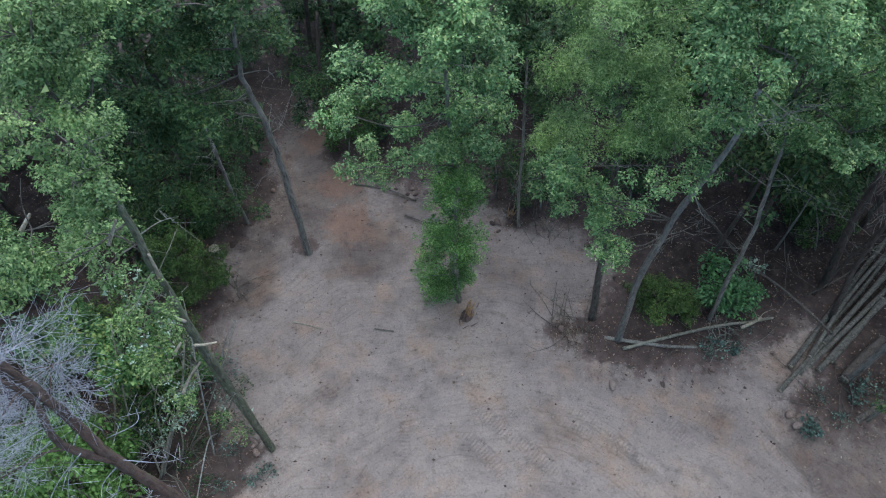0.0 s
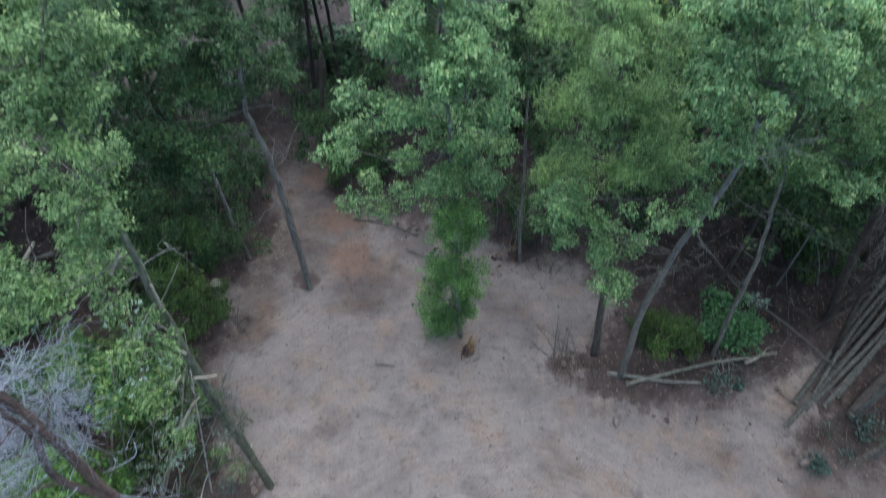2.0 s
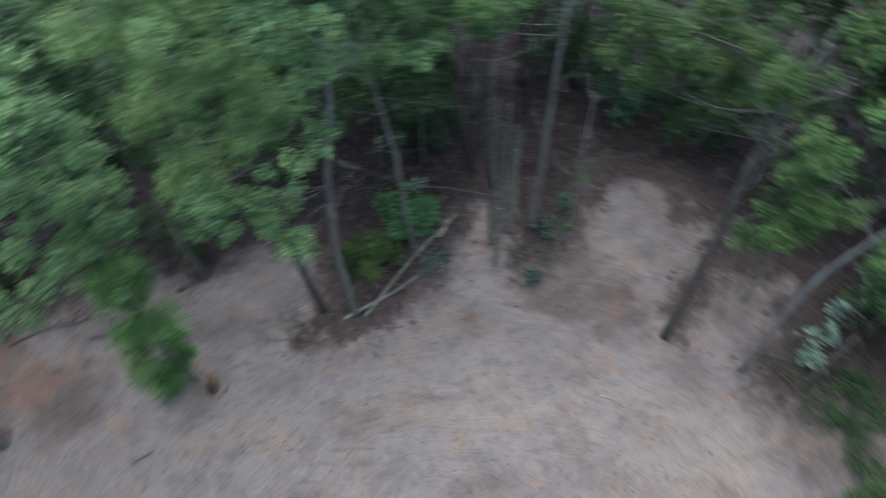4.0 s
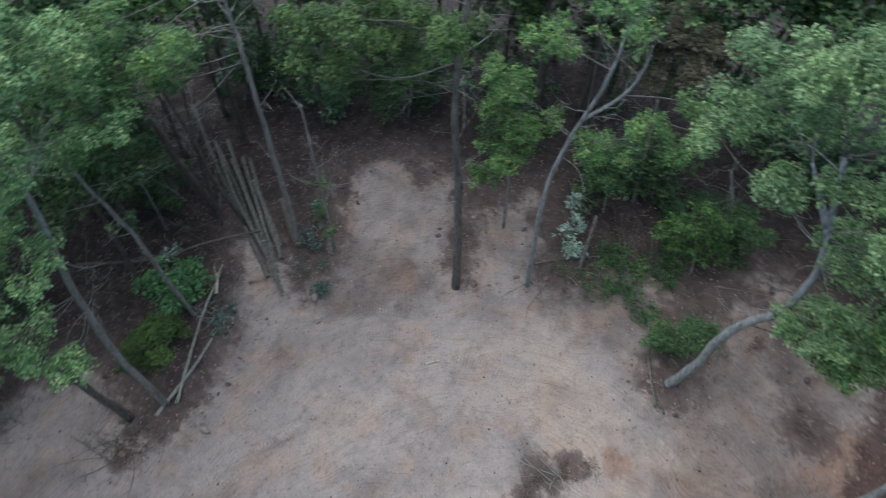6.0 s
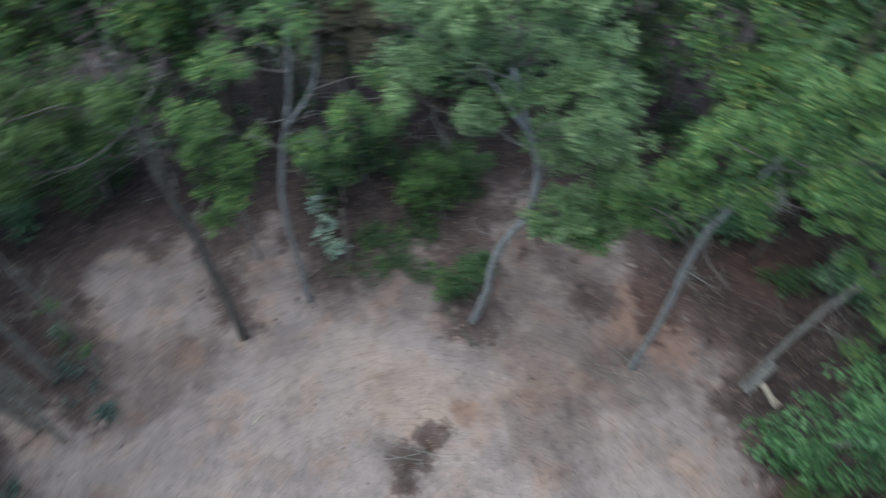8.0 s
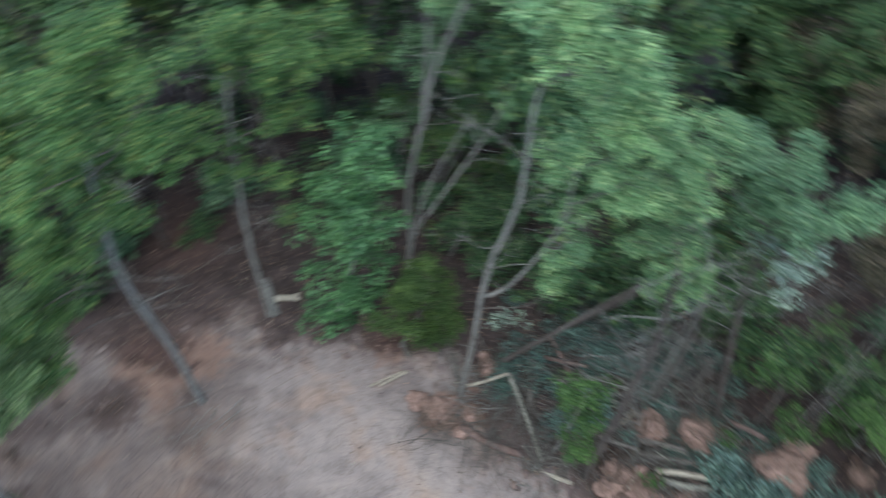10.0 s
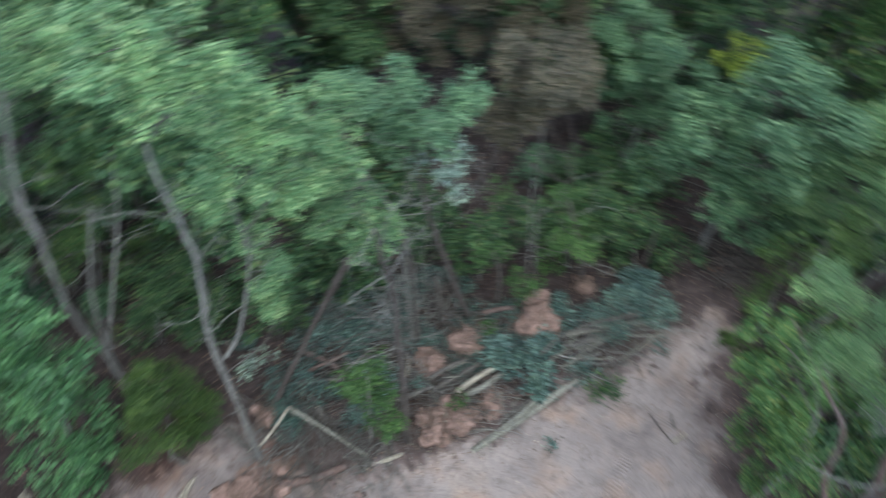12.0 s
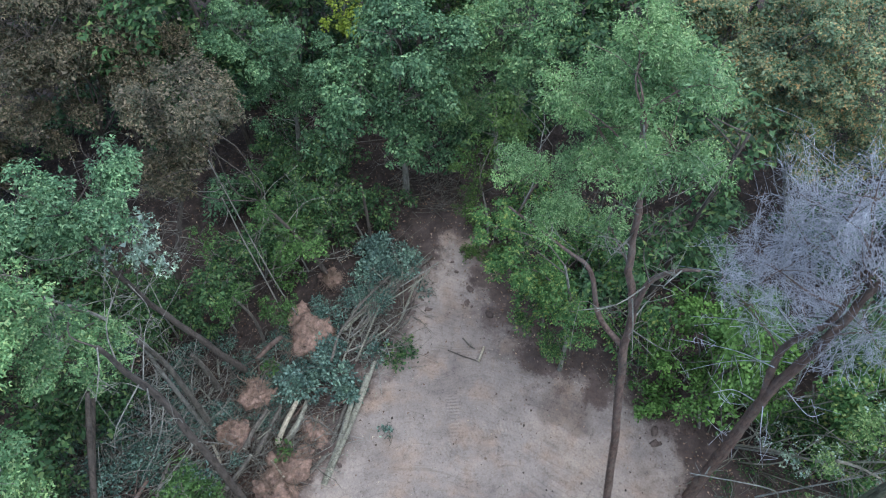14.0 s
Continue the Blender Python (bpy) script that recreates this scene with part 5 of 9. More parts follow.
tree("understory_tree", 'green', 'bark_grey', [(15.21, 2.02, 0), (15.21, 2.03, 2.22), (15.2, 2.13, 4.13)], 0.083,
     [(15.09, 1.85, 5.96, 1.02), (14.64, 2.2, 4.57, 0.74), (15.29, 2.92, 2.52, 0.58), (14.74, 2.28, 7.26, 0.72), (15.51, 1.22, 5.22, 0.63)],
     stems=[], size=0.066, dens=1.0,
     label="bright green understory tree beside the pine")
tree("tree", 'green', 'bark_silver', [(13.06, 0.59, 0), (13.05, 0.61, 3.12), (13.06, 0.52, 5.49), (13.1, 0.17, 7.29), (13.14, -0.26, 8.84), (13.16, -0.47, 10.02), (13.16, -0.5, 10.77)], 0.118,
     [(13.17, -0.43, 10.83, 0.66), (13.52, 0.95, 9.86, 0.69), (13.27, -0.86, 7.1, 0.64), (13.42, -1.64, 7.7, 0.63), (12.86, -0.31, 7.2, 0.48), (13.42, -2.54, 7.46, 0.6), (13.05, -2.37, 9.08, 0.56)],
     stems=[[(13.12, 0, 7.89), (13.19, -0.8, 8.88), (13.22, -1.08, 9.74), (13.22, -1.11, 10.37)]], size=0.066, dens=0.8,
     label="silver-barked slim tree with open crown")
tree("tree", 'brown', 'bark_grey', [(17.95, -2.3, 0), (17.96, -2.1, 2.67), (17.98, -1.93, 4.93)], 0.11,
     [(18.3, -1.73, 7.05, 0.92), (17.95, -2.55, 7.23, 0.81), (17.63, -0.99, 6.64, 0.54), (17.6, -1.58, 7.5, 0.8), (17.6, -2.69, 6.89, 0.8), (17.6, -1.31, 6.22, 0.6), (17.6, -2.08, 8.15, 0.8), (17.6, -3.32, 7.6, 0.7)],
     stems=[], size=0.066, dens=0.8,
     label="tree top with purplish brown leaves")
tree("tree", 'green', 'bark_grey', [(12.27, 8.72, 0), (12.26, 8.73, 2.8), (12.23, 8.77, 5.68), (12.22, 8.78, 7.9), (12.19, 8.82, 9.43), (12.16, 8.86, 10.4)], 0.145,
     [(10.03, 9.46, 10.27, 0.85), (9.62, 10.27, 9.54, 0.88), (10.61, 9.71, 8.91, 0.55), (9.59, 9.93, 10.86, 0.62), (10.86, 9.33, 9.43, 0.45), (9.6, 10.85, 8.4, 0.62), (8.79, 10.79, 8.69, 0.54)],
     stems=[], size=0.066, dens=1.0,
     label="slim grey tree with light green spreading branch")
tree("sapling", 'dark', 'bark_grey', [(12.37, 7.38, 0), (12.35, 7.42, 3.28), (12.32, 7.45, 5.37), (12.32, 7.46, 6.94)], 0.081,
     [(12.46, 7.61, 2.21, 0.34), (11.9, 7.21, 1.83, 0.26), (11.98, 7.15, 4.32, 0.24)],
     stems=[], size=0.066, dens=1.0,
     label="thin pole tree with ivy leaves")
tree("tree", 'dark', 'bark_dark', [(12.36, 10.75, 0), (11.99, 11.15, 2.81), (11.88, 11.27, 5.08), (11.76, 11.4, 6.45), (11.61, 11.56, 7.69)], 0.128,
     [(11.58, 11.76, 8.8, 0.66)],
     stems=[], size=0.066, dens=1.0,
     label="slim dark trunk among the poles")
tree("tree", 'dark', 'bark_dark', [(12.12, 11.76, 0), (12.18, 11.7, 2.2), (12.36, 11.53, 5.01), (12.49, 11.4, 6.5)], 0.108,
     [(12.14, 11.3, 7.46, 0.52)],
     stems=[], size=0.066, dens=1.0,
     label="slim dark trunk in the wood")
tree("tree", 'dark', 'bark_grey', [(17.22, -5.91, 0), (17.38, -5.39, 1.61), (17.55, -4.84, 3.05)], 0.132,
     [(17.91, -5.2, 0.33, 1.21), (17.65, -4.42, 0.25, 1.02), (16.89, -6.25, 0.25, 1), (18.41, -3.25, 0.25, 1.14), (16.54, -6.19, 1.84, 0.93)],
     stems=[], size=0.066, dens=1.0,
     label="dark green undergrowth tree")
tree("shrub", 'dark', 'bark_grey', [(12, -4.98, 0), (12.09, -4.74, 0.89)], 0.058,
     [(12.41, -4.64, 0.67, 0.8), (11.76, -4.08, 0.89, 0.56), (11.62, -4.79, 2.37, 0.63)],
     stems=[], size=0.066, dens=1.0,
     label="dark low shrub by the crooked trunk")
tree("shrub", 'bigleaf', 'bark_grey', [(9.15, 11.24, 0), (8.89, 11.45, 0.89)], 0.06,
     [(9.02, 12.04, 0.63, 0.89), (9.35, 11.35, 0.54, 0.67), (8.49, 11.35, 0.7, 0.58)],
     stems=[], size=0.12, dens=1.15,
     label="bright bushy shrub under the leaning trees")
tree("shrub", 'olive', 'bark_grey', [(6.89, 10.9, 0), (6.75, 10.98, 0.58)], 0.058,
     [(6.57, 10.55, 1.66, 0.75), (6.84, 11.6, 0.25, 0.68), (7.4, 10.81, 0.71, 0.57), (6.35, 11.69, 0.44, 0.5)],
     stems=[], size=0.06, dens=1.15,
     label="low olive green shrub")
tree("shrub", 'olive', 'bark_grey', [(-8.29, 11.54, 0), (-8.02, 11.73, 1.08)], 0.06,
     [(-7.84, 11.33, 1.39, 0.79), (-7.59, 12.22, 1.34, 0.46), (-7.9, 11.6, 2.55, 0.62), (-8.37, 11.09, 0.25, 0.51), (-8.23, 11.34, 2.92, 0.72)],
     stems=[], size=0.06, dens=1.15,
     label="yellowing shrub beside the stump")
tree("shrub", 'lime', 'bark_grey', [(-8.33, 4.78, 0), (-8.64, 4.32, 1.55)], 0.073,
     [(-9.41, 3.64, 1.49, 0.86), (-8.29, 4.24, 2.31, 0.95), (-8.91, 3.49, 0.56, 0.74), (-7.89, 4, 5.91, 0.69), (-8.69, 5.55, 2.39, 0.76), (-9.81, 3.18, 2.29, 0.67), (-9.87, 3.71, 3.66, 0.72)],
     stems=[], size=0.1, dens=0.7,
     label="bright lime green leafy shrub round the dead tree")
tree("shrub", 'lime', 'bark_grey', [(-10.02, 4.96, 0), (-9.85, 5.29, 0.99)], 0.074,
     [(-9.85, 5.12, 3.35, 1), (-10.21, 5.51, 0.25, 1.03), (-10.25, 4.56, 2.97, 0.9), (-9.72, 5.8, 0.25, 0.82), (-9.69, 5.8, 3.01, 0.66), (-9.39, 6.83, 0.25, 0.71)],
     stems=[], size=0.1, dens=1.15,
     label="lime green shrub below the dead tree")
tree("sapling", 'silver', 'bark_grey', [(-8.04, 5.53, 0), (-7.21, 6.7, 1.94), (-6.55, 7.64, 3.1)], 0.054,
     [(-7.27, 6.41, 2.27, 0.59), (-6.61, 6.72, 3.41, 0.46), (-6.58, 6.63, 6.37, 0.4), (-6.42, 7.21, 7.73, 0.38), (-6.01, 7.45, 0.25, 0.33), (-8, 6.4, 0.98, 0.52), (-6.46, 7.73, 0.63, 0.42), (-6.82, 7.81, 4.66, 0.39)],
     stems=[], size=0.06, dens=0.16,
     label="broken sapling with small pale silvery leaves")
tree("understory_tree", 'green', 'bark_grey', [(-8.29, 7.96, 0), (-8.77, 7.51, 1.18), (-9.21, 7.08, 2.29)], 0.076,
     [(-8.25, 7.17, 3.77, 0.97), (-8.52, 7.69, 1.05, 1.01), (-9.2, 7.74, 3.95, 0.83), (-7.87, 8.55, 1.56, 0.99), (-8.33, 7.81, 0.25, 0.89), (-8.26, 7.94, 2.69, 0.69)],
     stems=[], size=0.1, dens=0.8,
     label="leafy undergrowth behind the dead tree")
tree("sapling", 'silver', 'bark_grey', [(-7.55, 9.1, 0), (-8.06, 8.7, -0.34), (-8.71, 8.2, -2.12)], 0.058,
     [(-8.96, 7.4, 0.25, 0.5), (-7.84, 8.35, 1.98, 0.53), (-8.09, 8.17, 0.25, 0.52), (-12.24, 5.28, 0.25, 0.64), (-7.45, 9.01, 0.79, 0.56)],
     stems=[], size=0.06, dens=0.16,
     label="sapling with scattered whitish leaves")
tree("tree", 'green', 'bark_grey', [(-12.34, 13.78, 0), (-11.78, 14.28, 2.18), (-11.28, 14.72, 4.09)], 0.133,
     [(-9.39, 17.01, 6.13, 1.16), (-10.3, 15.03, 7.67, 1.07), (-10.82, 14.73, 8.26, 1.24), (-8.68, 16.67, 8.29, 1.44), (-9.72, 15.56, 9.34, 1.38), (-10.68, 14.91, 2.59, 0.82), (-11.6, 14.01, 0.25, 1.13), (-10.88, 15.04, 0.25, 0.89)],
     stems=[], size=0.066, dens=0.8,
     label="mid green tree in the wood")
tree("tree", 'dark', 'bark_dark', [(-10.59, -18.7, 0), (-10.68, -18.64, 2.57), (-10.82, -18.56, 4.55)], 0.14,
     [(-10.45, -18.13, 4.97, 1.53), (-10.23, -19.53, 5.15, 1.47), (-11.51, -17.94, 5.73, 1.42), (-11.28, -18.89, 6.37, 1.54), (-10.46, -19.04, 2.93, 1.1)],
     stems=[], size=0.1, dens=0.8,
     label="dim tree crown deeper in the wood")
tree("tree", 'dark', 'bark_dark', [(-9.9, -21.7, 0), (-10.14, -21.58, 2.52), (-10.41, -21.45, 4.47)], 0.148,
     [(-10.43, -21.67, 4.34, 1.7), (-9.51, -21.85, 5.5, 1.54), (-11.61, -21.44, 5.16, 1.58), (-10.49, -20.89, 6.88, 1.59), (-9.9, -21.93, 2.94, 1.17)],
     stems=[], size=0.1, dens=0.8,
     label="dim tree crown deeper in the wood")
tree("tree", 'brown', 'bark_dark', [(-13.05, -18.2, 0), (-12.31, -18.77, 2.07), (-11.76, -19.19, 3.78)], 0.145,
     [(-11.58, -19.01, 3.93, 1.65), (-10.9, -20.11, 3.95, 1.57), (-12.12, -19.26, 4.92, 1.53), (-10.95, -19.3, 5.97, 1.58), (-11.7, -18.78, 2.59, 1.13)],
     stems=[], size=0.1, dens=0.8,
     label="dim tree crown deeper in the wood")
tree("tree", 'dark', 'bark_dark', [(-11.18, -21.1, 0), (-10.47, -21.5, 2.24), (-9.97, -21.79, 4.06)], 0.15,
     [(-9.65, -21.31, 4.41, 1.69), (-8.73, -22.12, 4.74, 1.58), (-10.09, -21.13, 5.69, 1.54), (-9.37, -21.99, 6.16, 1.66), (-10.25, -22.28, 2.12, 1.22)],
     stems=[], size=0.1, dens=0.8,
     label="dim tree crown deeper in the wood")
tree("tree", 'green', 'bark_dark', [(-22.76, -4.01, 0), (-22.66, -4.79, 2.27), (-22.6, -5.34, 4.1)], 0.15,
     [(-22.42, -5.38, 4.18, 1.72), (-22.21, -6.55, 4.73, 1.59), (-22.61, -4.89, 5.44, 1.57), (-22.26, -5.87, 6.3, 1.64), (-22.87, -5.38, 2.38, 1.2)],
     stems=[], size=0.1, dens=0.8,
     label="dim tree crown deeper in the wood")
tree("tree", 'dark', 'bark_dark', [(-11.74, -20.77, 0), (-12.24, -20.46, 2.41), (-12.69, -20.18, 4.28)], 0.149,
     [(-12.77, -20.44, 4.12, 1.73), (-11.79, -20.26, 5.65, 1.53), (-13.48, -19.33, 5.35, 1.55), (-13.34, -20.02, 6.24, 1.66), (-12.28, -21.06, 2.63, 1.19)],
     stems=[], size=0.1, dens=0.8,
     label="dim tree crown deeper in the wood")
tree("understory_tree", 'dark', 'bark_grey', [(-4, -12.93, 0), (-4.18, -12.86, 1.29), (-4.29, -12.82, 2.8)], 0.048,
     [(-3.96, -13.13, 1.8, 0.61), (-4.51, -12.65, 1.25, 0.58), (-4.61, -13.31, 2.13, 0.61), (-3.4, -12.52, 1.78, 0.46), (-4.55, -12.16, 3.04, 0.4)],
     stems=[], size=0.1, dens=0.8,
     label="thin shaded understory tree behind the brush")
tree("understory_tree", 'dark', 'bark_grey', [(-5.62, -12.29, 0), (-5.72, -12.24, 1.33), (-5.74, -12.23, 2.86)], 0.048,
     [(-5.57, -12.7, 1.57, 0.62), (-6.01, -11.95, 1.42, 0.58), (-5.57, -11.7, 3.71, 0.56), (-5.19, -12.59, 0.72, 0.49), (-6.52, -12.47, 1.67, 0.44)],
     stems=[], size=0.1, dens=0.8,
     label="thin shaded understory tree behind the brush")
tree("understory_tree", 'dark', 'bark_grey', [(-5.34, -13.64, 0), (-5.49, -13.57, 1.28), (-5.55, -13.54, 2.76)], 0.049,
     [(-5.19, -13.73, 1.96, 0.62), (-5.77, -13.24, 1.41, 0.6), (-5.44, -13.06, 3.47, 0.58), (-4.7, -13.37, 1.53, 0.48), (-6.26, -13.74, 1.73, 0.45)],
     stems=[], size=0.1, dens=0.8,
     label="thin shaded understory tree behind the brush")
tree("understory_tree", 'dark', 'bark_grey', [(-8.71, -9.76, 0), (-8.66, -9.81, 1.35), (-8.53, -9.95, 2.83)], 0.048,
     [(-8.36, -10.12, 1.88, 0.61), (-9.32, -9.88, 0.69, 0.6), (-8.21, -9.51, 3.72, 0.56), (-8.08, -9.98, 1, 0.48), (-8.52, -9.18, 3.42, 0.4)],
     stems=[], size=0.1, dens=0.8,
     label="thin shaded understory tree behind the brush")
tree("understory_tree", 'dark', 'bark_grey', [(-12.58, -7.78, 0), (-12.47, -7.99, 1.19), (-12.29, -8.34, 2.48)], 0.05,
     [(-11.78, -8.17, 2.18, 0.62), (-12.14, -7.42, 2.12, 0.59), (-12.82, -8.55, 2, 0.65), (-11.95, -8.18, 0.76, 0.5), (-12.57, -7.83, 2.52, 0.44)],
     stems=[], size=0.1, dens=0.8,
     label="thin shaded understory tree behind the brush")
tree("understory_tree", 'dark', 'bark_grey', [(-13.18, -6.77, 0), (-13.07, -7.04, 1.14), (-12.9, -7.43, 2.39)], 0.05,
     [(-12.77, -7.45, 1.55, 0.65), (-13.24, -6.73, 1.36, 0.62), (-12.48, -7.17, 3.16, 0.61), (-12.73, -7.29, 0.47, 0.51), (-12.69, -6.73, 3.04, 0.43)],
     stems=[], size=0.1, dens=0.8,
     label="thin shaded understory tree behind the brush")
tree("understory_tree", 'dark', 'bark_grey', [(0.74, -14.54, 0), (0.36, -14.55, 1.05), (0.01, -14.56, 2.35)], 0.049,
     [(0.5, -14.6, 1.8, 0.62), (0.03, -15.06, 0.25, 0.63), (-0.12, -14.68, 2.23, 0.61), (1, -14.96, 0.41, 0.5), (-0.35, -14.23, 2.13, 0.43)],
     stems=[], size=0.1, dens=0.8,
     label="thin shaded understory tree behind the brush")
tree("understory_tree", 'dark', 'bark_grey', [(-0.55, -15.17, 0), (-0.9, -15.15, 1.09), (-1.2, -15.13, 2.44)], 0.049,
     [(-0.67, -14.58, 2.63, 0.6), (-1.25, -15.17, 0.74, 0.62), (-1.33, -15.1, 2.51, 0.62), (-0.26, -15.28, 0.85, 0.5), (-1.61, -14.95, 1.99, 0.44)],
     stems=[], size=0.1, dens=0.8,
     label="thin shaded understory tree behind the brush")
tree("understory_tree", 'dark', 'bark_grey', [(-0.58, -13.58, 0), (-0.91, -13.55, 1.15), (-1.2, -13.53, 2.54)], 0.048,
     [(-0.74, -13.72, 1.77, 0.61), (-1.28, -13.8, 0.42, 0.61), (-1.38, -14.01, 1.91, 0.61), (-0.27, -13.37, 1.37, 0.47), (-1.6, -13.44, 1.96, 0.43)],
     stems=[], size=0.1, dens=0.8,
     label="thin shaded understory tree behind the brush")
tree("understory_tree", 'dark', 'bark_grey', [(1.98, -22.07, 0), (1.52, -22.11, 0.91), (1.07, -22.14, 2.06)], 0.059,
     [(1.67, -22.49, 1.27, 0.78), (1.16, -21.8, 0.95, 0.73), (0.92, -21.69, 2.5, 0.74), (2.2, -21.83, 1.04, 0.59), (0.66, -21.67, 1.93, 0.53)],
     stems=[], size=0.1, dens=0.8,
     label="thin shaded understory tree behind the brush")
tree("understory_tree", 'dark', 'bark_grey', [(-8.04, -11.38, 0), (-8.04, -11.38, 1.33), (-7.95, -11.45, 2.83)], 0.049,
     [(-7.53, -11.4, 2.33, 0.6), (-8.02, -10.75, 2.06, 0.57), (-7.98, -11.32, 3.08, 0.59), (-7.64, -11.83, 0.5, 0.5), (-8.19, -10.86, 2.98, 0.42)],
     stems=[], size=0.1, dens=0.8,
     label="thin shaded understory tree behind the brush")
tree("understory_tree", 'dark', 'bark_grey', [(-2.34, -12.29, 0), (-2.58, -12.23, 1.28), (-2.76, -12.19, 2.8)], 0.047,
     [(-2.22, -11.78, 2.93, 0.56), (-3, -12.38, 0.66, 0.59), (-2.72, -11.64, 3.68, 0.54), (-1.9, -12.03, 1.59, 0.45), (-3.12, -11.83, 2.6, 0.4)],
     stems=[], size=0.1, dens=0.8,
     label="thin shaded understory tree behind the brush")
tree("understory_tree", 'fern', 'bark_grey', [(-11.32, -8.13, 0), (-11.22, -8.3, 1.24), (-11.05, -8.59, 2.6)], 0.049,
     [(-10.84, -8.63, 1.81, 0.62), (-10.99, -7.74, 2.11, 0.58), (-11, -8.48, 2.9, 0.6), (-10.8, -8.56, 0.63, 0.5), (-11.6, -8.25, 2.23, 0.44)],
     stems=[], size=0.1, dens=0.8,
     label="thin shaded understory tree behind the brush")
tree("understory_tree", 'green', 'bark_grey', [(3.7, -20.54, 0), (3.23, -20.62, 0.85), (2.75, -20.7, 1.94)], 0.057,
     [(3.32, -20.67, 1.49, 0.75), (2.99, -21.14, 0.25, 0.74), (2.64, -20.91, 1.8, 0.74), (3.93, -20.82, 0.54, 0.59), (2.43, -20.85, 1.25, 0.53)],
     stems=[], size=0.1, dens=0.8,
     label="thin shaded understory tree behind the brush")
tree("understory_tree", 'dark', 'bark_grey', [(-1.02, -19.89, 0), (-1.4, -19.86, 1.02), (-1.74, -19.84, 2.29)], 0.056,
     [(-1.19, -19.81, 1.81, 0.72), (-1.82, -20.21, 0.4, 0.71), (-1.9, -20.01, 2.17, 0.72), (-0.71, -20.46, 0.3, 0.58), (-2.24, -20.07, 1.47, 0.52)],
     stems=[], size=0.1, dens=0.8,
     label="thin shaded understory tree behind the brush")
tree("understory_tree", 'dark', 'bark_grey', [(-12.03, -8.95, 0), (-12.17, -8.73, 1.19), (-12.25, -8.6, 2.46)], 0.05,
     [(-11.59, -8.67, 2.69, 0.61), (-12.04, -8.18, 1.65, 0.6), (-12.09, -8.31, 3.14, 0.61), (-12, -9.4, 0.75, 0.51), (-12.32, -8.01, 2.53, 0.44)],
     stems=[], size=0.09, dens=0.8,
     label="leafy shaded understory tree at the wood's edge")
tree("understory_tree", 'dark', 'bark_grey', [(-10.74, -9.51, 0), (-10.91, -9.28, 1.16), (-11.03, -9.11, 2.43)], 0.049,
     [(-10.37, -9.13, 2.73, 0.6), (-11.42, -9.14, 0.64, 0.62), (-11.2, -9.01, 2.67, 0.61), (-10.09, -9.42, 1.82, 0.47), (-10.9, -8.41, 2.8, 0.42)],
     stems=[], size=0.09, dens=0.8,
     label="leafy shaded understory tree at the wood's edge")
tree("understory_tree", 'dark', 'bark_grey', [(-9.44, -10.4, 0), (-9.67, -10.15, 1.11), (-9.85, -9.97, 2.33)], 0.049,
     [(-9.33, -10.04, 2.46, 0.6), (-9.87, -9.82, 1.07, 0.6), (-9.85, -9.72, 2.84, 0.6), (-9.11, -10.45, 1.39, 0.48), (-9.73, -9.24, 2.72, 0.42)],
     stems=[], size=0.09, dens=0.8,
     label="leafy shaded understory tree at the wood's edge")
tree("understory_tree", 'dark', 'bark_grey', [(-13.85, -8.71, 0), (-13.96, -8.51, 1.19), (-14.01, -8.41, 2.46)], 0.052,
     [(-13.47, -8.59, 2.46, 0.65), (-14.39, -8.23, 0.91, 0.65), (-14.03, -8.23, 2.89, 0.64), (-14.1, -9.36, 0.35, 0.54), (-14.61, -8.04, 1.89, 0.47)],
     stems=[], size=0.09, dens=0.8,
     label="leafy shaded understory tree at the wood's edge")
tree("understory_tree", 'dark', 'bark_grey', [(-13.78, -10.39, 0), (-13.93, -10.16, 1.14), (-14.03, -10.01, 2.37)], 0.053,
     [(-13.41, -10.13, 2.46, 0.66), (-13.98, -9.68, 1.34, 0.65), (-14.55, -10.12, 2.21, 0.68), (-13.52, -10.7, 1.03, 0.53), (-14.27, -9.49, 2.22, 0.47)],
     stems=[], size=0.09, dens=0.8,
     label="leafy shaded understory tree at the wood's edge")
tree("understory_tree", 'green', 'bark_grey', [(-14.11, -1.16, 0), (-14.11, -1.24, 1.27), (-14.11, -1.44, 2.55)], 0.05,
     [(-14.04, -1.71, 1.99, 0.63), (-14.43, -0.85, 1.12, 0.62), (-14.63, -1.38, 2.38, 0.63), (-14.15, -1.81, 0.6, 0.51), (-14.67, -0.87, 2.02, 0.45)],
     stems=[], size=0.09, dens=0.8,
     label="leafy shaded understory tree at the wood's edge")
tree("understory_tree", 'green', 'bark_grey', [(-12.82, 0.74, 0), (-12.84, 0.57, 1.26), (-12.88, 0.3, 2.52)], 0.048,
     [(-13.03, 0.1, 1.66, 0.62), (-12.32, 0.84, 2.24, 0.57), (-13.25, 0.38, 2.49, 0.61), (-12.82, 0.08, 0.66, 0.49), (-12.28, 0.74, 3.43, 0.4)],
     stems=[], size=0.09, dens=0.8,
     label="leafy shaded understory tree at the wood's edge")
tree("understory_tree", 'green', 'bark_grey', [(-12.3, 1.53, 0), (-12.34, 1.33, 1.25), (-12.4, 1.04, 2.48)], 0.048,
     [(-13.01, 0.94, 0.96, 0.64), (-11.73, 1.54, 2.4, 0.55), (-12.49, 1.07, 2.81, 0.59), (-12.41, 0.88, 0.49, 0.49), (-12.75, 1.62, 2.17, 0.43)],
     stems=[], size=0.09, dens=0.8,
     label="leafy shaded understory tree at the wood's edge")
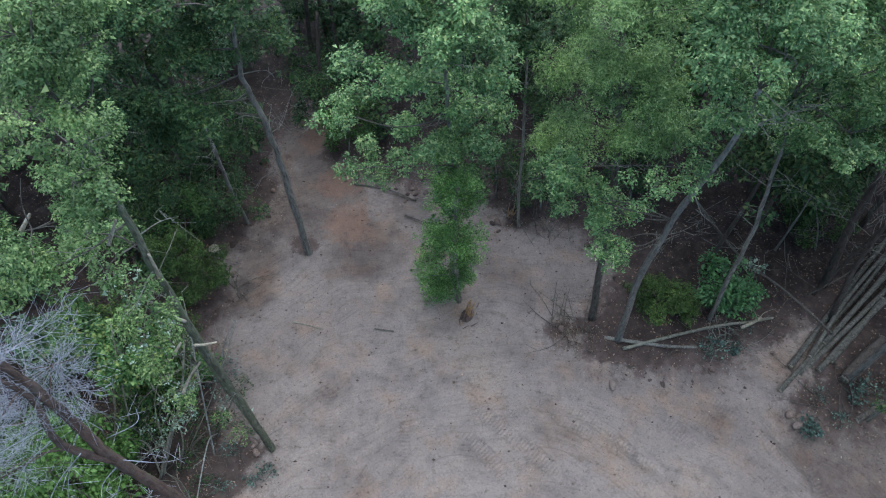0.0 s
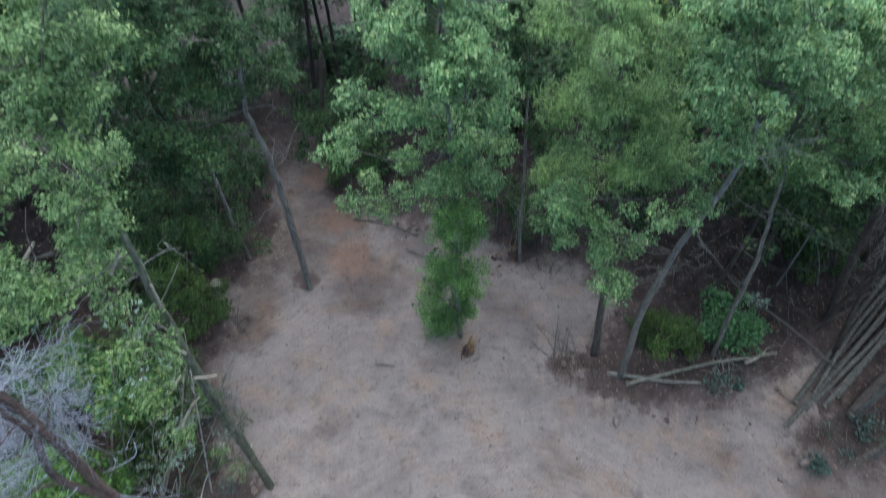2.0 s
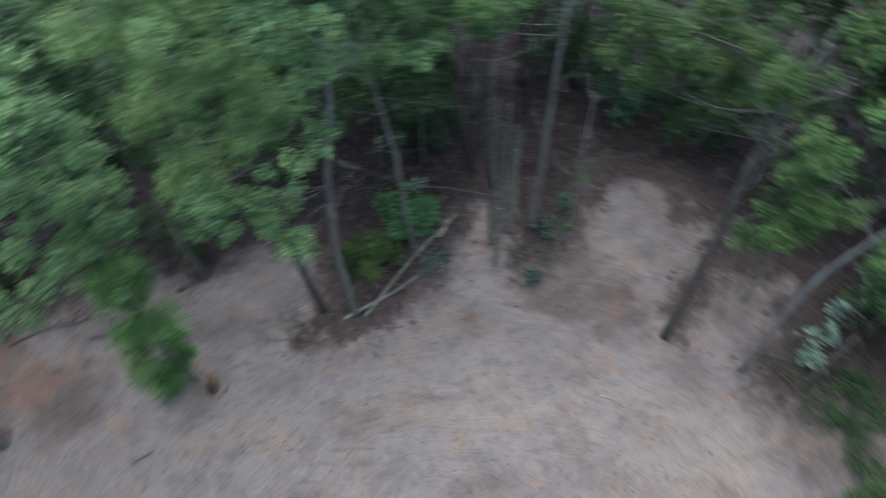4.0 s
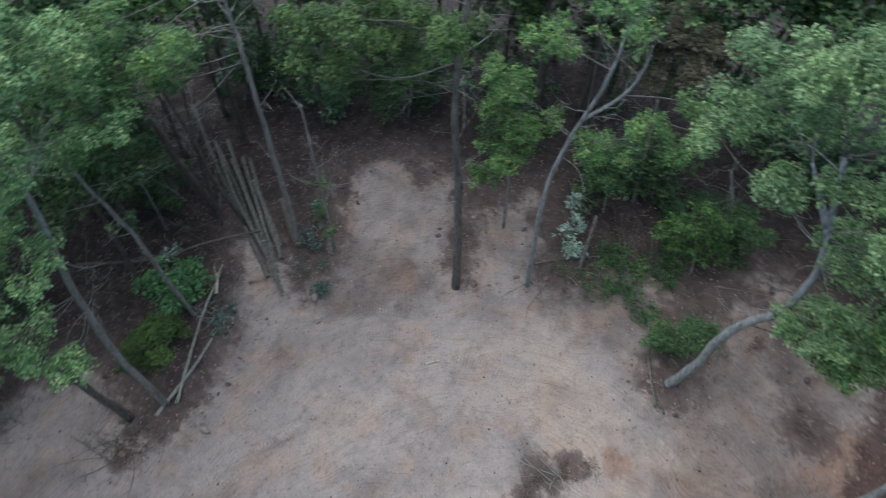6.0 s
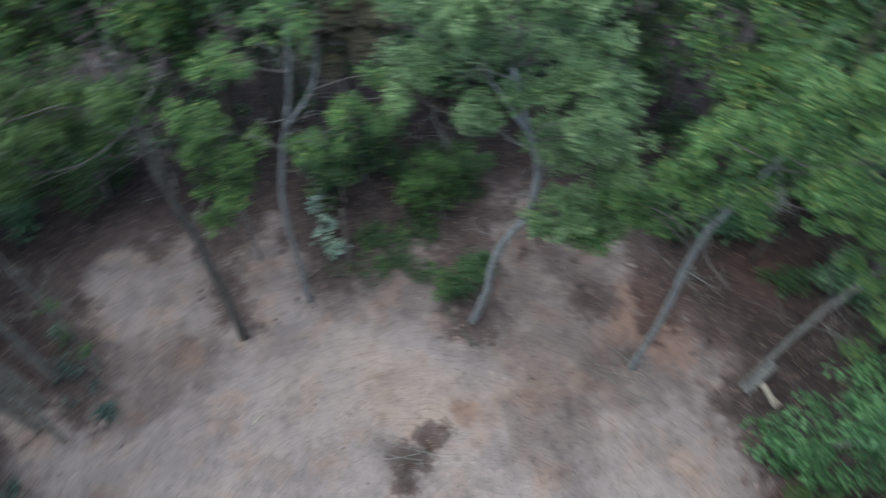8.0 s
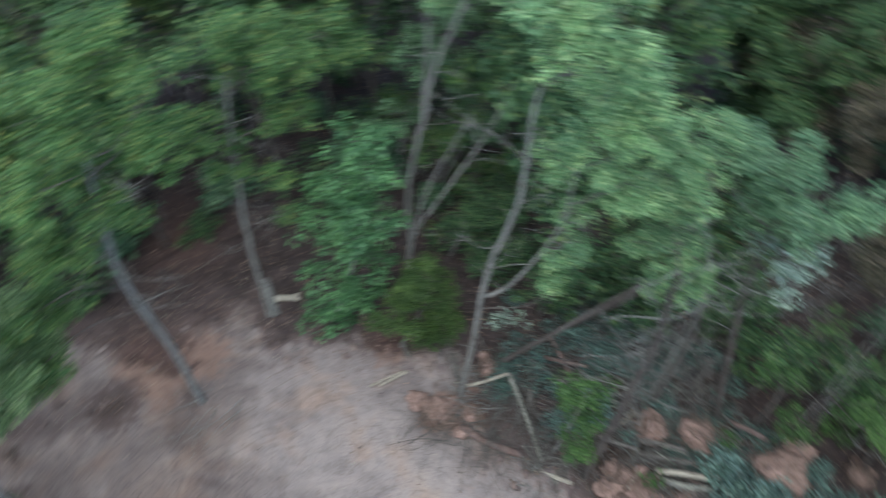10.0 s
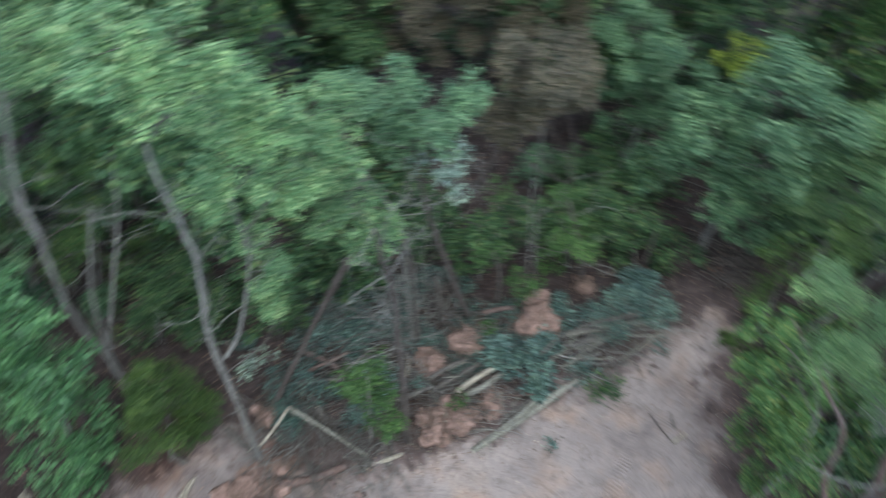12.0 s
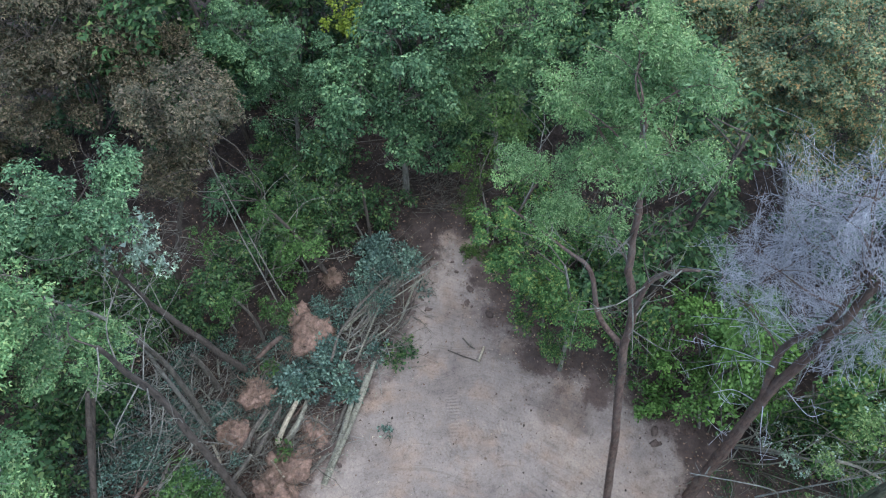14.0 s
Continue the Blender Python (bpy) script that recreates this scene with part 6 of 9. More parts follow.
tree("understory_tree", 'green', 'bark_grey', [(-10.67, -0.15, 0), (-10.68, -0.28, 1.37), (-10.7, -0.51, 2.72)], 0.046,
     [(-10.59, -0.73, 2.19, 0.57), (-10.31, 0.02, 2.26, 0.53), (-10.43, -0.48, 3.58, 0.54), (-10.37, -0.78, 1.22, 0.45), (-10.73, -0, 2.82, 0.4)],
     stems=[], size=0.09, dens=0.8,
     label="leafy shaded understory tree at the wood's edge")
tree("understory_tree", 'green', 'bark_grey', [(-9.69, 2.93, 0), (-9.8, 2.67, 1.24), (-9.93, 2.34, 2.42)], 0.046,
     [(-9.81, 2.17, 1.9, 0.58), (-9.97, 3.03, 1.22, 0.56), (-9.64, 2.22, 3.37, 0.54), (-9.76, 2.29, 0.59, 0.46), (-9.49, 2.63, 3.33, 0.38)],
     stems=[], size=0.09, dens=0.8,
     label="leafy shaded understory tree at the wood's edge")
tree("understory_tree", 'dark', 'bark_grey', [(19.41, 7.24, 0), (19.48, 7.06, 1.19), (19.5, 7, 2.47)], 0.059,
     [(18.94, 7.25, 2.36, 0.75), (20.04, 6.74, 0.88, 0.75), (19.56, 6.84, 2.85, 0.75), (18.69, 7.54, 1.4, 0.59), (19.39, 6.24, 2.68, 0.53)],
     stems=[], size=0.1, dens=0.8,
     label="leafy shaded understory tree in the wood")
tree("understory_tree", 'dark', 'bark_grey', [(20.02, 9.36, 0), (20.13, 9.13, 1.16), (20.19, 9.01, 2.41)], 0.061,
     [(19.55, 9.23, 2.36, 0.78), (20.6, 8.79, 0.96, 0.77), (20.72, 9.05, 2.4, 0.8), (19.47, 9.66, 1.22, 0.62), (20.83, 8.55, 1.97, 0.57)],
     stems=[], size=0.1, dens=0.8,
     label="leafy shaded understory tree in the wood")
tree("understory_tree", 'dark', 'bark_grey', [(18.62, 2.87, 0), (18.63, 2.82, 1.25), (18.62, 2.9, 2.54)], 0.056,
     [(18.34, 3.23, 2.19, 0.72), (18.93, 2.4, 1.18, 0.7), (19.07, 2.86, 2.56, 0.72), (18.64, 3.54, 0.65, 0.58), (19.09, 2.31, 2.21, 0.52)],
     stems=[], size=0.1, dens=0.8,
     label="leafy shaded understory tree in the wood")
tree("understory_tree", 'dark', 'bark_grey', [(17.05, -1.31, 0), (17.06, -1.21, 1.25), (17.07, -0.98, 2.53)], 0.054,
     [(16.93, -0.69, 2.04, 0.69), (16.45, -1.59, 2.16, 0.64), (17.07, -1.04, 2.95, 0.67), (17.18, -0.61, 0.52, 0.55), (16.66, -1.56, 3.06, 0.47)],
     stems=[], size=0.1, dens=0.8,
     label="leafy shaded understory tree in the wood")
tree("understory_tree", 'dark', 'bark_grey', [(18.21, -2.93, 0), (18.23, -2.77, 1.21), (18.26, -2.47, 2.44)], 0.055,
     [(18.17, -2.2, 1.91, 0.71), (17.96, -3.14, 1.72, 0.67), (17.7, -2.46, 3.4, 0.68), (18.08, -2.17, 0.79, 0.56), (18.05, -3.06, 2.76, 0.49)],
     stems=[], size=0.1, dens=0.8,
     label="leafy shaded understory tree in the wood")
tree("understory_tree", 'fern', 'bark_grey', [(15.31, -4.72, 0), (15.37, -4.49, 1.2), (15.46, -4.15, 2.39)], 0.052,
     [(15.48, -3.95, 1.71, 0.67), (15.52, -4.89, 1.26, 0.65), (15.34, -4.13, 2.96, 0.64), (16.06, -4.15, 0.25, 0.56), (15.69, -4.77, 2.25, 0.47)],
     stems=[], size=0.1, dens=0.8,
     label="leafy shaded understory tree in the wood")
tree("understory_tree", 'dark', 'bark_grey', [(18.14, 14.04, 0), (18.39, 13.74, 1.06), (18.57, 13.51, 2.23)], 0.063,
     [(18.65, 14.23, 1.49, 0.84), (18.88, 13.5, 0.81, 0.8), (18.88, 13.45, 2.4, 0.82), (17.94, 14.36, 0.91, 0.64), (19.26, 13.23, 1.69, 0.59)],
     stems=[], size=0.1, dens=0.8,
     label="leafy shaded understory tree in the wood")
tree("understory_tree", 'dark', 'bark_grey', [(12.1, 15.32, 0), (12.47, 15.04, 0.92), (12.8, 14.79, 1.97)], 0.058,
     [(12.32, 14.95, 1.9, 0.75), (12.85, 14.89, 0.63, 0.73), (13.13, 14.81, 2.03, 0.75), (11.98, 15.44, 0.96, 0.59), (13.02, 14.31, 1.82, 0.53)],
     stems=[], size=0.1, dens=0.8,
     label="leafy shaded understory tree in the wood")
tree("understory_tree", 'dark', 'bark_grey', [(14.26, 18.33, 0), (14.66, 18.04, 0.9), (15.01, 17.77, 1.93)], 0.063,
     [(14.3, 17.67, 2.1, 0.82), (14.68, 17.4, 1.16, 0.78), (15.11, 17.48, 2.32, 0.82), (14.18, 18.51, 0.86, 0.65), (15.62, 17.7, 1.34, 0.6)],
     stems=[], size=0.1, dens=0.8,
     label="leafy shaded understory tree in the wood")
tree("understory_tree", 'dark', 'bark_grey', [(20.15, 12.38, 0), (20.33, 12.1, 1.11), (20.45, 11.91, 2.33)], 0.064,
     [(20.39, 12.48, 1.73, 0.84), (20.41, 11.55, 1.28, 0.79), (21.01, 11.99, 2.29, 0.84), (19.68, 12.61, 1.14, 0.64), (21.05, 11.48, 1.92, 0.59)],
     stems=[], size=0.1, dens=0.8,
     label="leafy shaded understory tree in the wood")
tree("understory_tree", 'dark', 'bark_grey', [(-10.61, 13.2, 0), (-10.28, 13.46, 0.97), (-10.01, 13.67, 2.08)], 0.053,
     [(-10.05, 12.99, 2.37, 0.62), (-10.16, 13.95, 0.47, 0.63), (-9.96, 13.98, 2.14, 0.64), (-11.12, 13.5, 0.41, 0.51), (-9.9, 14.37, 1.19, 0.5)],
     stems=[], size=0.075, dens=0.75,
     label="shaded leafy understory tree beside the dirt")
tree("understory_tree", 'dark', 'bark_grey', [(-10.14, 16.24, 0), (-9.82, 16.44, 1.02), (-9.57, 16.6, 2.17)], 0.056,
     [(-10.08, 16.54, 1.65, 0.69), (-9.65, 17.02, 0.54, 0.67), (-9.52, 16.96, 2.21, 0.68), (-10.47, 16.19, 0.84, 0.53), (-8.93, 16.58, 2.2, 0.5)],
     stems=[], size=0.075, dens=0.75,
     label="shaded leafy understory tree beside the dirt")
tree("understory_tree", 'fern', 'bark_grey', [(-9.05, 13.22, 0), (-8.74, 13.43, 1.04), (-8.49, 13.6, 2.2)], 0.052,
     [(-8.87, 13.37, 1.89, 0.63), (-8.66, 14.06, 0.35, 0.62), (-8.16, 13.44, 2.82, 0.6), (-9.59, 13.54, 0.38, 0.5), (-8.1, 13.93, 1.79, 0.47)],
     stems=[], size=0.075, dens=0.75,
     label="shaded leafy understory tree beside the dirt")
tree("understory_tree", 'dark', 'bark_grey', [(-8.52, 15.47, 0), (-8.22, 15.63, 1.07), (-8, 15.75, 2.25)], 0.054,
     [(-8.34, 15.42, 2.05, 0.65), (-7.58, 15.3, 1.62, 0.61), (-7.77, 15.73, 2.69, 0.64), (-8.63, 14.97, 1.39, 0.49), (-7.59, 16.19, 1.78, 0.5)],
     stems=[], size=0.075, dens=0.75,
     label="shaded leafy understory tree beside the dirt")
tree("understory_tree", 'dark', 'bark_grey', [(-11.6, 15.42, 0), (-11.26, 15.67, 0.97), (-10.99, 15.88, 2.07)], 0.056,
     [(-11.64, 15.99, 1.36, 0.71), (-11.21, 16.33, 0.36, 0.68), (-10.88, 16.13, 2.22, 0.68), (-11.71, 15.17, 1.1, 0.52), (-10.31, 15.8, 2.17, 0.51)],
     stems=[], size=0.075, dens=0.75,
     label="shaded leafy understory tree beside the dirt")
tree("understory_tree", 'dark', 'bark_grey', [(-8.05, 17.38, 0), (-7.77, 17.51, 1.09), (-7.57, 17.6, 2.28)], 0.056,
     [(-8.08, 17.61, 1.71, 0.69), (-7.37, 17.76, 0.99, 0.66), (-7.48, 17.92, 2.38, 0.68), (-8.34, 17.08, 1.1, 0.52), (-7.19, 18.28, 1.62, 0.52)],
     stems=[], size=0.075, dens=0.75,
     label="shaded leafy understory tree beside the dirt")
tree("understory_tree", 'fern', 'bark_grey', [(-3.8, 17.73, 0), (-3.63, 17.76, 1.19), (-3.57, 17.78, 2.44)], 0.055,
     [(-3.91, 17.35, 2.3, 0.65), (-3.14, 17.63, 1.47, 0.63), (-3.36, 17.54, 3.07, 0.64), (-4.35, 17.76, 0.73, 0.52), (-3.03, 18.38, 1.87, 0.51)],
     stems=[], size=0.075, dens=0.75,
     label="shaded leafy understory tree beside the dirt")
tree("understory_tree", 'dark', 'bark_grey', [(-5.26, 19.19, 0), (-5.06, 19.25, 1.15), (-4.96, 19.28, 2.38)], 0.057,
     [(-5.28, 18.77, 2.3, 0.68), (-4.63, 19.53, 1.04, 0.67), (-4.86, 19.63, 2.48, 0.7), (-5.67, 18.74, 1.2, 0.53), (-4.22, 18.93, 2.7, 0.51)],
     stems=[], size=0.075, dens=0.75,
     label="shaded leafy understory tree beside the dirt")
tree("understory_tree", 'dark', 'bark_grey', [(1.73, 15.61, 0), (1.69, 15.61, 1.25), (1.53, 15.63, 2.53)], 0.052,
     [(1.23, 15.74, 1.83, 0.62), (2.16, 15.96, 1, 0.61), (1.66, 16.07, 2.46, 0.62), (1.1, 15.95, 0.37, 0.49), (2.11, 15.47, 2.71, 0.45)],
     stems=[], size=0.075, dens=0.75,
     label="shaded leafy understory tree beside the dirt")
tree("understory_tree", 'dark', 'bark_grey', [(3.33, 15.11, 0), (3.23, 15.14, 1.24), (3.01, 15.18, 2.49)], 0.051,
     [(2.73, 15.15, 1.96, 0.62), (3.62, 15.08, 1.46, 0.59), (3.16, 15.64, 2.4, 0.62), (2.63, 15.02, 0.91, 0.48), (3.51, 14.8, 2.93, 0.44)],
     stems=[], size=0.075, dens=0.75,
     label="shaded leafy understory tree beside the dirt")
tree("understory_tree", 'fern', 'bark_grey', [(12.75, 13.53, 0), (12.46, 13.8, 0.93), (12.08, 14.16, 1.85)], 0.055,
     [(12.12, 14.29, 1.07, 0.69), (13.02, 14.04, 0.77, 0.66), (11.79, 13.91, 2.58, 0.65), (11.87, 13.58, 0.74, 0.51), (12.09, 13.51, 2.66, 0.49)],
     stems=[], size=0.075, dens=0.75,
     label="shaded leafy understory tree beside the dirt")
tree("understory_tree", 'dark', 'bark_grey', [(14.43, 15.78, 0), (14.12, 16.06, 0.92), (13.72, 16.43, 1.84)], 0.059,
     [(13.72, 16.52, 1.14, 0.74), (14.4, 15.97, 1.18, 0.7), (13.43, 16.18, 2.52, 0.71), (13.64, 15.99, 0.53, 0.56), (14.14, 16.2, 2.1, 0.55)],
     stems=[], size=0.075, dens=0.75,
     label="shaded leafy understory tree beside the dirt")
tree("understory_tree", 'dark', 'bark_grey', [(6.65, 15.68, 0), (6.44, 15.76, 1.15), (6.12, 15.9, 2.31)], 0.053,
     [(5.99, 16.15, 1.45, 0.66), (6.87, 15.84, 1.22, 0.62), (6.24, 16.15, 2.45, 0.64), (5.8, 15.47, 1.03, 0.49), (6.63, 15.67, 2.56, 0.47)],
     stems=[], size=0.075, dens=0.75,
     label="shaded leafy understory tree beside the dirt")
tree("understory_tree", 'olive', 'bark_grey', [(-10.48, 9.35, 0), (-10.19, 9.67, 0.89), (-9.92, 9.96, 1.95)], 0.049,
     [(-10.49, 9.94, 1.29, 0.61), (-10.36, 10.3, 0.25, 0.6), (-9.63, 9.96, 2.44, 0.58), (-10.86, 9.56, 0.53, 0.47), (-9.78, 10.39, 1.21, 0.46)],
     stems=[], size=0.075, dens=0.75,
     label="shaded leafy understory tree beside the dirt")
tree("understory_tree", 'green', 'bark_grey', [(-9.04, 7.87, 0), (-8.76, 8.19, 0.93), (-8.51, 8.47, 2.03)], 0.047,
     [(-9.14, 8.53, 1.14, 0.59), (-8.32, 8.19, 1.14, 0.54), (-8.54, 8.8, 1.91, 0.57), (-9.4, 8.08, 0.55, 0.45), (-8.24, 8.74, 1.5, 0.43)],
     stems=[], size=0.075, dens=0.75,
     label="shaded leafy understory tree beside the dirt")
tree("understory_tree", 'green', 'bark_grey', [(-11.77, 8.94, 0), (-11.49, 9.31, 0.82), (-11.23, 9.65, 1.8)], 0.05,
     [(-11.1, 9.02, 2.27, 0.59), (-11.02, 9.31, 1.02, 0.58), (-10.78, 9.54, 2.49, 0.59), (-11.41, 8.61, 1.67, 0.45), (-10.69, 9.65, 1.8, 0.45)],
     stems=[], size=0.075, dens=0.75,
     label="shaded leafy understory tree beside the dirt")
tree("understory_tree", 'olive', 'bark_grey', [(-8.53, 8.61, 0), (-8.24, 8.89, 0.99), (-7.99, 9.14, 2.14)], 0.047,
     [(-8.37, 8.96, 1.76, 0.57), (-7.7, 8.76, 1.46, 0.53), (-8.05, 9.52, 1.95, 0.57), (-8.82, 8.72, 0.75, 0.44), (-7.94, 9.72, 1.05, 0.44)],
     stems=[], size=0.075, dens=0.75,
     label="shaded leafy understory tree beside the dirt")
tree("understory_tree", 'dark', 'bark_grey', [(-6.56, 24.91, 0), (-6.46, 25.01, 1.4), (-6.22, 24.74, 2.9)], 0.06,
     [(-6.53, 25.16, 0.70, 0.65), (-6.44, 25.08, 1.20, 0.65), (-5.70, 24.42, 1.90, 0.74), (-6.44, 25.58, 2.60, 0.62), (-6.44, 25.14, 3.20, 0.60)],
     stems=[], size=0.1, dens=0.8,
     label="leafy shaded understory tree in the wood")
tree("understory_tree", 'dark', 'bark_grey', [(-6.55, 22.55, 0), (-6.45, 22.65, 1.4), (-6.19, 22.39, 2.9)], 0.06,
     [(-6.21, 21.62, 0.70, 0.60), (-6.84, 23.27, 1.20, 0.73), (-5.86, 21.65, 1.90, 0.57), (-7.20, 22.04, 2.60, 0.68), (-6.28, 23.11, 3.20, 0.57)],
     stems=[], size=0.1, dens=0.8,
     label="leafy shaded understory tree in the wood")
tree("understory_tree", 'dark', 'bark_grey', [(-6.43, 26.88, 0), (-6.33, 26.98, 1.4), (-6.55, 26.76, 2.9)], 0.06,
     [(-6.88, 26.74, 0.70, 0.78), (-7.46, 26.38, 1.20, 0.76), (-7.00, 26.85, 1.90, 0.70), (-6.73, 27.01, 2.60, 0.63), (-6.37, 26.73, 3.20, 0.56)],
     stems=[], size=0.1, dens=0.8,
     label="leafy shaded understory tree in the wood")
tree("understory_tree", 'dark', 'bark_grey', [(22.28, 15.93, 0), (22.38, 16.03, 1.4), (22.41, 15.99, 2.9)], 0.06,
     [(21.67, 15.80, 0.70, 0.64), (22.64, 15.93, 1.20, 0.65), (22.51, 16.68, 1.90, 0.62), (21.72, 16.65, 2.60, 0.63), (21.17, 15.50, 3.20, 0.58)],
     stems=[], size=0.1, dens=0.8,
     label="leafy shaded understory tree in the wood")
tree("understory_tree", 'dark', 'bark_grey', [(20.01, 15.77, 0), (20.11, 15.87, 1.4), (20.04, 15.57, 2.9)], 0.06,
     [(20.08, 15.01, 0.70, 0.61), (19.84, 16.07, 1.20, 0.66), (20.83, 16.00, 1.90, 0.77), (20.87, 15.52, 2.60, 0.79), (20.46, 15.82, 3.20, 0.79)],
     stems=[], size=0.1, dens=0.8,
     label="leafy shaded understory tree in the wood")
tree("understory_tree", 'dark', 'bark_grey', [(24.86, 3.15, 0), (24.96, 3.25, 1.4), (24.84, 3.24, 2.9)], 0.06,
     [(25.58, 2.88, 0.70, 0.75), (24.76, 3.49, 1.20, 0.66), (25.21, 3.56, 1.90, 0.79), (24.82, 3.21, 2.60, 0.56), (25.32, 3.99, 3.20, 0.64)],
     stems=[], size=0.1, dens=0.8,
     label="leafy shaded understory tree in the wood")
tree("understory_tree", 'dark', 'bark_grey', [(24.48, 0.61, 0), (24.58, 0.71, 1.4), (23.98, 0.93, 2.9)], 0.06,
     [(25.05, 0.54, 0.70, 0.60), (24.65, 0.67, 1.20, 0.59), (24.34, 0.33, 1.90, 0.56), (24.06, 0.63, 2.60, 0.80), (24.96, 1.08, 3.20, 0.74)],
     stems=[], size=0.1, dens=0.8,
     label="leafy shaded understory tree in the wood")
tree("understory_tree", 'dark', 'bark_grey', [(22.79, -0.81, 0), (22.89, -0.71, 1.4), (22.83, -0.76, 2.9)], 0.06,
     [(22.38, -0.76, 0.70, 0.65), (23.35, -0.68, 1.20, 0.61), (23.58, -1.48, 1.90, 0.67), (23.20, -0.73, 2.60, 0.61), (22.89, -0.43, 3.20, 0.77)],
     stems=[], size=0.1, dens=0.8,
     label="leafy shaded understory tree in the wood")
tree("understory_tree", 'dark', 'bark_grey', [(-27.22, -12.68, 0), (-27.12, -12.58, 1.4), (-27.42, -12.98, 2.9)], 0.06,
     [(-26.58, -12.99, 0.70, 0.80), (-28.19, -12.00, 1.20, 0.71), (-26.99, -13.56, 1.90, 0.67), (-26.90, -12.47, 2.60, 0.77), (-26.21, -13.42, 3.20, 0.63)],
     stems=[], size=0.1, dens=0.8,
     label="leafy shaded understory tree in the wood")
tree("understory_tree", 'dark', 'bark_grey', [(-29.18, -11.49, 0), (-29.08, -11.39, 1.4), (-28.89, -11.55, 2.9)], 0.06,
     [(-29.82, -12.28, 0.70, 0.68), (-29.66, -12.19, 1.20, 0.62), (-27.97, -12.14, 1.90, 0.57), (-27.80, -11.75, 2.60, 0.72), (-28.05, -11.17, 3.20, 0.58)],
     stems=[], size=0.1, dens=0.8,
     label="leafy shaded understory tree in the wood")


# ---- the wood behind ----
def wood_behind():
    edge_trees = list(bases)
    rng = np.random.default_rng(42)
    protos = []
    for leaf, label in (("dark", "dark green forest tree in the wood"), ("green", "mid green forest tree in the wood"), ("dark", "dark green forest tree in the wood"),
                        ("dark", "dark green forest tree in the wood")):
        h = 8 + 3 * rng.random()
        balls = []
        for _ in range(9):
            a, u = rng.random() * 6.283, rng.random()
            rad = (0.5 + 1.6 * (1 - abs(u - 0.4))) * rng.random() ** 0.5
            balls.append((rad * np.cos(a), rad * np.sin(a), h * (0.42 + 0.58 * u), 0.9 + 0.6 * rng.random()))
        lean = rng.normal(size=2) * 0.4
        protos.append(tree("forest_tree", leaf, "bark_dark", [(0, 0, 0), (lean[0] * 0.4, lean[1] * 0.4, h * 0.4), (lean[0], lean[1], h * 0.9)], 0.13, balls, size=0.16, dens=0.46, label=label))
    for p in protos:
        tagged(p, group="forest trees")
    open_spots = [(9, 15.5, 1.8), (14.0, 11.5, 1.5), (15.5, 6.5, 1.4), (-4.5, 19, 0.9), (7, -15, 2.4), (-10, -8, 2.4), (-12.1, -10.9, 2.6), (-18.7, 7.8, 3.0), (-14.1, 7.8, 3.0), (-11.8, -14.0, 2.2), (-17.0, 4.4, 3.6), (-17.5, 9.5, 2.0), (-14, -4, 1.8), (15, -1, 2.0)]
    placed = []
    tries = 0
    while len(placed) < 225 and tries < 20000:
        tries += 1
        a, d = rng.random() * 6.283, math.sqrt(rng.uniform(11.0**2, 27.0**2))
        x, y = d * math.cos(a), d * math.sin(a)
        if clearing_distance(np.array([x]), np.array([y]))[0] > -2.4:
            continue
        if any(math.hypot(x - p, y - q) < r for p, q, r in open_spots) or any(math.hypot(x - p, y - q) < 1.45 for p, q in placed):
            continue
        if any((abs((a - math.atan2(q, p) + 3.1416) % 6.2832 - 3.1416) * d < 2.5 and d < math.hypot(p, q) + 1.6) or math.hypot(x - p, y - q) < 1.8 for p, q in edge_trees):
            continue
        k = len(placed)
        s = 0.85 + 0.25 * rng.random() + max(0.0, d - 14) * 0.018
        m = pose(x, y, float(ground_z(x, y)), 0, 0, rng.random() * 360)
        if k < len(protos):
            protos[k].matrix_basis = m
        else:
            ob = copy_thing(protos[int(rng.random() * 4)], m)
            ob.scale = (s, s, s * (0.9 + 0.2 * rng.random()))
        placed.append((x, y))


wood_behind()


# ---- felled wood, root balls and brush ----
def clay_material():
    mat, nt, bsdf = material("clay")
    co = nt.nodes.new("ShaderNodeTexCoord")
    a = node(nt, "TexNoise", Scale=6.0, Detail=9.0, Roughness=0.78)
    nt.links.new(co.outputs["Object"], a.inputs["Vector"])
    c = ramp(nt, a.outputs["Fac"], [(0.34, (0.06, 0.042, 0.034)), (0.44, (0.16, 0.108, 0.083)), (0.53, (0.26, 0.172, 0.13)), (0.62, (0.33, 0.232, 0.18)), (0.70, (0.38, 0.295, 0.25))])
    nt.links.new(c.outputs[0], bsdf.inputs["Base Color"])
    bsdf.inputs["Roughness"].default_value = 0.95
    bump(nt, bsdf, a.outputs["Fac"], 0.7, 0.05)
    return mat


CLAY = clay_material()
seeds = [0]


def fresh():
    seeds[0] += 1
    return np.random.default_rng(900 + seeds[0])


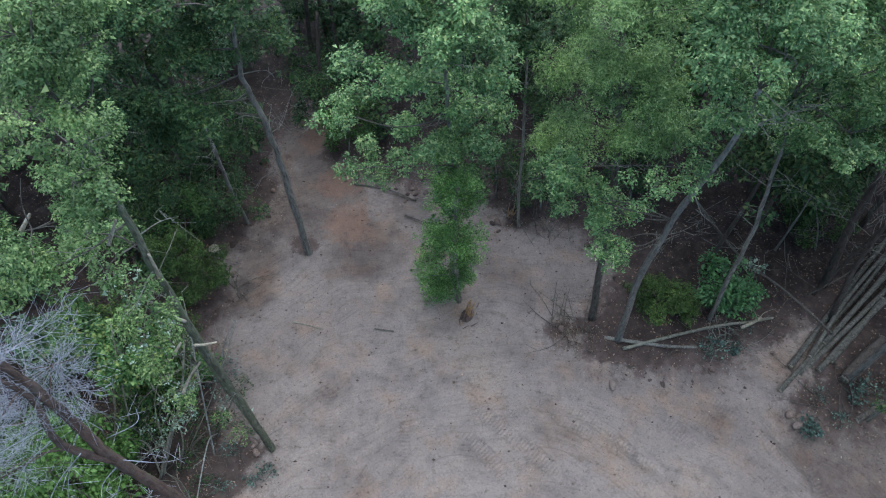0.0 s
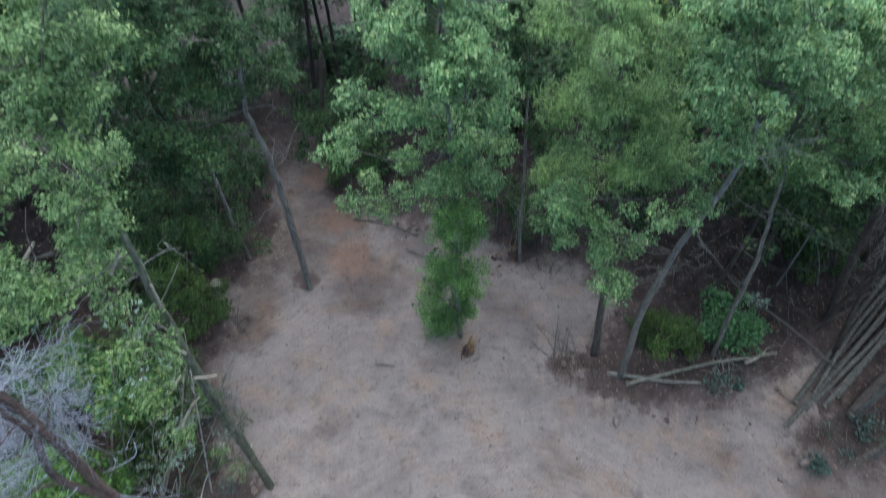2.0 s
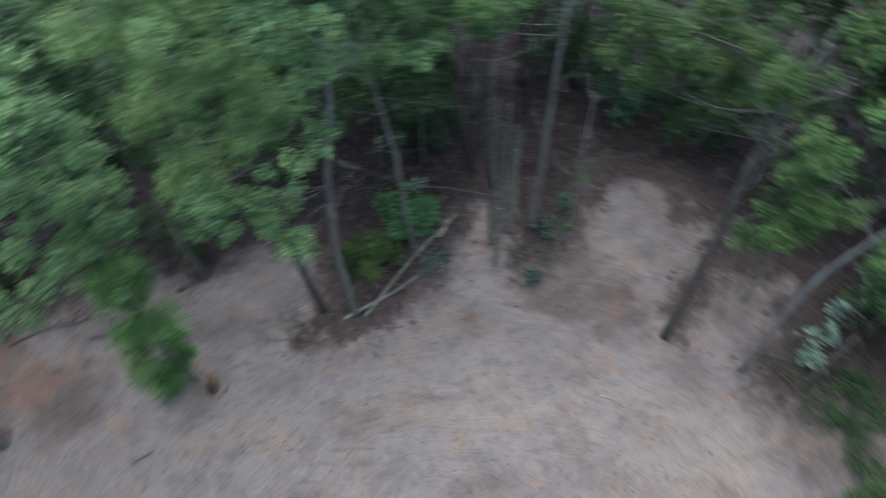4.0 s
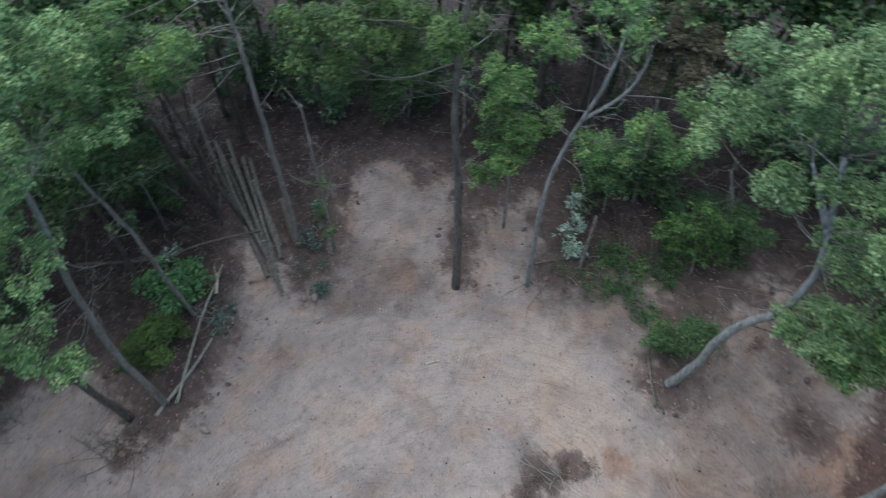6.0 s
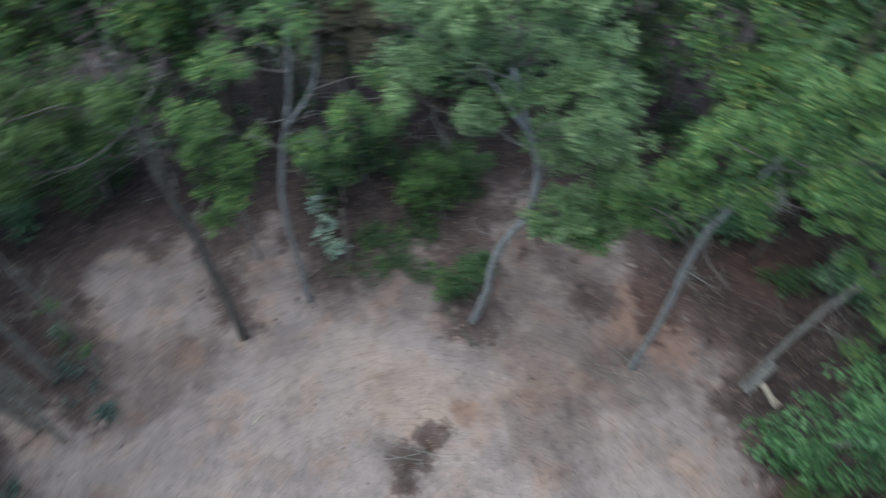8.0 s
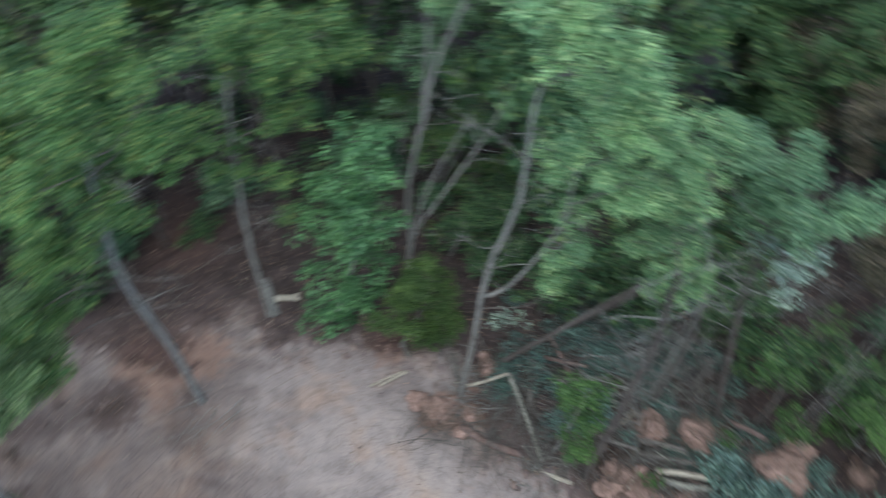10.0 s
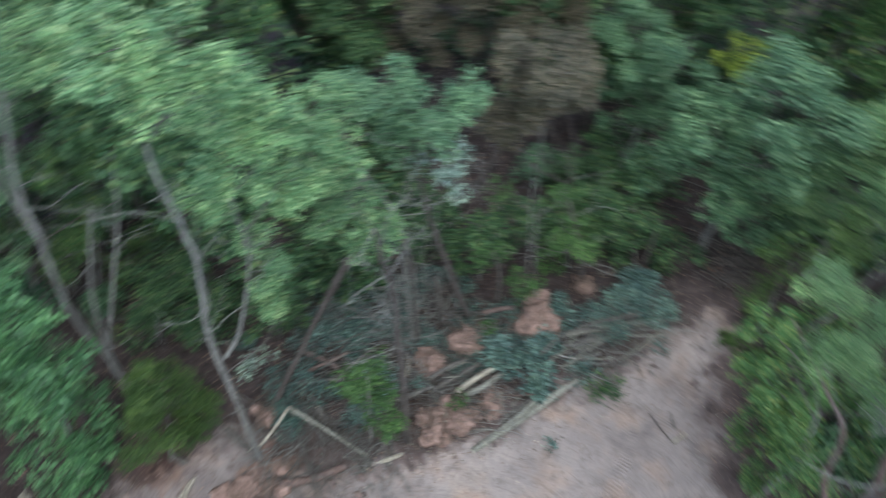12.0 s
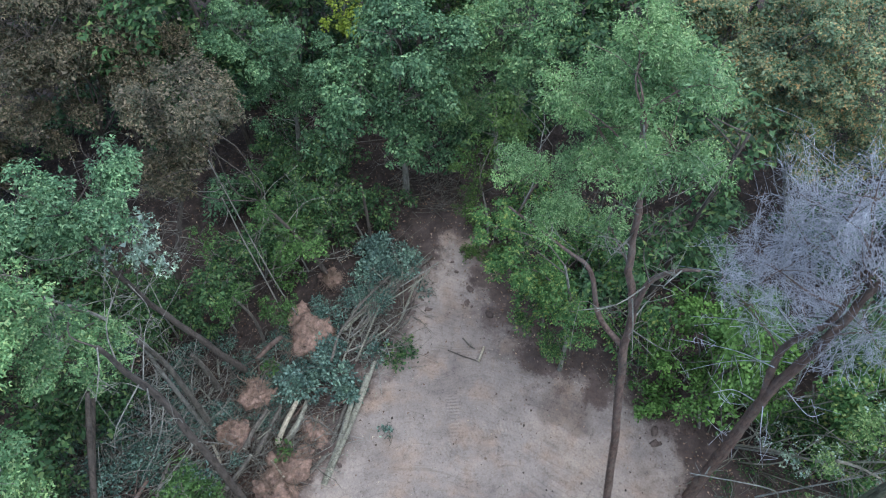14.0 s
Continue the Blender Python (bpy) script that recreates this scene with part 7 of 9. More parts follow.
def log(kind, points, r, taper, bark, cut, label):
    rng = fresh()
    base = np.array([points[0][0], points[0][1], 0.0])
    line = np.asarray(points, float) - base
    if len(line) == 2:
        line = np.array([line[0], (line[0] + line[1]) / 2 + rng.normal(size=3) * 0.02 * np.linalg.norm(line[1] - line[0]) * np.array([1, 1, 0.4]), line[1]])
    t = Tubes()
    t.add(line, r, r * taper, 9 if r > 0.04 else 6, 6, rng, 0.12)
    top = new(kind)
    top.location = base
    tagged(top, label, {"pole": "log", "stick": "stick", "fallen_branch": "branch", "leaning_trunk": "tree trunk", "broken_limb": "branch"}.get(kind, "log"))
    body = child("body", t.mesh("body", BARK[bark]), top)
    if cut:
        for at, to in ((0, 1), (-1, -2)):
            d = line[at] - line[to]
            d /= np.linalg.norm(d)
            t = Tubes()
            rr = r if at == 0 else r * taper
            t.add([line[at] - d * 0.02, line[at] + d * 0.012], rr * 0.97, rr * 0.9, 9, 1)
            child("cut_end", t.mesh("cut_end", BARK["wood_fresh"]), body, "pale sawn end")
    elif kind in ("fallen_branch", "leaning_trunk"):
        for _ in range(4):
            k = rng.uniform(0.35, 0.95) * (len(line) - 1)
            i = min(int(k), len(line) - 2)
            q = line[i] + (line[i + 1] - line[i]) * (k - i)
            d = line[-1] - line[0]
            d /= np.linalg.norm(d)
            w = d * 0.5 + rng.normal(size=3) * 0.5 + np.array([0, 0, 0.25])
            t = Tubes()
            ln = rng.uniform(0.3, 0.9)
            e = q + w * ln
            e[2] = max(e[2], 0.03)
            t.add([q, (q + e) / 2 + rng.normal(size=3) * 0.05, e], max(0.008, r * 0.3), 0.004, 4, 3)
            child("side_twig", t.mesh("side_twig", BARK[bark]), body)
    return top


def root_ball(place, r, stretch, label):
    rng = fresh()
    bm = bmesh.new()
    a = rng.random() * 3.14
    turn = Matrix.Rotation(a, 3, "Z")
    for i in range(6):
        lump = bmesh.ops.create_icosphere(bm, subdivisions=4 if i < 2 else 3, radius=1.0)["verts"]
        off = Vector(rng.random(3) * 50)
        size = (0.72, 0.6, 0.5, 0.42, 0.34, 0.3)[i]
        shift = Vector((rng.normal() * 0.55 * stretch, rng.normal() * 0.45, -0.3 * (1 - size) - 0.1 * rng.random())) * (0.3 if i == 0 else 1.0)
        for v in lump:
            k = 1 + 0.42 * noise.noise(v.co * 1.4 + off) + 0.28 * noise.noise(v.co * 3.4 + off) + 0.16 * noise.noise(v.co * 8 + off) + 0.1 * noise.noise(v.co * 18 + off)
            v.co = turn @ (Vector((v.co.x * stretch, v.co.y, v.co.z * 0.7)) * (size * k) + shift) * r
    me = bpy.data.meshes.new("soil")
    bm.to_mesh(me)
    bm.free()
    me.materials.append(CLAY)
    me.polygons.foreach_set("use_smooth", np.ones(len(me.polygons), bool))
    top = new("root_ball")
    top.location = place
    tagged(top, label, "root ball")
    child("soil", me, top)
    t = Tubes()
    for _ in range(260):
        w = rng.normal(size=3) * np.array([stretch, 1, 0.8])
        w /= np.linalg.norm(w)
        s = w * r * 0.62
        e = w * r * rng.uniform(0.85, 1.45) + rng.normal(size=3) * 0.26 * r + np.array([0, 0, -0.1 * r])
        bend = (s + e) / 2 + rng.normal(size=3) * 0.2 * r
        rad = rng.uniform(0.003, 0.009) if rng.random() < 0.85 else rng.uniform(0.012, 0.022)
        pts = np.array([s, bend, e])
        pts[:, :2] = pts[:, :2] @ np.array([[math.cos(a), math.sin(a)], [-math.sin(a), math.cos(a)]])
        t.add(pts, rad, 0.002, 3, 3, cap=False)
    tagged(child("root_mat", t.mesh("root_mat", BARK["root"]), top, "torn thin roots"), kind="stuff")
    return top


def brush_pile(place, r, leaf, dens, size, flat, label):
    rng = fresh()
    top = new("brush_pile")
    top.location = (place[0], place[1], 0)
    tagged(top, label, "brush pile")
    z = max(place[2], 0.1)
    balls = []
    for _ in range(5):
        a, d = rng.random() * 6.283, r * 0.7 * rng.random() ** 0.5
        balls.append((d * math.cos(a), d * math.sin(a), z + rng.uniform(-0.3, 0.3) * r * flat, r * rng.uniform(0.4, 0.6)))
    p, n, h, grown, tone = spread(rng, balls, size, dens * 0.8)
    p[:, 2] = np.maximum(0.05, z + (p[:, 2] - z) * min(1.0, flat * 1.2))
    tagged(child("foliage", leaf_mesh("foliage", rng, p, n + rng.normal(size=n.shape) * 0.3, h, size, 0.6, LEAF[leaf], grown, tone), top), kind="stuff")
    t = Tubes()
    lean = rng.normal(size=2)
    lean /= np.linalg.norm(lean)
    for _ in range(int(8 + 10 * r)):
        a = rng.normal(size=3) * r * 0.5
        w = np.array([lean[0], lean[1], 0.15]) + rng.normal(size=3) * 0.35
        s = a * np.array([1, 1, 0.3]) + np.array([0, 0, z])
        e = s + w * r * rng.uniform(0.5, 1.2)
        s[2], e[2] = max(s[2], 0.04), max(e[2], 0.05)
        t.add([s, (s + e) / 2 + rng.normal(size=3) * 0.05, e], 0.012, 0.004, 4, 3, cap=False)
    tagged(child("brushwood", t.mesh("brushwood", BARK["bark_pole"]), top), kind="stuff")
    return top


def twig_tangle(place, r, n, height, label):
    rng = fresh()
    top = new("twig_heap")
    top.location = (place[0], place[1], 0)
    tagged(top, label, "twigs", kind="stuff")
    t = Tubes()
    turn = rng.random() * 3.14
    for _ in range(n):
        a, d = rng.random() * 6.283, r * rng.random() ** 0.5
        w = turn + rng.normal() * 0.7
        ln = rng.uniform(0.4, 1.8)
        s = np.array([d * math.cos(a), d * math.sin(a), rng.random() * height * 0.6 + 0.03])
        e = s + ln * np.array([math.cos(w), math.sin(w), rng.uniform(-0.2, 0.5) * height])
        e[2] = max(e[2], 0.03)
        rad = rng.uniform(0.007, 0.022)
        m = (s + e) / 2 + rng.normal(size=3) * 0.08 * ln
        m[2] = max(m[2], 0.03)
        t.add([s, m, e], rad, rad * 0.35, 4, 3, cap=False)
        for _ in range(2):
            q = m + (e - m) * rng.random()
            v = q + rng.normal(size=3) * 0.25
            v[2] = max(v[2], 0.03)
            t.add([q, v], rad * 0.5, 0.003, 3, 1, cap=False)
    tagged(child("brushwood", t.mesh("brushwood", BARK[("bark_pole", "bark_pole", "bark_grey")[seeds[0] % 3]]), top), kind="stuff")


def stump(place, r, h, label):
    rng = fresh()
    top = new("stump")
    top.location = place
    tagged(top, label, "stump")
    t = Tubes()
    t.add([(0, 0, -0.1), (0, 0, h * 0.5), (0, 0, h)], r, r * 0.9, 14, 4, rng, 0.1, flare=0.4)
    body = child("body", t.mesh("body", BARK["bark_grey"]), top)
    t = Tubes()
    t.add([(0, 0, h - 0.01), (0, 0, h + 0.008)], r * 0.88, r * 0.86, 14, 1)
    child("cut_face", t.mesh("cut_face", BARK["wood_fresh"]), body, "pale sawn face")


def splinter(place, r, h, label):
    rng = fresh()
    top = new("broken_stub")
    top.location = place
    tagged(top, label, "stump")
    t = Tubes()
    t.add([(0, 0, -0.1), (0.02, 0, h * 0.15), (0.03, 0.02, h * 0.32)], r * 0.8, r * 0.62, 10, 3, rng, 0.4, flare=0.5)
    body = child("body", t.mesh("body", BARK["bark_red"]), top)
    for i in range(9):
        a, d = rng.random() * 6.283, r * 0.55 * rng.random()
        s = np.array([d * math.cos(a), d * math.sin(a), h * 0.2])
        tall = h * (rng.uniform(0.75, 1.15) if i < 3 else rng.uniform(0.25, 0.6))
        e = s * np.array([1.2, 1.2, 1]) + np.array([rng.normal() * 0.08 + 0.1 * tall, rng.normal() * 0.08, tall])
        t = Tubes()
        t.add([s, (s + e) / 2 + rng.normal(size=3) * 0.03, e], r * rng.uniform(0.16, 0.3), 0.008, 5, 3, rng, 0.4)
        child("splinter", t.mesh("splinter", BARK["wood_orange"]), body, "sharp raw wood splinter")
    for _ in range(14):
        a = rng.random() * 6.283
        s = np.array([math.cos(a), math.sin(a), 0.0]) * r * rng.uniform(0.9, 2.6) + np.array([0, 0, 0.03])
        t = Tubes()
        t.add([s, s + np.append(rng.normal(size=2) * 0.12, 0.01)], 0.015, 0.008, 4, 1, rng, 0.3)
        child("chip", t.mesh("chip", BARK["wood_orange" if rng.random() < 0.5 else "bark_red"]), top, "torn wood chip")


log("pole", [(10.07, 8.32, 0.12), (15.62, 13.28, 0.5)], 0.080, 0.8, 'pole_grey', True, "long straight felled pole lying in a stack")
log("pole", [(10.76, 8.82, 0.12), (14.95, 12.27, 0.5)], 0.089, 0.8, 'pole_grey', True, "long straight felled pole lying in a stack")
log("pole", [(10.61, 9.12, 0.12), (16.87, 15.57, 0.5)], 0.089, 0.8, 'pole_grey', True, "long straight felled pole lying in a stack")
log("pole", [(11.43, 8.99, 0.14), (14.8, 11.84, 0.6)], 0.089, 0.8, 'pole_grey', True, "long straight felled pole lying in a stack")
log("pole", [(11.21, 9.39, 0.3), (15.24, 13.56, 0.7)], 0.071, 0.8, 'pole_grey', True, "long straight felled pole lying in a stack")
log("pole", [(11.78, 9.84, 0.3), (14.52, 12.42, 0.8)], 0.083, 0.8, 'pole_grey', True, "long straight felled pole lying in a stack")
log("pole", [(12.17, 10.47, 0.1), (15.16, 13.44, 0.5)], 0.075, 0.8, 'pole_grey', True, "long straight felled pole lying in a stack")
log("pole", [(11.88, 9.3, 0.15), (12.88, 10.21, 0.3), (14.02, 11.34, 0.5)], 0.103, 0.8, 'pole_grey', True, "long straight felled pole lying in a stack")
log("log", [(12.13, 8.7, 0.15), (13.53, 9.92, 0.5)], 0.161, 0.8, 'bark_dark', True, "dark log lying beside the pole stack")
log("log", [(12.08, 7.4, 0.15), (12.94, 7.93, 0.3)], 0.099, 0.8, 'bark_pole', True, "short log lying in dark brush")
log("fallen_branch", [(8.87, 15.47, 0.3), (9.75, 13.03, 0.5), (11.03, 11.51, 0.5), (12.04, 10.05, 0.5)], 0.047, 0.8, 'bark_pole', False, "long thin grey branch lying over the litter")
log("log", [(5.55, 9.68, 0.1), (6.51, 9.91, 0.2), (7.51, 10.18, 0.22), (8.75, 10.46, 0.25), (9.61, 10.56, 0.3), (10.39, 10.69, 0.35)], 0.059, 0.6, 'pole_pale', True, "long crooked pale log lying at the dirt edge")
log("log", [(5.02, 10.07, 0.08), (6.04, 9.87, 0.15), (6.99, 9.76, 0.12), (7.85, 9.75, 0.1)], 0.063, 0.8, 'bark_grey', True, "grey log lying at the foot of a tree")
log("fallen_branch", [(9.34, 10.38, 0.25), (9.64, 10.47, 0.4), (9.94, 10.62, 0.5)], 0.059, 0.8, 'wood_fresh', False, "pale split branch stub on the log")
log("fallen_branch", [(11.67, 11.53, 0.3), (13.07, 12.22, 0.5), (13.99, 12.9, 0.6)], 0.027, 0.8, 'bark_pole', False, "thin bare branch lying in brush")
log("fallen_branch", [(-3.45, 16.27, 0.08), (-2.17, 15.92, 0.2), (-1.14, 15.5, 0.08)], 0.034, 0.8, 'bark_pole', False, "grey branch lying across the dirt bank")
log("fallen_branch", [(-1.52, 14.86, 0.08), (-0.66, 14.42, 0.08)], 0.022, 0.8, 'bark_pole', False, "short broken branch on the dirt")
log("stick", [(-4.97, 10.55, 0.03), (-4.5, 10.45, 0.03), (-3.99, 10.3, 0.03)], 0.022, 0.8, 'pole_pale', False, "short pale stick half buried in dirt")
log("stick", [(-2.31, 10.33, 0.05), (-1.68, 10.24, 0.05)], 0.027, 0.8, 'bark_pole', False, "thin stick on the dirt")
log("fallen_branch", [(0.49, 15.96, 0.6), (2.12, 16.25, 0.6)], 0.051, 0.8, 'bark_pole', False, "thin bare branch lying in brush")
log("stick", [(13.96, 0.58, 0.1), (14.51, -0.55, 0.2), (15.21, -2.51, 0.3)], 0.032, 0.8, 'bark_pole', False, "thin pale fallen stick in brush")
log("stick", [(14.21, -0.95, 0.1), (15.49, -1.05, 1.6)], 0.07, 0.8, 'bark_pole', False, "broken pale stick standing in brush")
log("stick", [(11.66, -3.71, 0.2), (9.98, -4.22, 0.1)], 0.047, 0.8, 'bark_pole', False, "pale broken branch by the crooked tree")
log("stick", [(10.73, -3.96, 0.08), (9.85, -4.49, 0.08)], 0.047, 0.8, 'bark_pole', False, "pale broken branch by the crooked tree")
log("stick", [(9.17, 2.92, 0.05), (9.45, 2.52, 0.05)], 0.033, 0.8, 'wood_fresh', False, "short pale stick on the dirt")
log("log", [(6.53, -12.46, 0.08), (5.66, -12.78, 0.08)], 0.069, 0.8, 'wood_fresh', True, "short pale log on the litter")
log("stick", [(3, -9.54, 0.05), (2, -10.09, 0.05)], 0.045, 0.8, 'wood_fresh', False, "thin pale stick on the dirt")
log("log", [(-1.23, -9.81, 0.7), (-1.69, -8.73, 0.4), (-2.17, -7.42, 0.1)], 0.062, 0.8, 'pole_pale', True, "cut log lying in the cleared brush")
log("log", [(-1.91, -10.42, 0.5), (-2.96, -9.66, 0.4)], 0.088, 0.8, 'bark_pole', True, "cut log lying in the cleared brush")
log("log", [(0.18, -8.34, 0.11), (-0.57, -7.9, 0.11), (-1.56, -7.49, 0.3)], 0.137, 0.8, 'bark_red', False, "rough reddish-brown log tangled in the brush")
log("log", [(0.49, -10.62, 0.3), (0.29, -9.72, 0.15)], 0.088, 0.8, 'bark_pole', True, "cut log lying in the cleared brush")
log("stick", [(1.87, -10.08, 0.08), (2.73, -9.54, 0.08)], 0.053, 0.8, 'wood_fresh', False, "short pale broken stick on the ground")
log("pole", [(-4.58, -5.55, 0.08), (-5.89, -5.43, 0.2), (-7.24, -5.38, 0.4)], 0.093, 0.8, 'pole_pale', True, "long slim pole with cut end lying on the dirt")
log("pole", [(-4.79, -5.5, 0.08), (-6.31, -5.29, 0.2), (-7.88, -5.12, 0.5)], 0.085, 0.8, 'pole_pale', True, "long slim pole with cut end lying on the dirt")
log("pole", [(-5, -5.46, 0.2), (-6.66, -5.2, 0.3), (-8.3, -5.03, 0.5)], 0.076, 0.8, 'pole_pale', True, "long slim pole with cut end lying on the dirt")
log("log", [(-5.31, -7.11, 0.4), (-6.58, -6.91, 0.6)], 0.086, 0.8, 'wood_fresh', True, "cut log lying in the cleared brush")
log("log", [(-5.52, -6.9, 0.3), (-6.81, -6.64, 0.5)], 0.086, 0.8, 'pole_pale', True, "cut log lying in the cleared brush")
log("log", [(-4.78, -7.66, 0.3), (-6.36, -7.35, 0.5)], 0.086, 0.8, 'bark_pole', True, "cut log lying in the cleared brush")
log("log", [(-3.9, -6.61, 0.2), (-5.43, -5.64, 0.2)], 0.068, 0.8, 'bark_pole', True, "cut log lying in the cleared brush")
log("stick", [(0.12, -9.57, 0.2), (-1.18, -9.72, 0.9)], 0.052, 0.8, 'wood_fresh', False, "short pale broken stick on the ground")
log("log", [(-3.84, -8.08, 0.4), (-4.84, -7.69, 0.5)], 0.069, 0.8, 'bark_pole', True, "cut log lying in the cleared brush")
log("log", [(-4.05, -7.81, 0.2), (-2.69, -7.6, 0.2)], 0.069, 0.8, 'bark_red', False, "rough reddish-brown log tangled in the brush")
log("log", [(-2.15, -7.09, 0.08), (-2.99, -6.75, 0.15)], 0.085, 0.8, 'wood_fresh', True, "cut log lying in the cleared brush")
log("log", [(-4.99, -7.94, 0.5), (-6.17, -7.67, 0.6)], 0.069, 0.8, 'bark_pole', True, "cut log lying in the cleared brush")
log("log", [(-1.67, -7.83, 0.1), (-2.54, -6.8, 0.08)], 0.068, 0.8, 'bark_pole', True, "cut log lying in the cleared brush")
log("log", [(-1.92, -9.42, 0.4), (-1.84, -8.97, 0.1)], 0.069, 0.8, 'bark_pole', True, "cut log lying in the cleared brush")
log("pole", [(-5.47, -5.68, 0.1), (-7.45, -5.49, 0.4)], 0.06, 0.8, 'bark_pole', True, "long slim pole with cut end lying on the dirt")
log("log", [(6.6, -12.54, 0.1), (5.58, -12.46, 0.3)], 0.115, 0.8, 'wood_fresh', True, "cut log lying in the cleared brush")
log("log", [(6.86, -13.14, 0.3), (6.56, -12.5, 0.2), (6.28, -11.91, 0.12)], 0.155, 0.8, 'bark_grey', False, "cut log lying in the cleared brush")
log("log", [(-7.68, -8.56, 0.5), (-8.38, -7.94, 0.9)], 0.09, 0.8, 'bark_red', False, "rough reddish-brown log tangled in the brush")
log("fallen_branch", [(-9.27, -6.36, 0.5), (-10.78, -5.37, 0.4), (-12.59, -4.16, 0.3)], 0.054, 0.8, 'bark_pole', False, "long thin bare branch in the brush heap")
log("fallen_branch", [(-9.02, -6.34, 0.5), (-10.09, -5.98, 0.6), (-11.38, -5.29, 0.6)], 0.054, 0.8, 'bark_pole', False, "long thin bare branch in the brush heap")
log("fallen_branch", [(-9.15, -5.95, 0.4), (-10.6, -5.2, 0.4), (-12.12, -4.45, 0.3)], 0.045, 0.8, 'bark_pole', False, "long thin bare branch in the brush heap")
log("fallen_branch", [(-9.13, -4.86, 0.1), (-9.84, -4.63, 0.2), (-10.82, -4.38, 0.2)], 0.045, 0.8, 'bark_dark', False, "long thin bare branch in the brush heap")
log("fallen_branch", [(-7.9, -6.22, 0.9), (-9.08, -6.23, 0.8), (-10.43, -5.56, 0.5)], 0.043, 0.8, 'bark_pole', False, "long thin bare branch in the brush heap")
log("fallen_branch", [(-9.29, -5.56, 0.3), (-10.32, -5.41, 0.4), (-11.52, -4.84, 0.3)], 0.054, 0.8, 'bark_pole', False, "long thin bare branch in the brush heap")
log("stick", [(-9.17, -1.96, 0.05), (-9.69, -1.87, 0.1)], 0.045, 0.8, 'wood_fresh', False, "short pale broken stick on the ground")
log("stick", [(-9.57, -2.17, 0.05), (-9.87, -2.59, 0.05)], 0.027, 0.8, 'bark_pole', False, "short pale broken stick on the ground")
log("stick", [(-9.36, -2.96, 0.05), (-9.19, -2.04, 0.05)], 0.023, 0.8, 'bark_dark', False, "short pale broken stick on the ground")
log("log", [(-2.57, -11.3, 0.5), (-3.06, -9.94, 0.6)], 0.072, 0.8, 'bark_red', False, "rough reddish-brown log tangled in the brush")
log("fallen_branch", [(-2.94, -9.79, 0.4), (-4.13, -9.67, 0.9)], 0.053, 0.8, 'bark_pole', False, "long thin bare branch in the brush heap")
log("fallen_branch", [(-2.4, -10.54, 0.4), (-3.62, -10.18, 0.6)], 0.071, 0.8, 'bark_red', False, "rough reddish-brown log tangled in the brush")
log("fallen_branch", [(-3.31, -7.63, 0.2), (-2.52, -6.73, 0.05)], 0.051, 0.8, 'bark_pole', False, "long thin bare branch in the brush heap")
log("fallen_branch", [(-2.91, -7.56, 0.3), (-2.49, -6.85, 0.05)], 0.051, 0.8, 'bark_pole', False, "long thin bare branch in the brush heap")
log("log", [(2.08, -11.05, 0.2), (1.81, -10.48, 0.1)], 0.09, 0.8, 'bark_pole', False, "cut log lying in the cleared brush")
log("fallen_branch", [(-8.8, -6.49, 0.5), (-10.09, -5.75, 0.5), (-11.36, -5.14, 0.4), (-12.4, -4.32, 0.3)], 0.054, 0.8, 'pole_pale', False, "long thin bare branch in the brush heap")
log("fallen_branch", [(-9.16, -6.23, 0.5), (-10.67, -5.53, 0.5), (-11.88, -4.59, 0.3)], 0.045, 0.8, 'pole_pale', False, "long thin bare branch in the brush heap")
log("fallen_branch", [(-9.58, -4.72, 0.1), (-10.61, -4.59, 0.2), (-11.74, -4.47, 0.2)], 0.04, 0.8, 'pole_pale', False, "long thin bare branch in the brush heap")
log("fallen_branch", [(-8.2, -5.59, 0.5), (-9.62, -5.44, 0.5), (-11.22, -5.3, 0.4)], 0.035, 0.8, 'pole_pale', False, "long thin bare branch in the brush heap")
log("fallen_branch", [(-8.99, -5.6, 0.37), (-9.32, -5.3, 0.36), (-9.59, -5.2, 0.38)], 0.023, 0.8, 'bark_grey', False, "long thin bare branch in the brush heap")
log("fallen_branch", [(-8.72, -5.48, 0.53), (-9.32, -5.29, 0.46), (-9.96, -5.2, 0.32)], 0.03, 0.8, 'bark_pole', False, "long thin bare branch in the brush heap")
log("fallen_branch", [(-7.66, -6.11, 0.41), (-8.38, -6.1, 0.4), (-9.13, -6.15, 0.39)], 0.024, 0.8, 'bark_pole', False, "long thin bare branch in the brush heap")
log("fallen_branch", [(-9.32, -5.7, 0.31), (-9.84, -5.37, 0.34), (-10.31, -5.11, 0.45)], 0.024, 0.8, 'bark_pole', False, "long thin bare branch in the brush heap")
log("fallen_branch", [(-11.09, -5.18, 0.53), (-11.39, -4.99, 0.51), (-11.78, -4.64, 0.4)], 0.032, 0.8, 'bark_grey', False, "long thin bare branch in the brush heap")
log("fallen_branch", [(-9.91, -5.9, 0.32), (-10.41, -5.55, 0.45), (-11, -5.42, 0.4)], 0.02, 0.8, 'pole_pale', False, "long thin bare branch in the brush heap")
log("fallen_branch", [(-11.43, -5.2, 0.39), (-12.04, -5.16, 0.42), (-12.7, -5.23, 0.38)], 0.019, 0.8, 'bark_pole', False, "long thin bare branch in the brush heap")
log("fallen_branch", [(-10.29, -5.29, 0.54), (-10.73, -5.29, 0.55), (-11.33, -5.27, 0.35)], 0.031, 0.8, 'pole_pale', False, "long thin bare branch in the brush heap")
log("fallen_branch", [(-9.33, -5.73, 0.33), (-9.73, -5.61, 0.33), (-10.17, -5.31, 0.33)], 0.022, 0.8, 'bark_pole', False, "long thin bare branch in the brush heap")
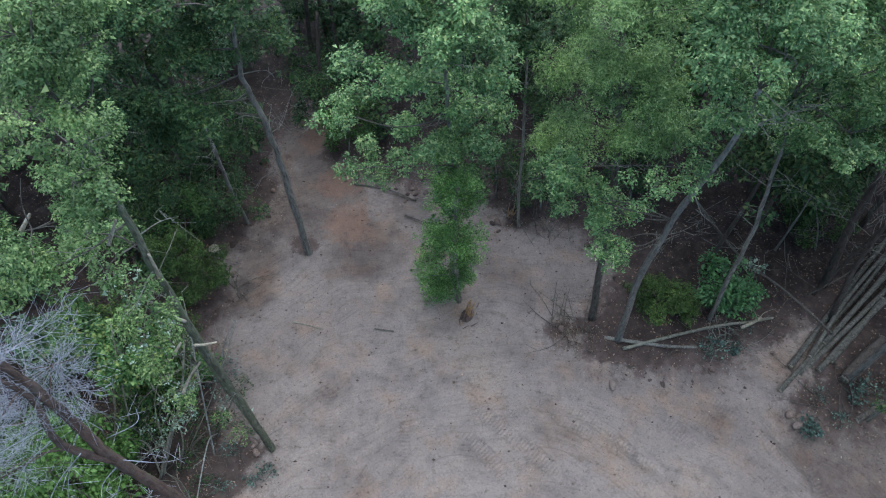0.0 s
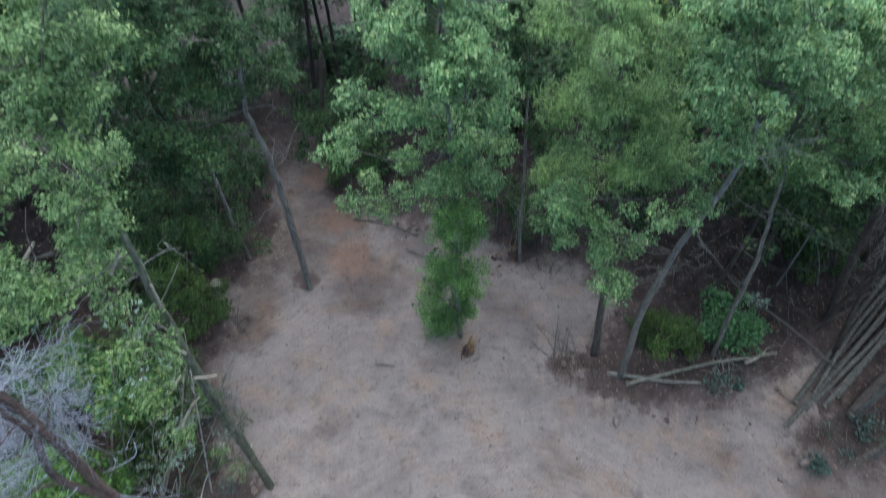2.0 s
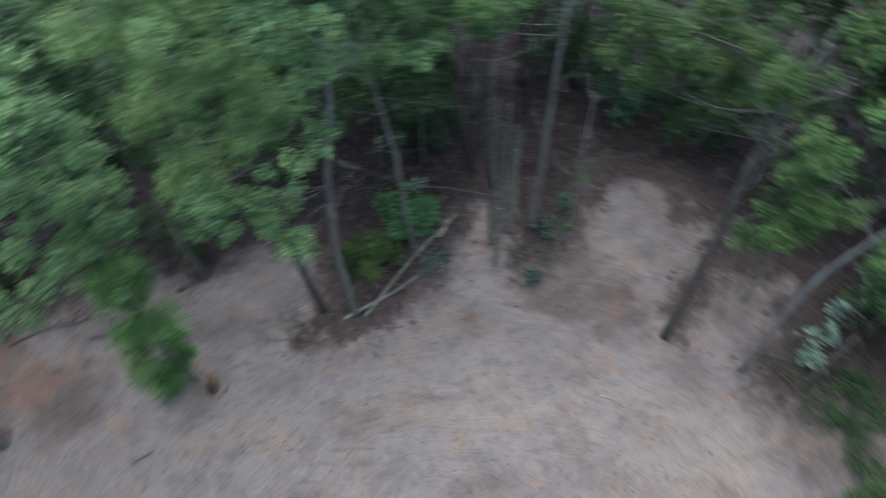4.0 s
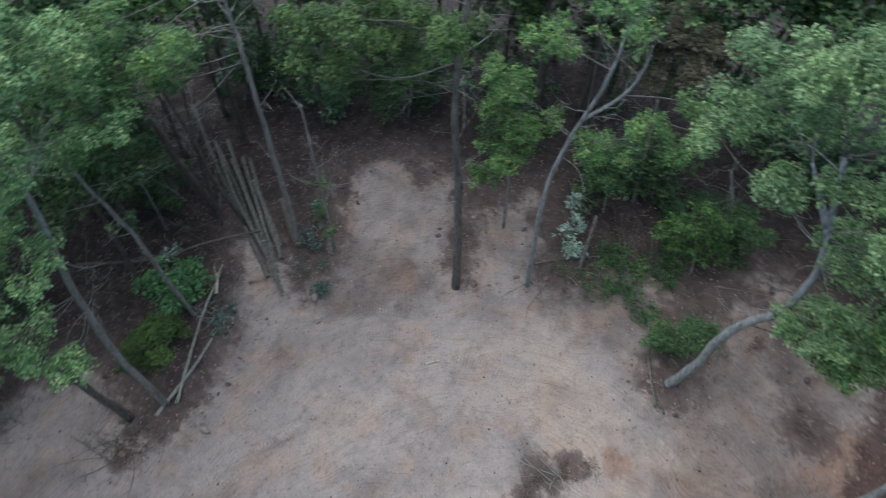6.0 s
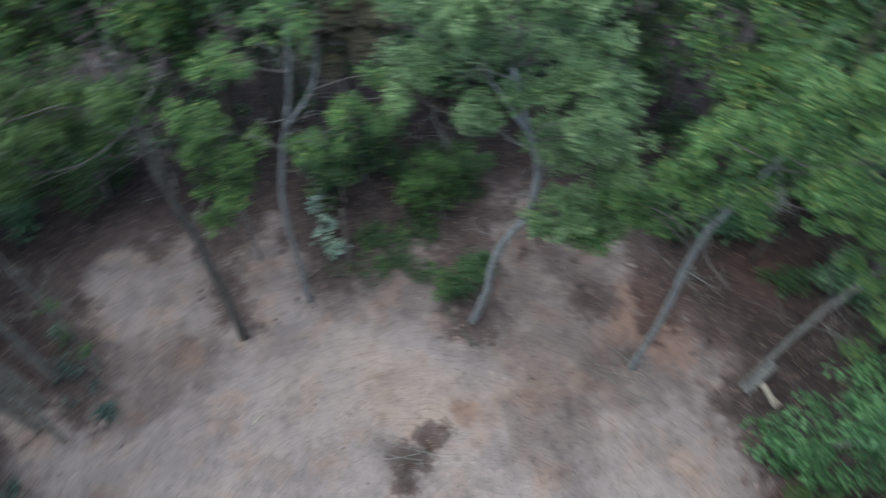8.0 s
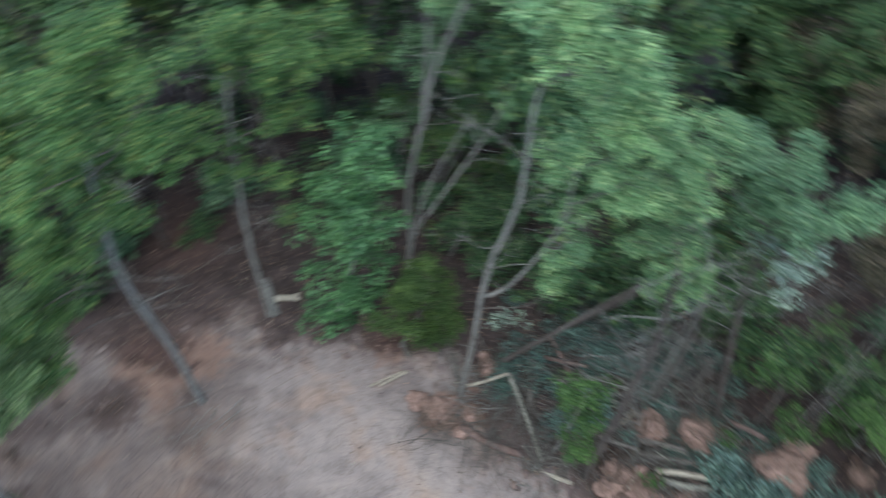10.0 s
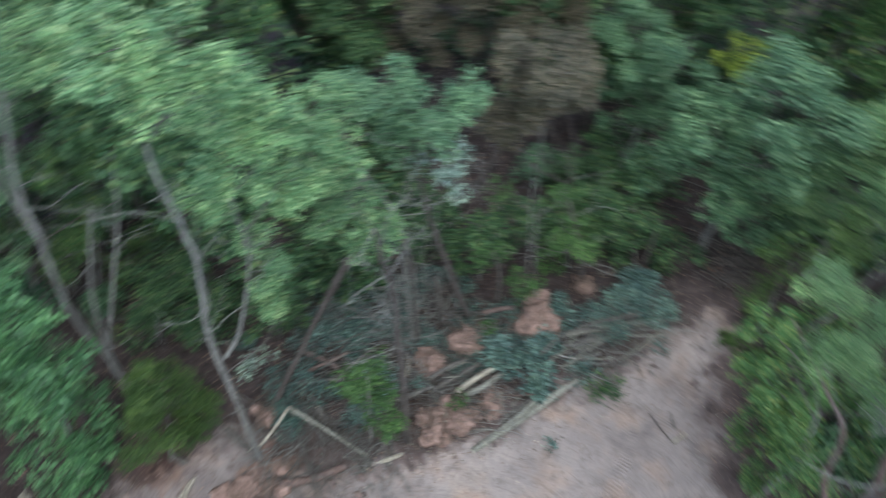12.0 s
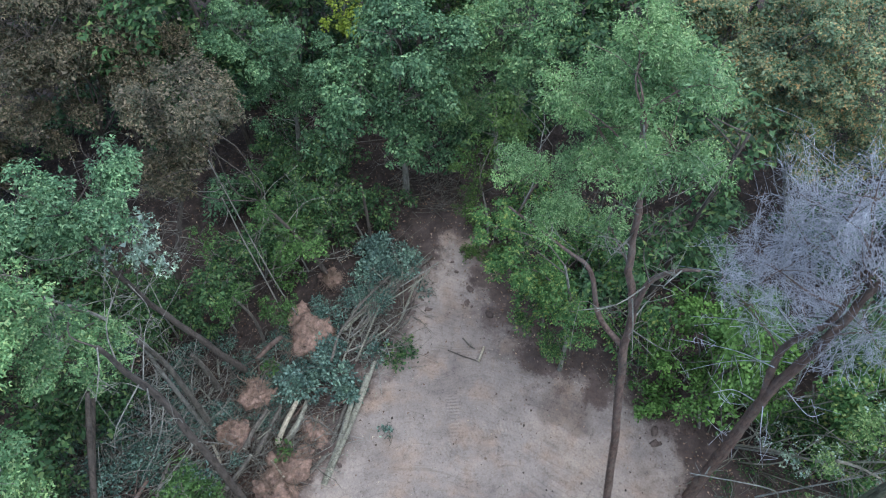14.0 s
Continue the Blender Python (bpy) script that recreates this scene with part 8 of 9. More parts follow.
log("fallen_branch", [(-9.35, -5.82, 0.4), (-10.3, -5.73, 0.34), (-11.29, -5.71, 0.26)], 0.021, 0.8, 'bark_grey', False, "long thin bare branch in the brush heap")
log("fallen_branch", [(-7.99, -5.93, 0.59), (-8.23, -5.65, 0.6), (-8.56, -5.54, 0.35)], 0.018, 0.8, 'bark_grey', False, "long thin bare branch in the brush heap")
log("fallen_branch", [(-9.19, -5.95, 0.35), (-9.64, -5.8, 0.47), (-10.29, -5.55, 0.31)], 0.018, 0.8, 'bark_grey', False, "long thin bare branch in the brush heap")
log("fallen_branch", [(-9.11, -5.74, 0.44), (-9.82, -5.55, 0.32), (-10.6, -5.16, 0.19)], 0.019, 0.8, 'pole_pale', False, "long thin bare branch in the brush heap")
log("fallen_branch", [(-10.92, -5.27, 0.33), (-11.43, -4.98, 0.53), (-12.15, -4.98, 0.33)], 0.028, 0.8, 'pole_pale', False, "long thin bare branch in the brush heap")
log("fallen_branch", [(-9.66, -5.71, 0.39), (-10.08, -5.61, 0.32), (-10.54, -5.41, 0.26)], 0.031, 0.8, 'bark_grey', False, "long thin bare branch in the brush heap")
log("fallen_branch", [(-8.38, -6.01, 0.58), (-8.77, -5.59, 0.46), (-9.12, -5.29, 0.37)], 0.031, 0.8, 'bark_grey', False, "long thin bare branch in the brush heap")
log("fallen_branch", [(-9.99, -5.62, 0.58), (-10.72, -5.56, 0.42), (-11.5, -5.35, 0.28)], 0.031, 0.8, 'bark_pole', False, "long thin bare branch in the brush heap")
log("fallen_branch", [(-10.97, -4.61, 0.43), (-11.43, -4.35, 0.46), (-11.93, -4.1, 0.44)], 0.021, 0.8, 'pole_pale', False, "long thin bare branch in the brush heap")
log("fallen_branch", [(-9.07, -5.05, 0.55), (-9.67, -4.59, 0.38), (-10.12, -4.29, 0.44)], 0.02, 0.8, 'bark_pole', False, "long thin bare branch in the brush heap")
log("fallen_branch", [(-8.77, -5.65, 0.38), (-9.26, -5.13, 0.48), (-9.81, -4.77, 0.44)], 0.022, 0.8, 'pole_pale', False, "long thin bare branch in the brush heap")
log("fallen_branch", [(-10.42, -5.13, 0.58), (-11.25, -4.59, 0.34), (-11.93, -4.11, 0.36)], 0.028, 0.8, 'pole_pale', False, "long thin bare branch in the brush heap")
log("fallen_branch", [(-7.95, -6.07, 0.34), (-8.44, -5.93, 0.59), (-9.29, -5.91, 0.17)], 0.028, 0.8, 'pole_pale', False, "long thin bare branch in the brush heap")
log("fallen_branch", [(-11.07, -4.88, 0.52), (-11.74, -4.38, 0.4), (-12.44, -3.9, 0.25)], 0.023, 0.8, 'bark_grey', False, "long thin bare branch in the brush heap")
log("fallen_branch", [(-7.7, -5.67, 0.35), (-8.15, -5.35, 0.34), (-8.56, -5.17, 0.41)], 0.017, 0.8, 'bark_pole', False, "long thin bare branch in the brush heap")
log("fallen_branch", [(-8.84, -6.18, 0.32), (-9.04, -5.91, 0.52), (-9.37, -5.72, 0.44)], 0.025, 0.8, 'bark_grey', False, "long thin bare branch in the brush heap")
log("fallen_branch", [(-8.79, -6.04, 0.33), (-9.47, -6.06, 0.53), (-10.48, -6.04, 0.23)], 0.02, 0.8, 'pole_pale', False, "long thin bare branch in the brush heap")
log("stick", [(-4.68, -8.24, 0.43), (-5.38, -7.79, 0.43)], 0.029, 0.8, 'bark_red', False, "short torn branch lying in the root heap")
log("stick", [(-4.43, -6.56, 0.59), (-4.96, -7.31, 0.37)], 0.026, 0.8, 'wood_fresh', False, "short torn branch lying in the root heap")
log("stick", [(-5.06, -7.82, 0.54), (-5.58, -8, 0.38)], 0.044, 0.8, 'bark_pole', False, "short torn branch lying in the root heap")
log("stick", [(-5.91, -6.21, 0.4), (-6.41, -6.24, 0.36)], 0.025, 0.8, 'pole_pale', False, "short torn branch lying in the root heap")
log("stick", [(-6.1, -9.33, 0.48), (-6.5, -9.95, 0.43)], 0.022, 0.8, 'pole_pale', False, "short torn branch lying in the root heap")
log("stick", [(-6.88, -9.43, 0.59), (-7.49, -9.79, 0.34)], 0.036, 0.8, 'pole_pale', False, "short torn branch lying in the root heap")
log("stick", [(-5.87, -7.92, 0.35), (-6.23, -8.62, 0.59)], 0.02, 0.8, 'bark_pole', False, "short torn branch lying in the root heap")
log("stick", [(-6.18, -6.93, 0.35), (-6.7, -6.75, 0.31)], 0.028, 0.8, 'bark_red', False, "short torn branch lying in the root heap")
log("stick", [(-5.32, -7.68, 0.48), (-5.67, -7.39, 0.55)], 0.026, 0.8, 'pole_pale', False, "short torn branch lying in the root heap")
log("stick", [(-6.3, -5.76, 0.27), (-7.03, -5.91, 0.21)], 0.024, 0.8, 'pole_pale', False, "short torn branch lying in the root heap")
log("stick", [(-5.17, -6.05, 0.54), (-5.77, -6.33, 0.28)], 0.04, 0.8, 'bark_red', False, "short torn branch lying in the root heap")
log("stick", [(-7.89, -7.49, 0.25), (-8.25, -7.99, 0.59)], 0.021, 0.8, 'bark_red', False, "short torn branch lying in the root heap")
log("stick", [(-5.55, -7.82, 0.44), (-6.18, -7.61, 0.5)], 0.031, 0.8, 'pole_pale', False, "short torn branch lying in the root heap")
log("stick", [(-4.5, -8.47, 0.45), (-4.96, -8.93, 0.26)], 0.042, 0.8, 'wood_fresh', False, "short torn branch lying in the root heap")
log("stick", [(-8.44, -6.41, 0.33), (-9.58, -6.59, 0.16)], 0.018, 0.8, 'pole_pale', False, "short torn branch lying in the root heap")
log("stick", [(-5.79, -6.42, 0.53), (-6.25, -6.69, 0.3)], 0.04, 0.8, 'bark_red', False, "short torn branch lying in the root heap")
log("stick", [(-4.41, -7.89, 0.41), (-4.98, -8.62, 0.24)], 0.042, 0.8, 'bark_red', False, "short torn branch lying in the root heap")
log("stick", [(-6.54, -6.01, 0.48), (-6.95, -5.79, 0.58)], 0.035, 0.8, 'bark_pole', False, "short torn branch lying in the root heap")
log("stick", [(-6.52, -5.89, 0.47), (-6.99, -5.49, 0.6)], 0.025, 0.8, 'bark_red', False, "short torn branch lying in the root heap")
log("stick", [(-7.27, -8.68, 0.32), (-8.05, -8.22, 0.29)], 0.026, 0.8, 'pole_pale', False, "short torn branch lying in the root heap")
log("stick", [(-7.15, -8.27, 0.28), (-7.86, -8.72, 0.51)], 0.037, 0.8, 'bark_red', False, "short torn branch lying in the root heap")
log("stick", [(-4.45, -8.21, 0.37), (-5.23, -7.98, 0.55)], 0.04, 0.8, 'bark_red', False, "short torn branch lying in the root heap")
log("leaning_trunk", [(-0.88, -10.43, 0), (-2.33, -10.23, 2.46), (-3.39, -10.08, 4.34), (-4.1, -9.99, 5.47)], 0.089, 0.6, 'bark_dark', False, "uprooted trunk leaning back into the wood")
log("leaning_trunk", [(-5.53, -9.23, 0), (-5.55, -9.22, 2.69), (-5.53, -9.24, 4.41), (-5.39, -9.34, 5.85)], 0.090, 0.6, 'bark_pole', False, "mossy trunk leaning into the brush")
log("leaning_trunk", [(-6.62, -9.42, 0), (-6.61, -9.43, 1.6), (-6.54, -9.49, 2.68)], 0.1, 0.6, 'bark_pole', False, "broken pale snag in the brush")
log("leaning_trunk", [(-8.39, -8.64, 0), (-8.4, -8.64, 1.75), (-8.22, -8.84, 3.2)], 0.056, 0.6, 'bark_pole', False, "slim broken sapling stem")
log("leaning_trunk", [(-9, -7.94, 0), (-8.87, -8.12, 3.5), (-8.79, -8.23, 5.29), (-8.74, -8.3, 7.05)], 0.024, 0.6, 'bark_grey', False, "slim pale sapling stem")
log("leaning_trunk", [(-2.92, -11.7, 0), (-3.89, -11.4, 1.8), (-4.72, -11.14, 3.34)], 0.092, 0.6, 'bark_dark', False, "dark trunk standing in the brush")
log("leaning_trunk", [(-12.69, -6.3, 0), (-12.68, -6.32, 1.92), (-12.67, -6.36, 3.34)], 0.059, 0.6, 'bark_dark', False, "thin dark stem in the wood")
log("leaning_trunk", [(-5.03, 19.51, 0), (-4.74, 19.58, 2.65), (-4.46, 19.65, 5.03)], 0.092, 0.6, 'bark_dark', False, "dark trunk in the shade of the wood")
log("leaning_trunk", [(12.56, 12.09, 0), (12.18, 12.47, 2.88), (12, 12.66, 5.24)], 0.151, 0.6, 'bark_dark', False, "dark leaning trunk in the wood")
root_ball((-0.66, -10.19, 0.3), 0.35, 1.0, "orange clay root ball torn from the ground")
root_ball((0.84, -8.65, 0.15), 0.51, 1.2, "orange clay root ball torn from the ground")
root_ball((-0.19, -8.75, 0.15), 0.27, 1.3, "orange clay root ball torn from the ground")
root_ball((-4.17, -6.85, 0.4), 0.44, 1.1, "orange clay root ball torn from the ground")
root_ball((-4.83, -6.49, 0.4), 0.51, 1.2, "orange clay root ball torn from the ground")
root_ball((-5.3, -8.36, 0.5), 0.42, 1.1, "orange clay root ball torn from the ground")
root_ball((-6.61, -8.14, 0.6), 0.49, 1.1, "orange clay root ball torn from the ground")
root_ball((-8.55, -7.28, 0.6), 0.58, 1.5, "orange clay root ball torn from the ground")
root_ball((-11.02, -7.22, 0.3), 0.31, 1.0, "orange clay root ball torn from the ground")
root_ball((-5.93, -6.25, 0.2), 0.41, 1.3, "orange clay root ball torn from the ground")
root_ball((-4.26, -6.41, 0.2), 0.27, 1.2, "orange clay root ball torn from the ground")
root_ball((-9.13, -6.82, 0.4), 0.22, 1.2, "orange clay root ball torn from the ground")
root_ball((-11.08, -7.2, 0.3), 0.25, 1.2, "orange clay root ball torn from the ground")
brush_pile((-7.62, -6.49, 0.6), 1.16, "brush", 1.5, 0.1, 0.55, "heap of cut branches with dark blue-green leaves")
brush_pile((-12.05, -5.74, 0.4), 1.15, "brush", 1.3, 0.095, 0.55, "heap of cut branches with dark blue-green leaves")
brush_pile((-8.96, -4.46, 0.15), 0.61, "dark", 0.8, 0.1, 0.35, "low spread of green leaves on cut branches")
brush_pile((-8.75, -5.37, 0.3), 0.54, "brush", 0.8, 0.11, 0.55, "heap of cut branches with dark blue-green leaves")
brush_pile((-11.44, -4.17, 0.1), 0.34, "brush", 0.8, 0.1, 0.55, "heap of cut branches with dark blue-green leaves")
brush_pile((-12.74, -5, 0.3), 0.58, "brush", 0.7, 0.085, 0.55, "heap of cut branches with dark blue-green leaves")
brush_pile((-3.5, -11.29, 0.6), 0.81, "brush", 0.8, 0.085, 0.55, "heap of cut branches with dark blue-green leaves")
brush_pile((-4.39, -10.39, 0.6), 0.71, "brush", 0.7, 0.085, 0.55, "heap of cut branches with dark blue-green leaves")
brush_pile((-2.26, -10.64, 0.4), 0.60, "brush", 0.6, 0.085, 0.55, "heap of cut branches with dark blue-green leaves")
brush_pile((-5.5, -9.22, 0.4), 0.60, "brush", 0.6, 0.085, 0.55, "heap of cut branches with dark blue-green leaves")
brush_pile((-4.6, -12.03, 0.6), 0.74, "brush", 0.6, 0.085, 0.55, "heap of cut branches with dark blue-green leaves")
brush_pile((-6.55, -10.35, 0.6), 0.62, "brush", 0.5, 0.085, 0.55, "heap of cut branches with dark blue-green leaves")
brush_pile((-4.08, -9.02, 0.5), 0.52, "brush", 0.5, 0.085, 0.55, "heap of cut branches with dark blue-green leaves")
brush_pile((-7.4, -7.95, 0.6), 0.36, "fern", 0.7, 0.1, 0.55, "small heap of cut green sprays")
brush_pile((-5.13, -6.76, 0.7), 0.27, "fern", 0.8, 0.1, 0.55, "small heap of cut green sprays")
brush_pile((-6.43, -4.17, 0.05), 0.21, "brush", 0.4, 0.08, 0.55, "heap of cut branches with dark blue-green leaves")
brush_pile((-1.98, -9.54, 0.3), 0.38, "brush", 0.5, 0.085, 0.55, "heap of cut branches with dark blue-green leaves")
brush_pile((-7.42, -5.56, 0.3), 0.45, "brush", 0.8, 0.095, 0.55, "heap of cut branches with dark blue-green leaves")
brush_pile((-1.23, -11.38, 1), 0.59, "silver", 0.35, 0.085, 0.55, "cut branch with silvery pale leaves")
brush_pile((-4.31, -11.6, 0.5), 1.09, "brush_dark", 0.7, 0.085, 0.55, "heap of cut branches with dark blue-green leaves")
brush_pile((-3.9, -10.38, 0.5), 0.80, "brush_dark", 0.9, 0.062, 0.55, "heap of cut branches with dark blue-green leaves")
brush_pile((-4.54, -12.94, 0.5), 0.85, "brush_dark", 0.9, 0.062, 0.55, "heap of cut branches with dark blue-green leaves")
brush_pile((-5.79, -10.21, 0.5), 0.72, "brush_dark", 0.5, 0.085, 0.55, "heap of cut branches with dark blue-green leaves")
brush_pile((-9.56, -6.51, 0.6), 0.45, "brush", 0.8, 0.085, 0.55, "heap of cut branches with dark blue-green leaves")
brush_pile((-6.37, -13.07, 0.35), 0.81, "brush_dark", 0.9, 0.062, 0.55, "heap of cut branches with dark blue-green leaves")
brush_pile((-5.93, -11.57, 0.35), 0.75, "brush_dark", 0.9, 0.062, 0.55, "heap of cut branches with dark blue-green leaves")
brush_pile((-4.82, -10.17, 0.35), 0.72, "brush_dark", 0.9, 0.062, 0.55, "heap of cut branches with dark blue-green leaves")
brush_pile((-7.23, -10.71, 0.35), 0.67, "brush_dark", 0.9, 0.062, 0.55, "heap of cut branches with dark blue-green leaves")
brush_pile((-7.57, -12.93, 0.35), 0.70, "brush_dark", 0.9, 0.062, 0.55, "heap of cut branches with dark blue-green leaves")
brush_pile((-3.74, -12.23, 0.35), 0.83, "brush_dark", 0.9, 0.062, 0.55, "heap of cut branches with dark blue-green leaves")
brush_pile((-8.13, -10.16, 0.35), 0.56, "brush_dark", 0.9, 0.062, 0.55, "heap of cut branches with dark blue-green leaves")
brush_pile((-3.9, -9.09, 0.35), 0.59, "brush_dark", 0.9, 0.062, 0.55, "heap of cut branches with dark blue-green leaves")
brush_pile((-8.54, -12.24, 0.35), 0.59, "brush_dark", 0.9, 0.062, 0.55, "heap of cut branches with dark blue-green leaves")
brush_pile((-7.54, -9.19, 0.35), 0.40, "brush_dark", 0.9, 0.062, 0.55, "heap of cut branches with dark blue-green leaves")
brush_pile((10.65, 7.1, 0.15), 0.29, "brush", 1.0, 0.1, 0.55, "heap of cut branches with dark blue-green leaves")
brush_pile((10.66, 7.25, 0.2), 0.31, "brush", 1.0, 0.1, 0.55, "heap of cut branches with dark blue-green leaves")
brush_pile((12.5, 8.36, 0.2), 0.52, "brush", 0.6, 0.1, 0.55, "heap of cut branches with dark blue-green leaves")
brush_pile((-5.08, 5.81, 0.1), 0.26, "brush", 0.7, 0.08, 0.55, "small clump of dull green leaves on dirt")
brush_pile((15.89, -0.16, 1.6), 0.34, "silver", 2.0, 0.12, 0.8, "pale silvery wilted leaves on a sapling")
brush_pile((15.17, -0.31, 1.1), 0.42, "silver", 2.0, 0.12, 1.0, "pale silvery wilted leaves on a sapling")
brush_pile((14.5, -0.56, 0.5), 0.42, "silver", 2.0, 0.12, 1.0, "pale silvery wilted leaves on a sapling")
brush_pile((10.06, 12.51, 0.6), 0.37, "silver", 0.5, 0.12, 0.55, "pale wilted leaves on a cut branch")
brush_pile((8.52, 9.79, 0.15), 0.38, "brush", 0.5, 0.09, 0.3, "scattered wilted leaves by the log")
brush_pile((14.19, -2.57, 0.15), 1.10, "dark", 0.5, 0.08, 0.3, "low dark weeds at the wood's edge")
brush_pile((15.3, -2.0, 0.2), 1.0, "dark", 0.5, 0.08, 0.3, "low dark weeds at the wood's edge")
brush_pile((15.0, -3.6, 0.2), 1.0, "dark", 0.5, 0.08, 0.35, "low dark weeds at the wood's edge")
brush_pile((13.2, -3.4, 0.15), 0.6, "dark", 0.7, 0.08, 0.3, "low dark weeds at the wood's edge")
brush_pile((13.94, -1.22, 0.15), 0.85, "dark", 0.5, 0.08, 0.3, "low dark weeds at the wood's edge")
brush_pile((8.17, 9.68, 0.15), 0.31, "brush", 0.5, 0.09, 0.4, "wilted leaves on the log")
brush_pile((13.4, 8.45, 0.8), 0.29, "brush", 0.8, 0.1, 0.55, "ivy clump on a pole")
brush_pile((8.97, 9.62, 0.2), 0.20, "brush", 0.6, 0.09, 0.4, "wilted leaves by the log")
def brush_cover():
    """Cut tops and wilted leaves lying thick over the torn ground of the heap."""
    rng = np.random.default_rng(321)
    line = np.array([(-0.9, -10.9), (-2.6, -9.6), (-4.6, -9.3), (-6.3, -8.9), (-8.2, -7.3), (-10.2, -6.4), (-12.0, -5.9)])
    for _ in range(46):
        k = rng.random() * (len(line) - 1)
        i = int(k)
        q = line[i] + (line[i + 1] - line[i]) * (k - i) + rng.normal(size=2) * np.array([0.5, 0.75])
        brush_pile((q[0], q[1], 0.25 + 0.35 * rng.random()), rng.uniform(0.3, 0.6), "brush_dark" if rng.random() < 0.7 else "brush", 0.8, 0.065, 0.5,
                   "cut branch tops with dull blue-green leaves" if rng.random() < 0.7 else "heap of cut branches with dark blue-green leaves")


brush_cover()
for spot, wide, many, tall in (((-2.0, -9.2), 1.0, 60, 0.5), ((-3.3, -8.6), 1.1, 70, 0.6), ((-4.6, -9.0), 1.1, 70, 0.7), ((-6.0, -8.2), 1.0, 60, 0.7), ((-5.2, -7.2), 0.9, 50, 0.6),
                               ((-0.8, -9.6), 0.9, 50, 0.4), ((-2.6, -8.0), 0.9, 50, 0.4), ((-7.2, -7.4), 0.9, 50, 0.6), ((-9.4, -5.9), 1.0, 60, 0.5), ((-1.2, -8.2), 0.8, 40, 0.25)):
    twig_tangle(spot, wide, many, tall, "tangle of thin pale and grey cut branches")
twig_tangle((-15.52, -5.34), 1.15, 45, 0.9, "tangle of thin grey bare branches on the ground")
twig_tangle((-4.77, -11.03), 1.30, 70, 1.2, "tangle of thin grey bare branches on the ground")
twig_tangle((-6.64, -8.65), 1.09, 50, 0.8, "tangle of thin grey bare branches on the ground")
twig_tangle((-1.32, -8.86), 1.04, 40, 0.3, "tangle of thin grey bare branches on the ground")
twig_tangle((-5.38, -6.76), 1.05, 50, 0.6, "tangle of thin grey bare branches on the ground")
twig_tangle((-10.43, -5.39), 1.12, 60, 0.4, "tangle of thin grey bare branches on the ground")
twig_tangle((13.47, 12.72), 1.33, 12, 0.5, "tangle of thin grey bare branches on the ground")
twig_tangle((8.86, 9.91), 0.78, 10, 0.1, "tangle of thin grey bare branches on the ground")
twig_tangle((3.29, 14.48), 1.01, 26, 0.2, "tangle of thin grey bare branches on the ground")
twig_tangle((13.89, -0.44), 1.20, 24, 0.3, "tangle of thin grey bare branches on the ground")
twig_tangle((-5.06, -11.29), 1.67, 80, 1.0, "tangle of thin grey bare branches on the ground")
twig_tangle((0.52, -8.57), 0.86, 30, 0.2, "tangle of thin grey bare branches on the ground")
twig_tangle((-6.92, 12.22), 0.59, 10, 0.1, "tangle of thin grey bare branches on the ground")
twig_tangle((-2.42, -7.22), 0.77, 30, 0.2, "tangle of thin grey bare branches on the ground")
twig_tangle((-15.31, -4.85), 1.04, 40, 0.8, "tangle of thin grey bare branches on the ground")
twig_tangle((-6.95, 11.34), 0.49, 8, 0.1, "tangle of thin grey bare branches on the ground")
twig_tangle((7.5, -8.61), 0.93, 14, 0.15, "tangle of thin grey bare branches on the ground")
twig_tangle((0.39, -8.51), 0.88, 20, 0.25, "tangle of thin grey bare branches on the ground")
twig_tangle((-3.59, -10.88), 1.10, 60, 1.0, "tangle of thin grey bare branches on the ground")
twig_tangle((-5.57, -9.93), 1.10, 60, 1.0, "tangle of thin grey bare branches on the ground")
twig_tangle((-5.55, -7.53), 0.88, 50, 0.5, "tangle of thin grey bare branches on the ground")
twig_tangle((-1.46, -10.07), 0.89, 40, 0.5, "tangle of thin grey bare branches on the ground")
twig_tangle((-8.23, -7.74), 0.92, 40, 0.6, "tangle of thin grey bare branches on the ground")
twig_tangle((-7.19, -10.8), 1.51, 70, 1.0, "tangle of thin grey bare branches on the ground")
twig_tangle((-3.76, -11.88), 1.11, 60, 0.8, "tangle of thin grey bare branches on the ground")
twig_tangle((9.91, 13.84), 1.28, 8, 0.2, "tangle of thin grey bare branches on the ground")
twig_tangle((11.72, 8.25), 1.00, 14, 0.15, "tangle of thin grey bare branches on the ground")
log("leaning_trunk", [(-8.05, 5.45, 0), (-7.49, 6.25, 1.44), (-7, 6.96, 2.47), (-6.5, 7.68, 4.32)], 0.039, 0.6, "pole_pale", False, "thin pale broken sapling stem")
log("leaning_trunk", [(-8.05, 7.88, 0), (-7.67, 8.27, 0.59), (-7.25, 8.68, 1.11)], 0.037, 0.6, "pole_pale", False, "thin pale broken sapling stem")
log("leaning_trunk", [(-8.05, 6.58, 0), (-8.44, 6.11, 0.41), (-9.05, 5.39, 0.17)], 0.029, 0.6, "pole_pale", False, "thin pale broken sapling stem")
log("leaning_trunk", [(-8.48, 10.68, 0), (-8.91, 10.34, -0.94), (-9.53, 9.85, -3.53)], 0.031, 0.6, "pole_pale", False, "thin pale broken sapling stem")
log("leaning_trunk", [(-9.51, 6.23, 0), (-9.05, 6.93, 1.69), (-8.77, 7.34, 2.82)], 0.037, 0.6, "pole_pale", False, "thin pale broken sapling stem")


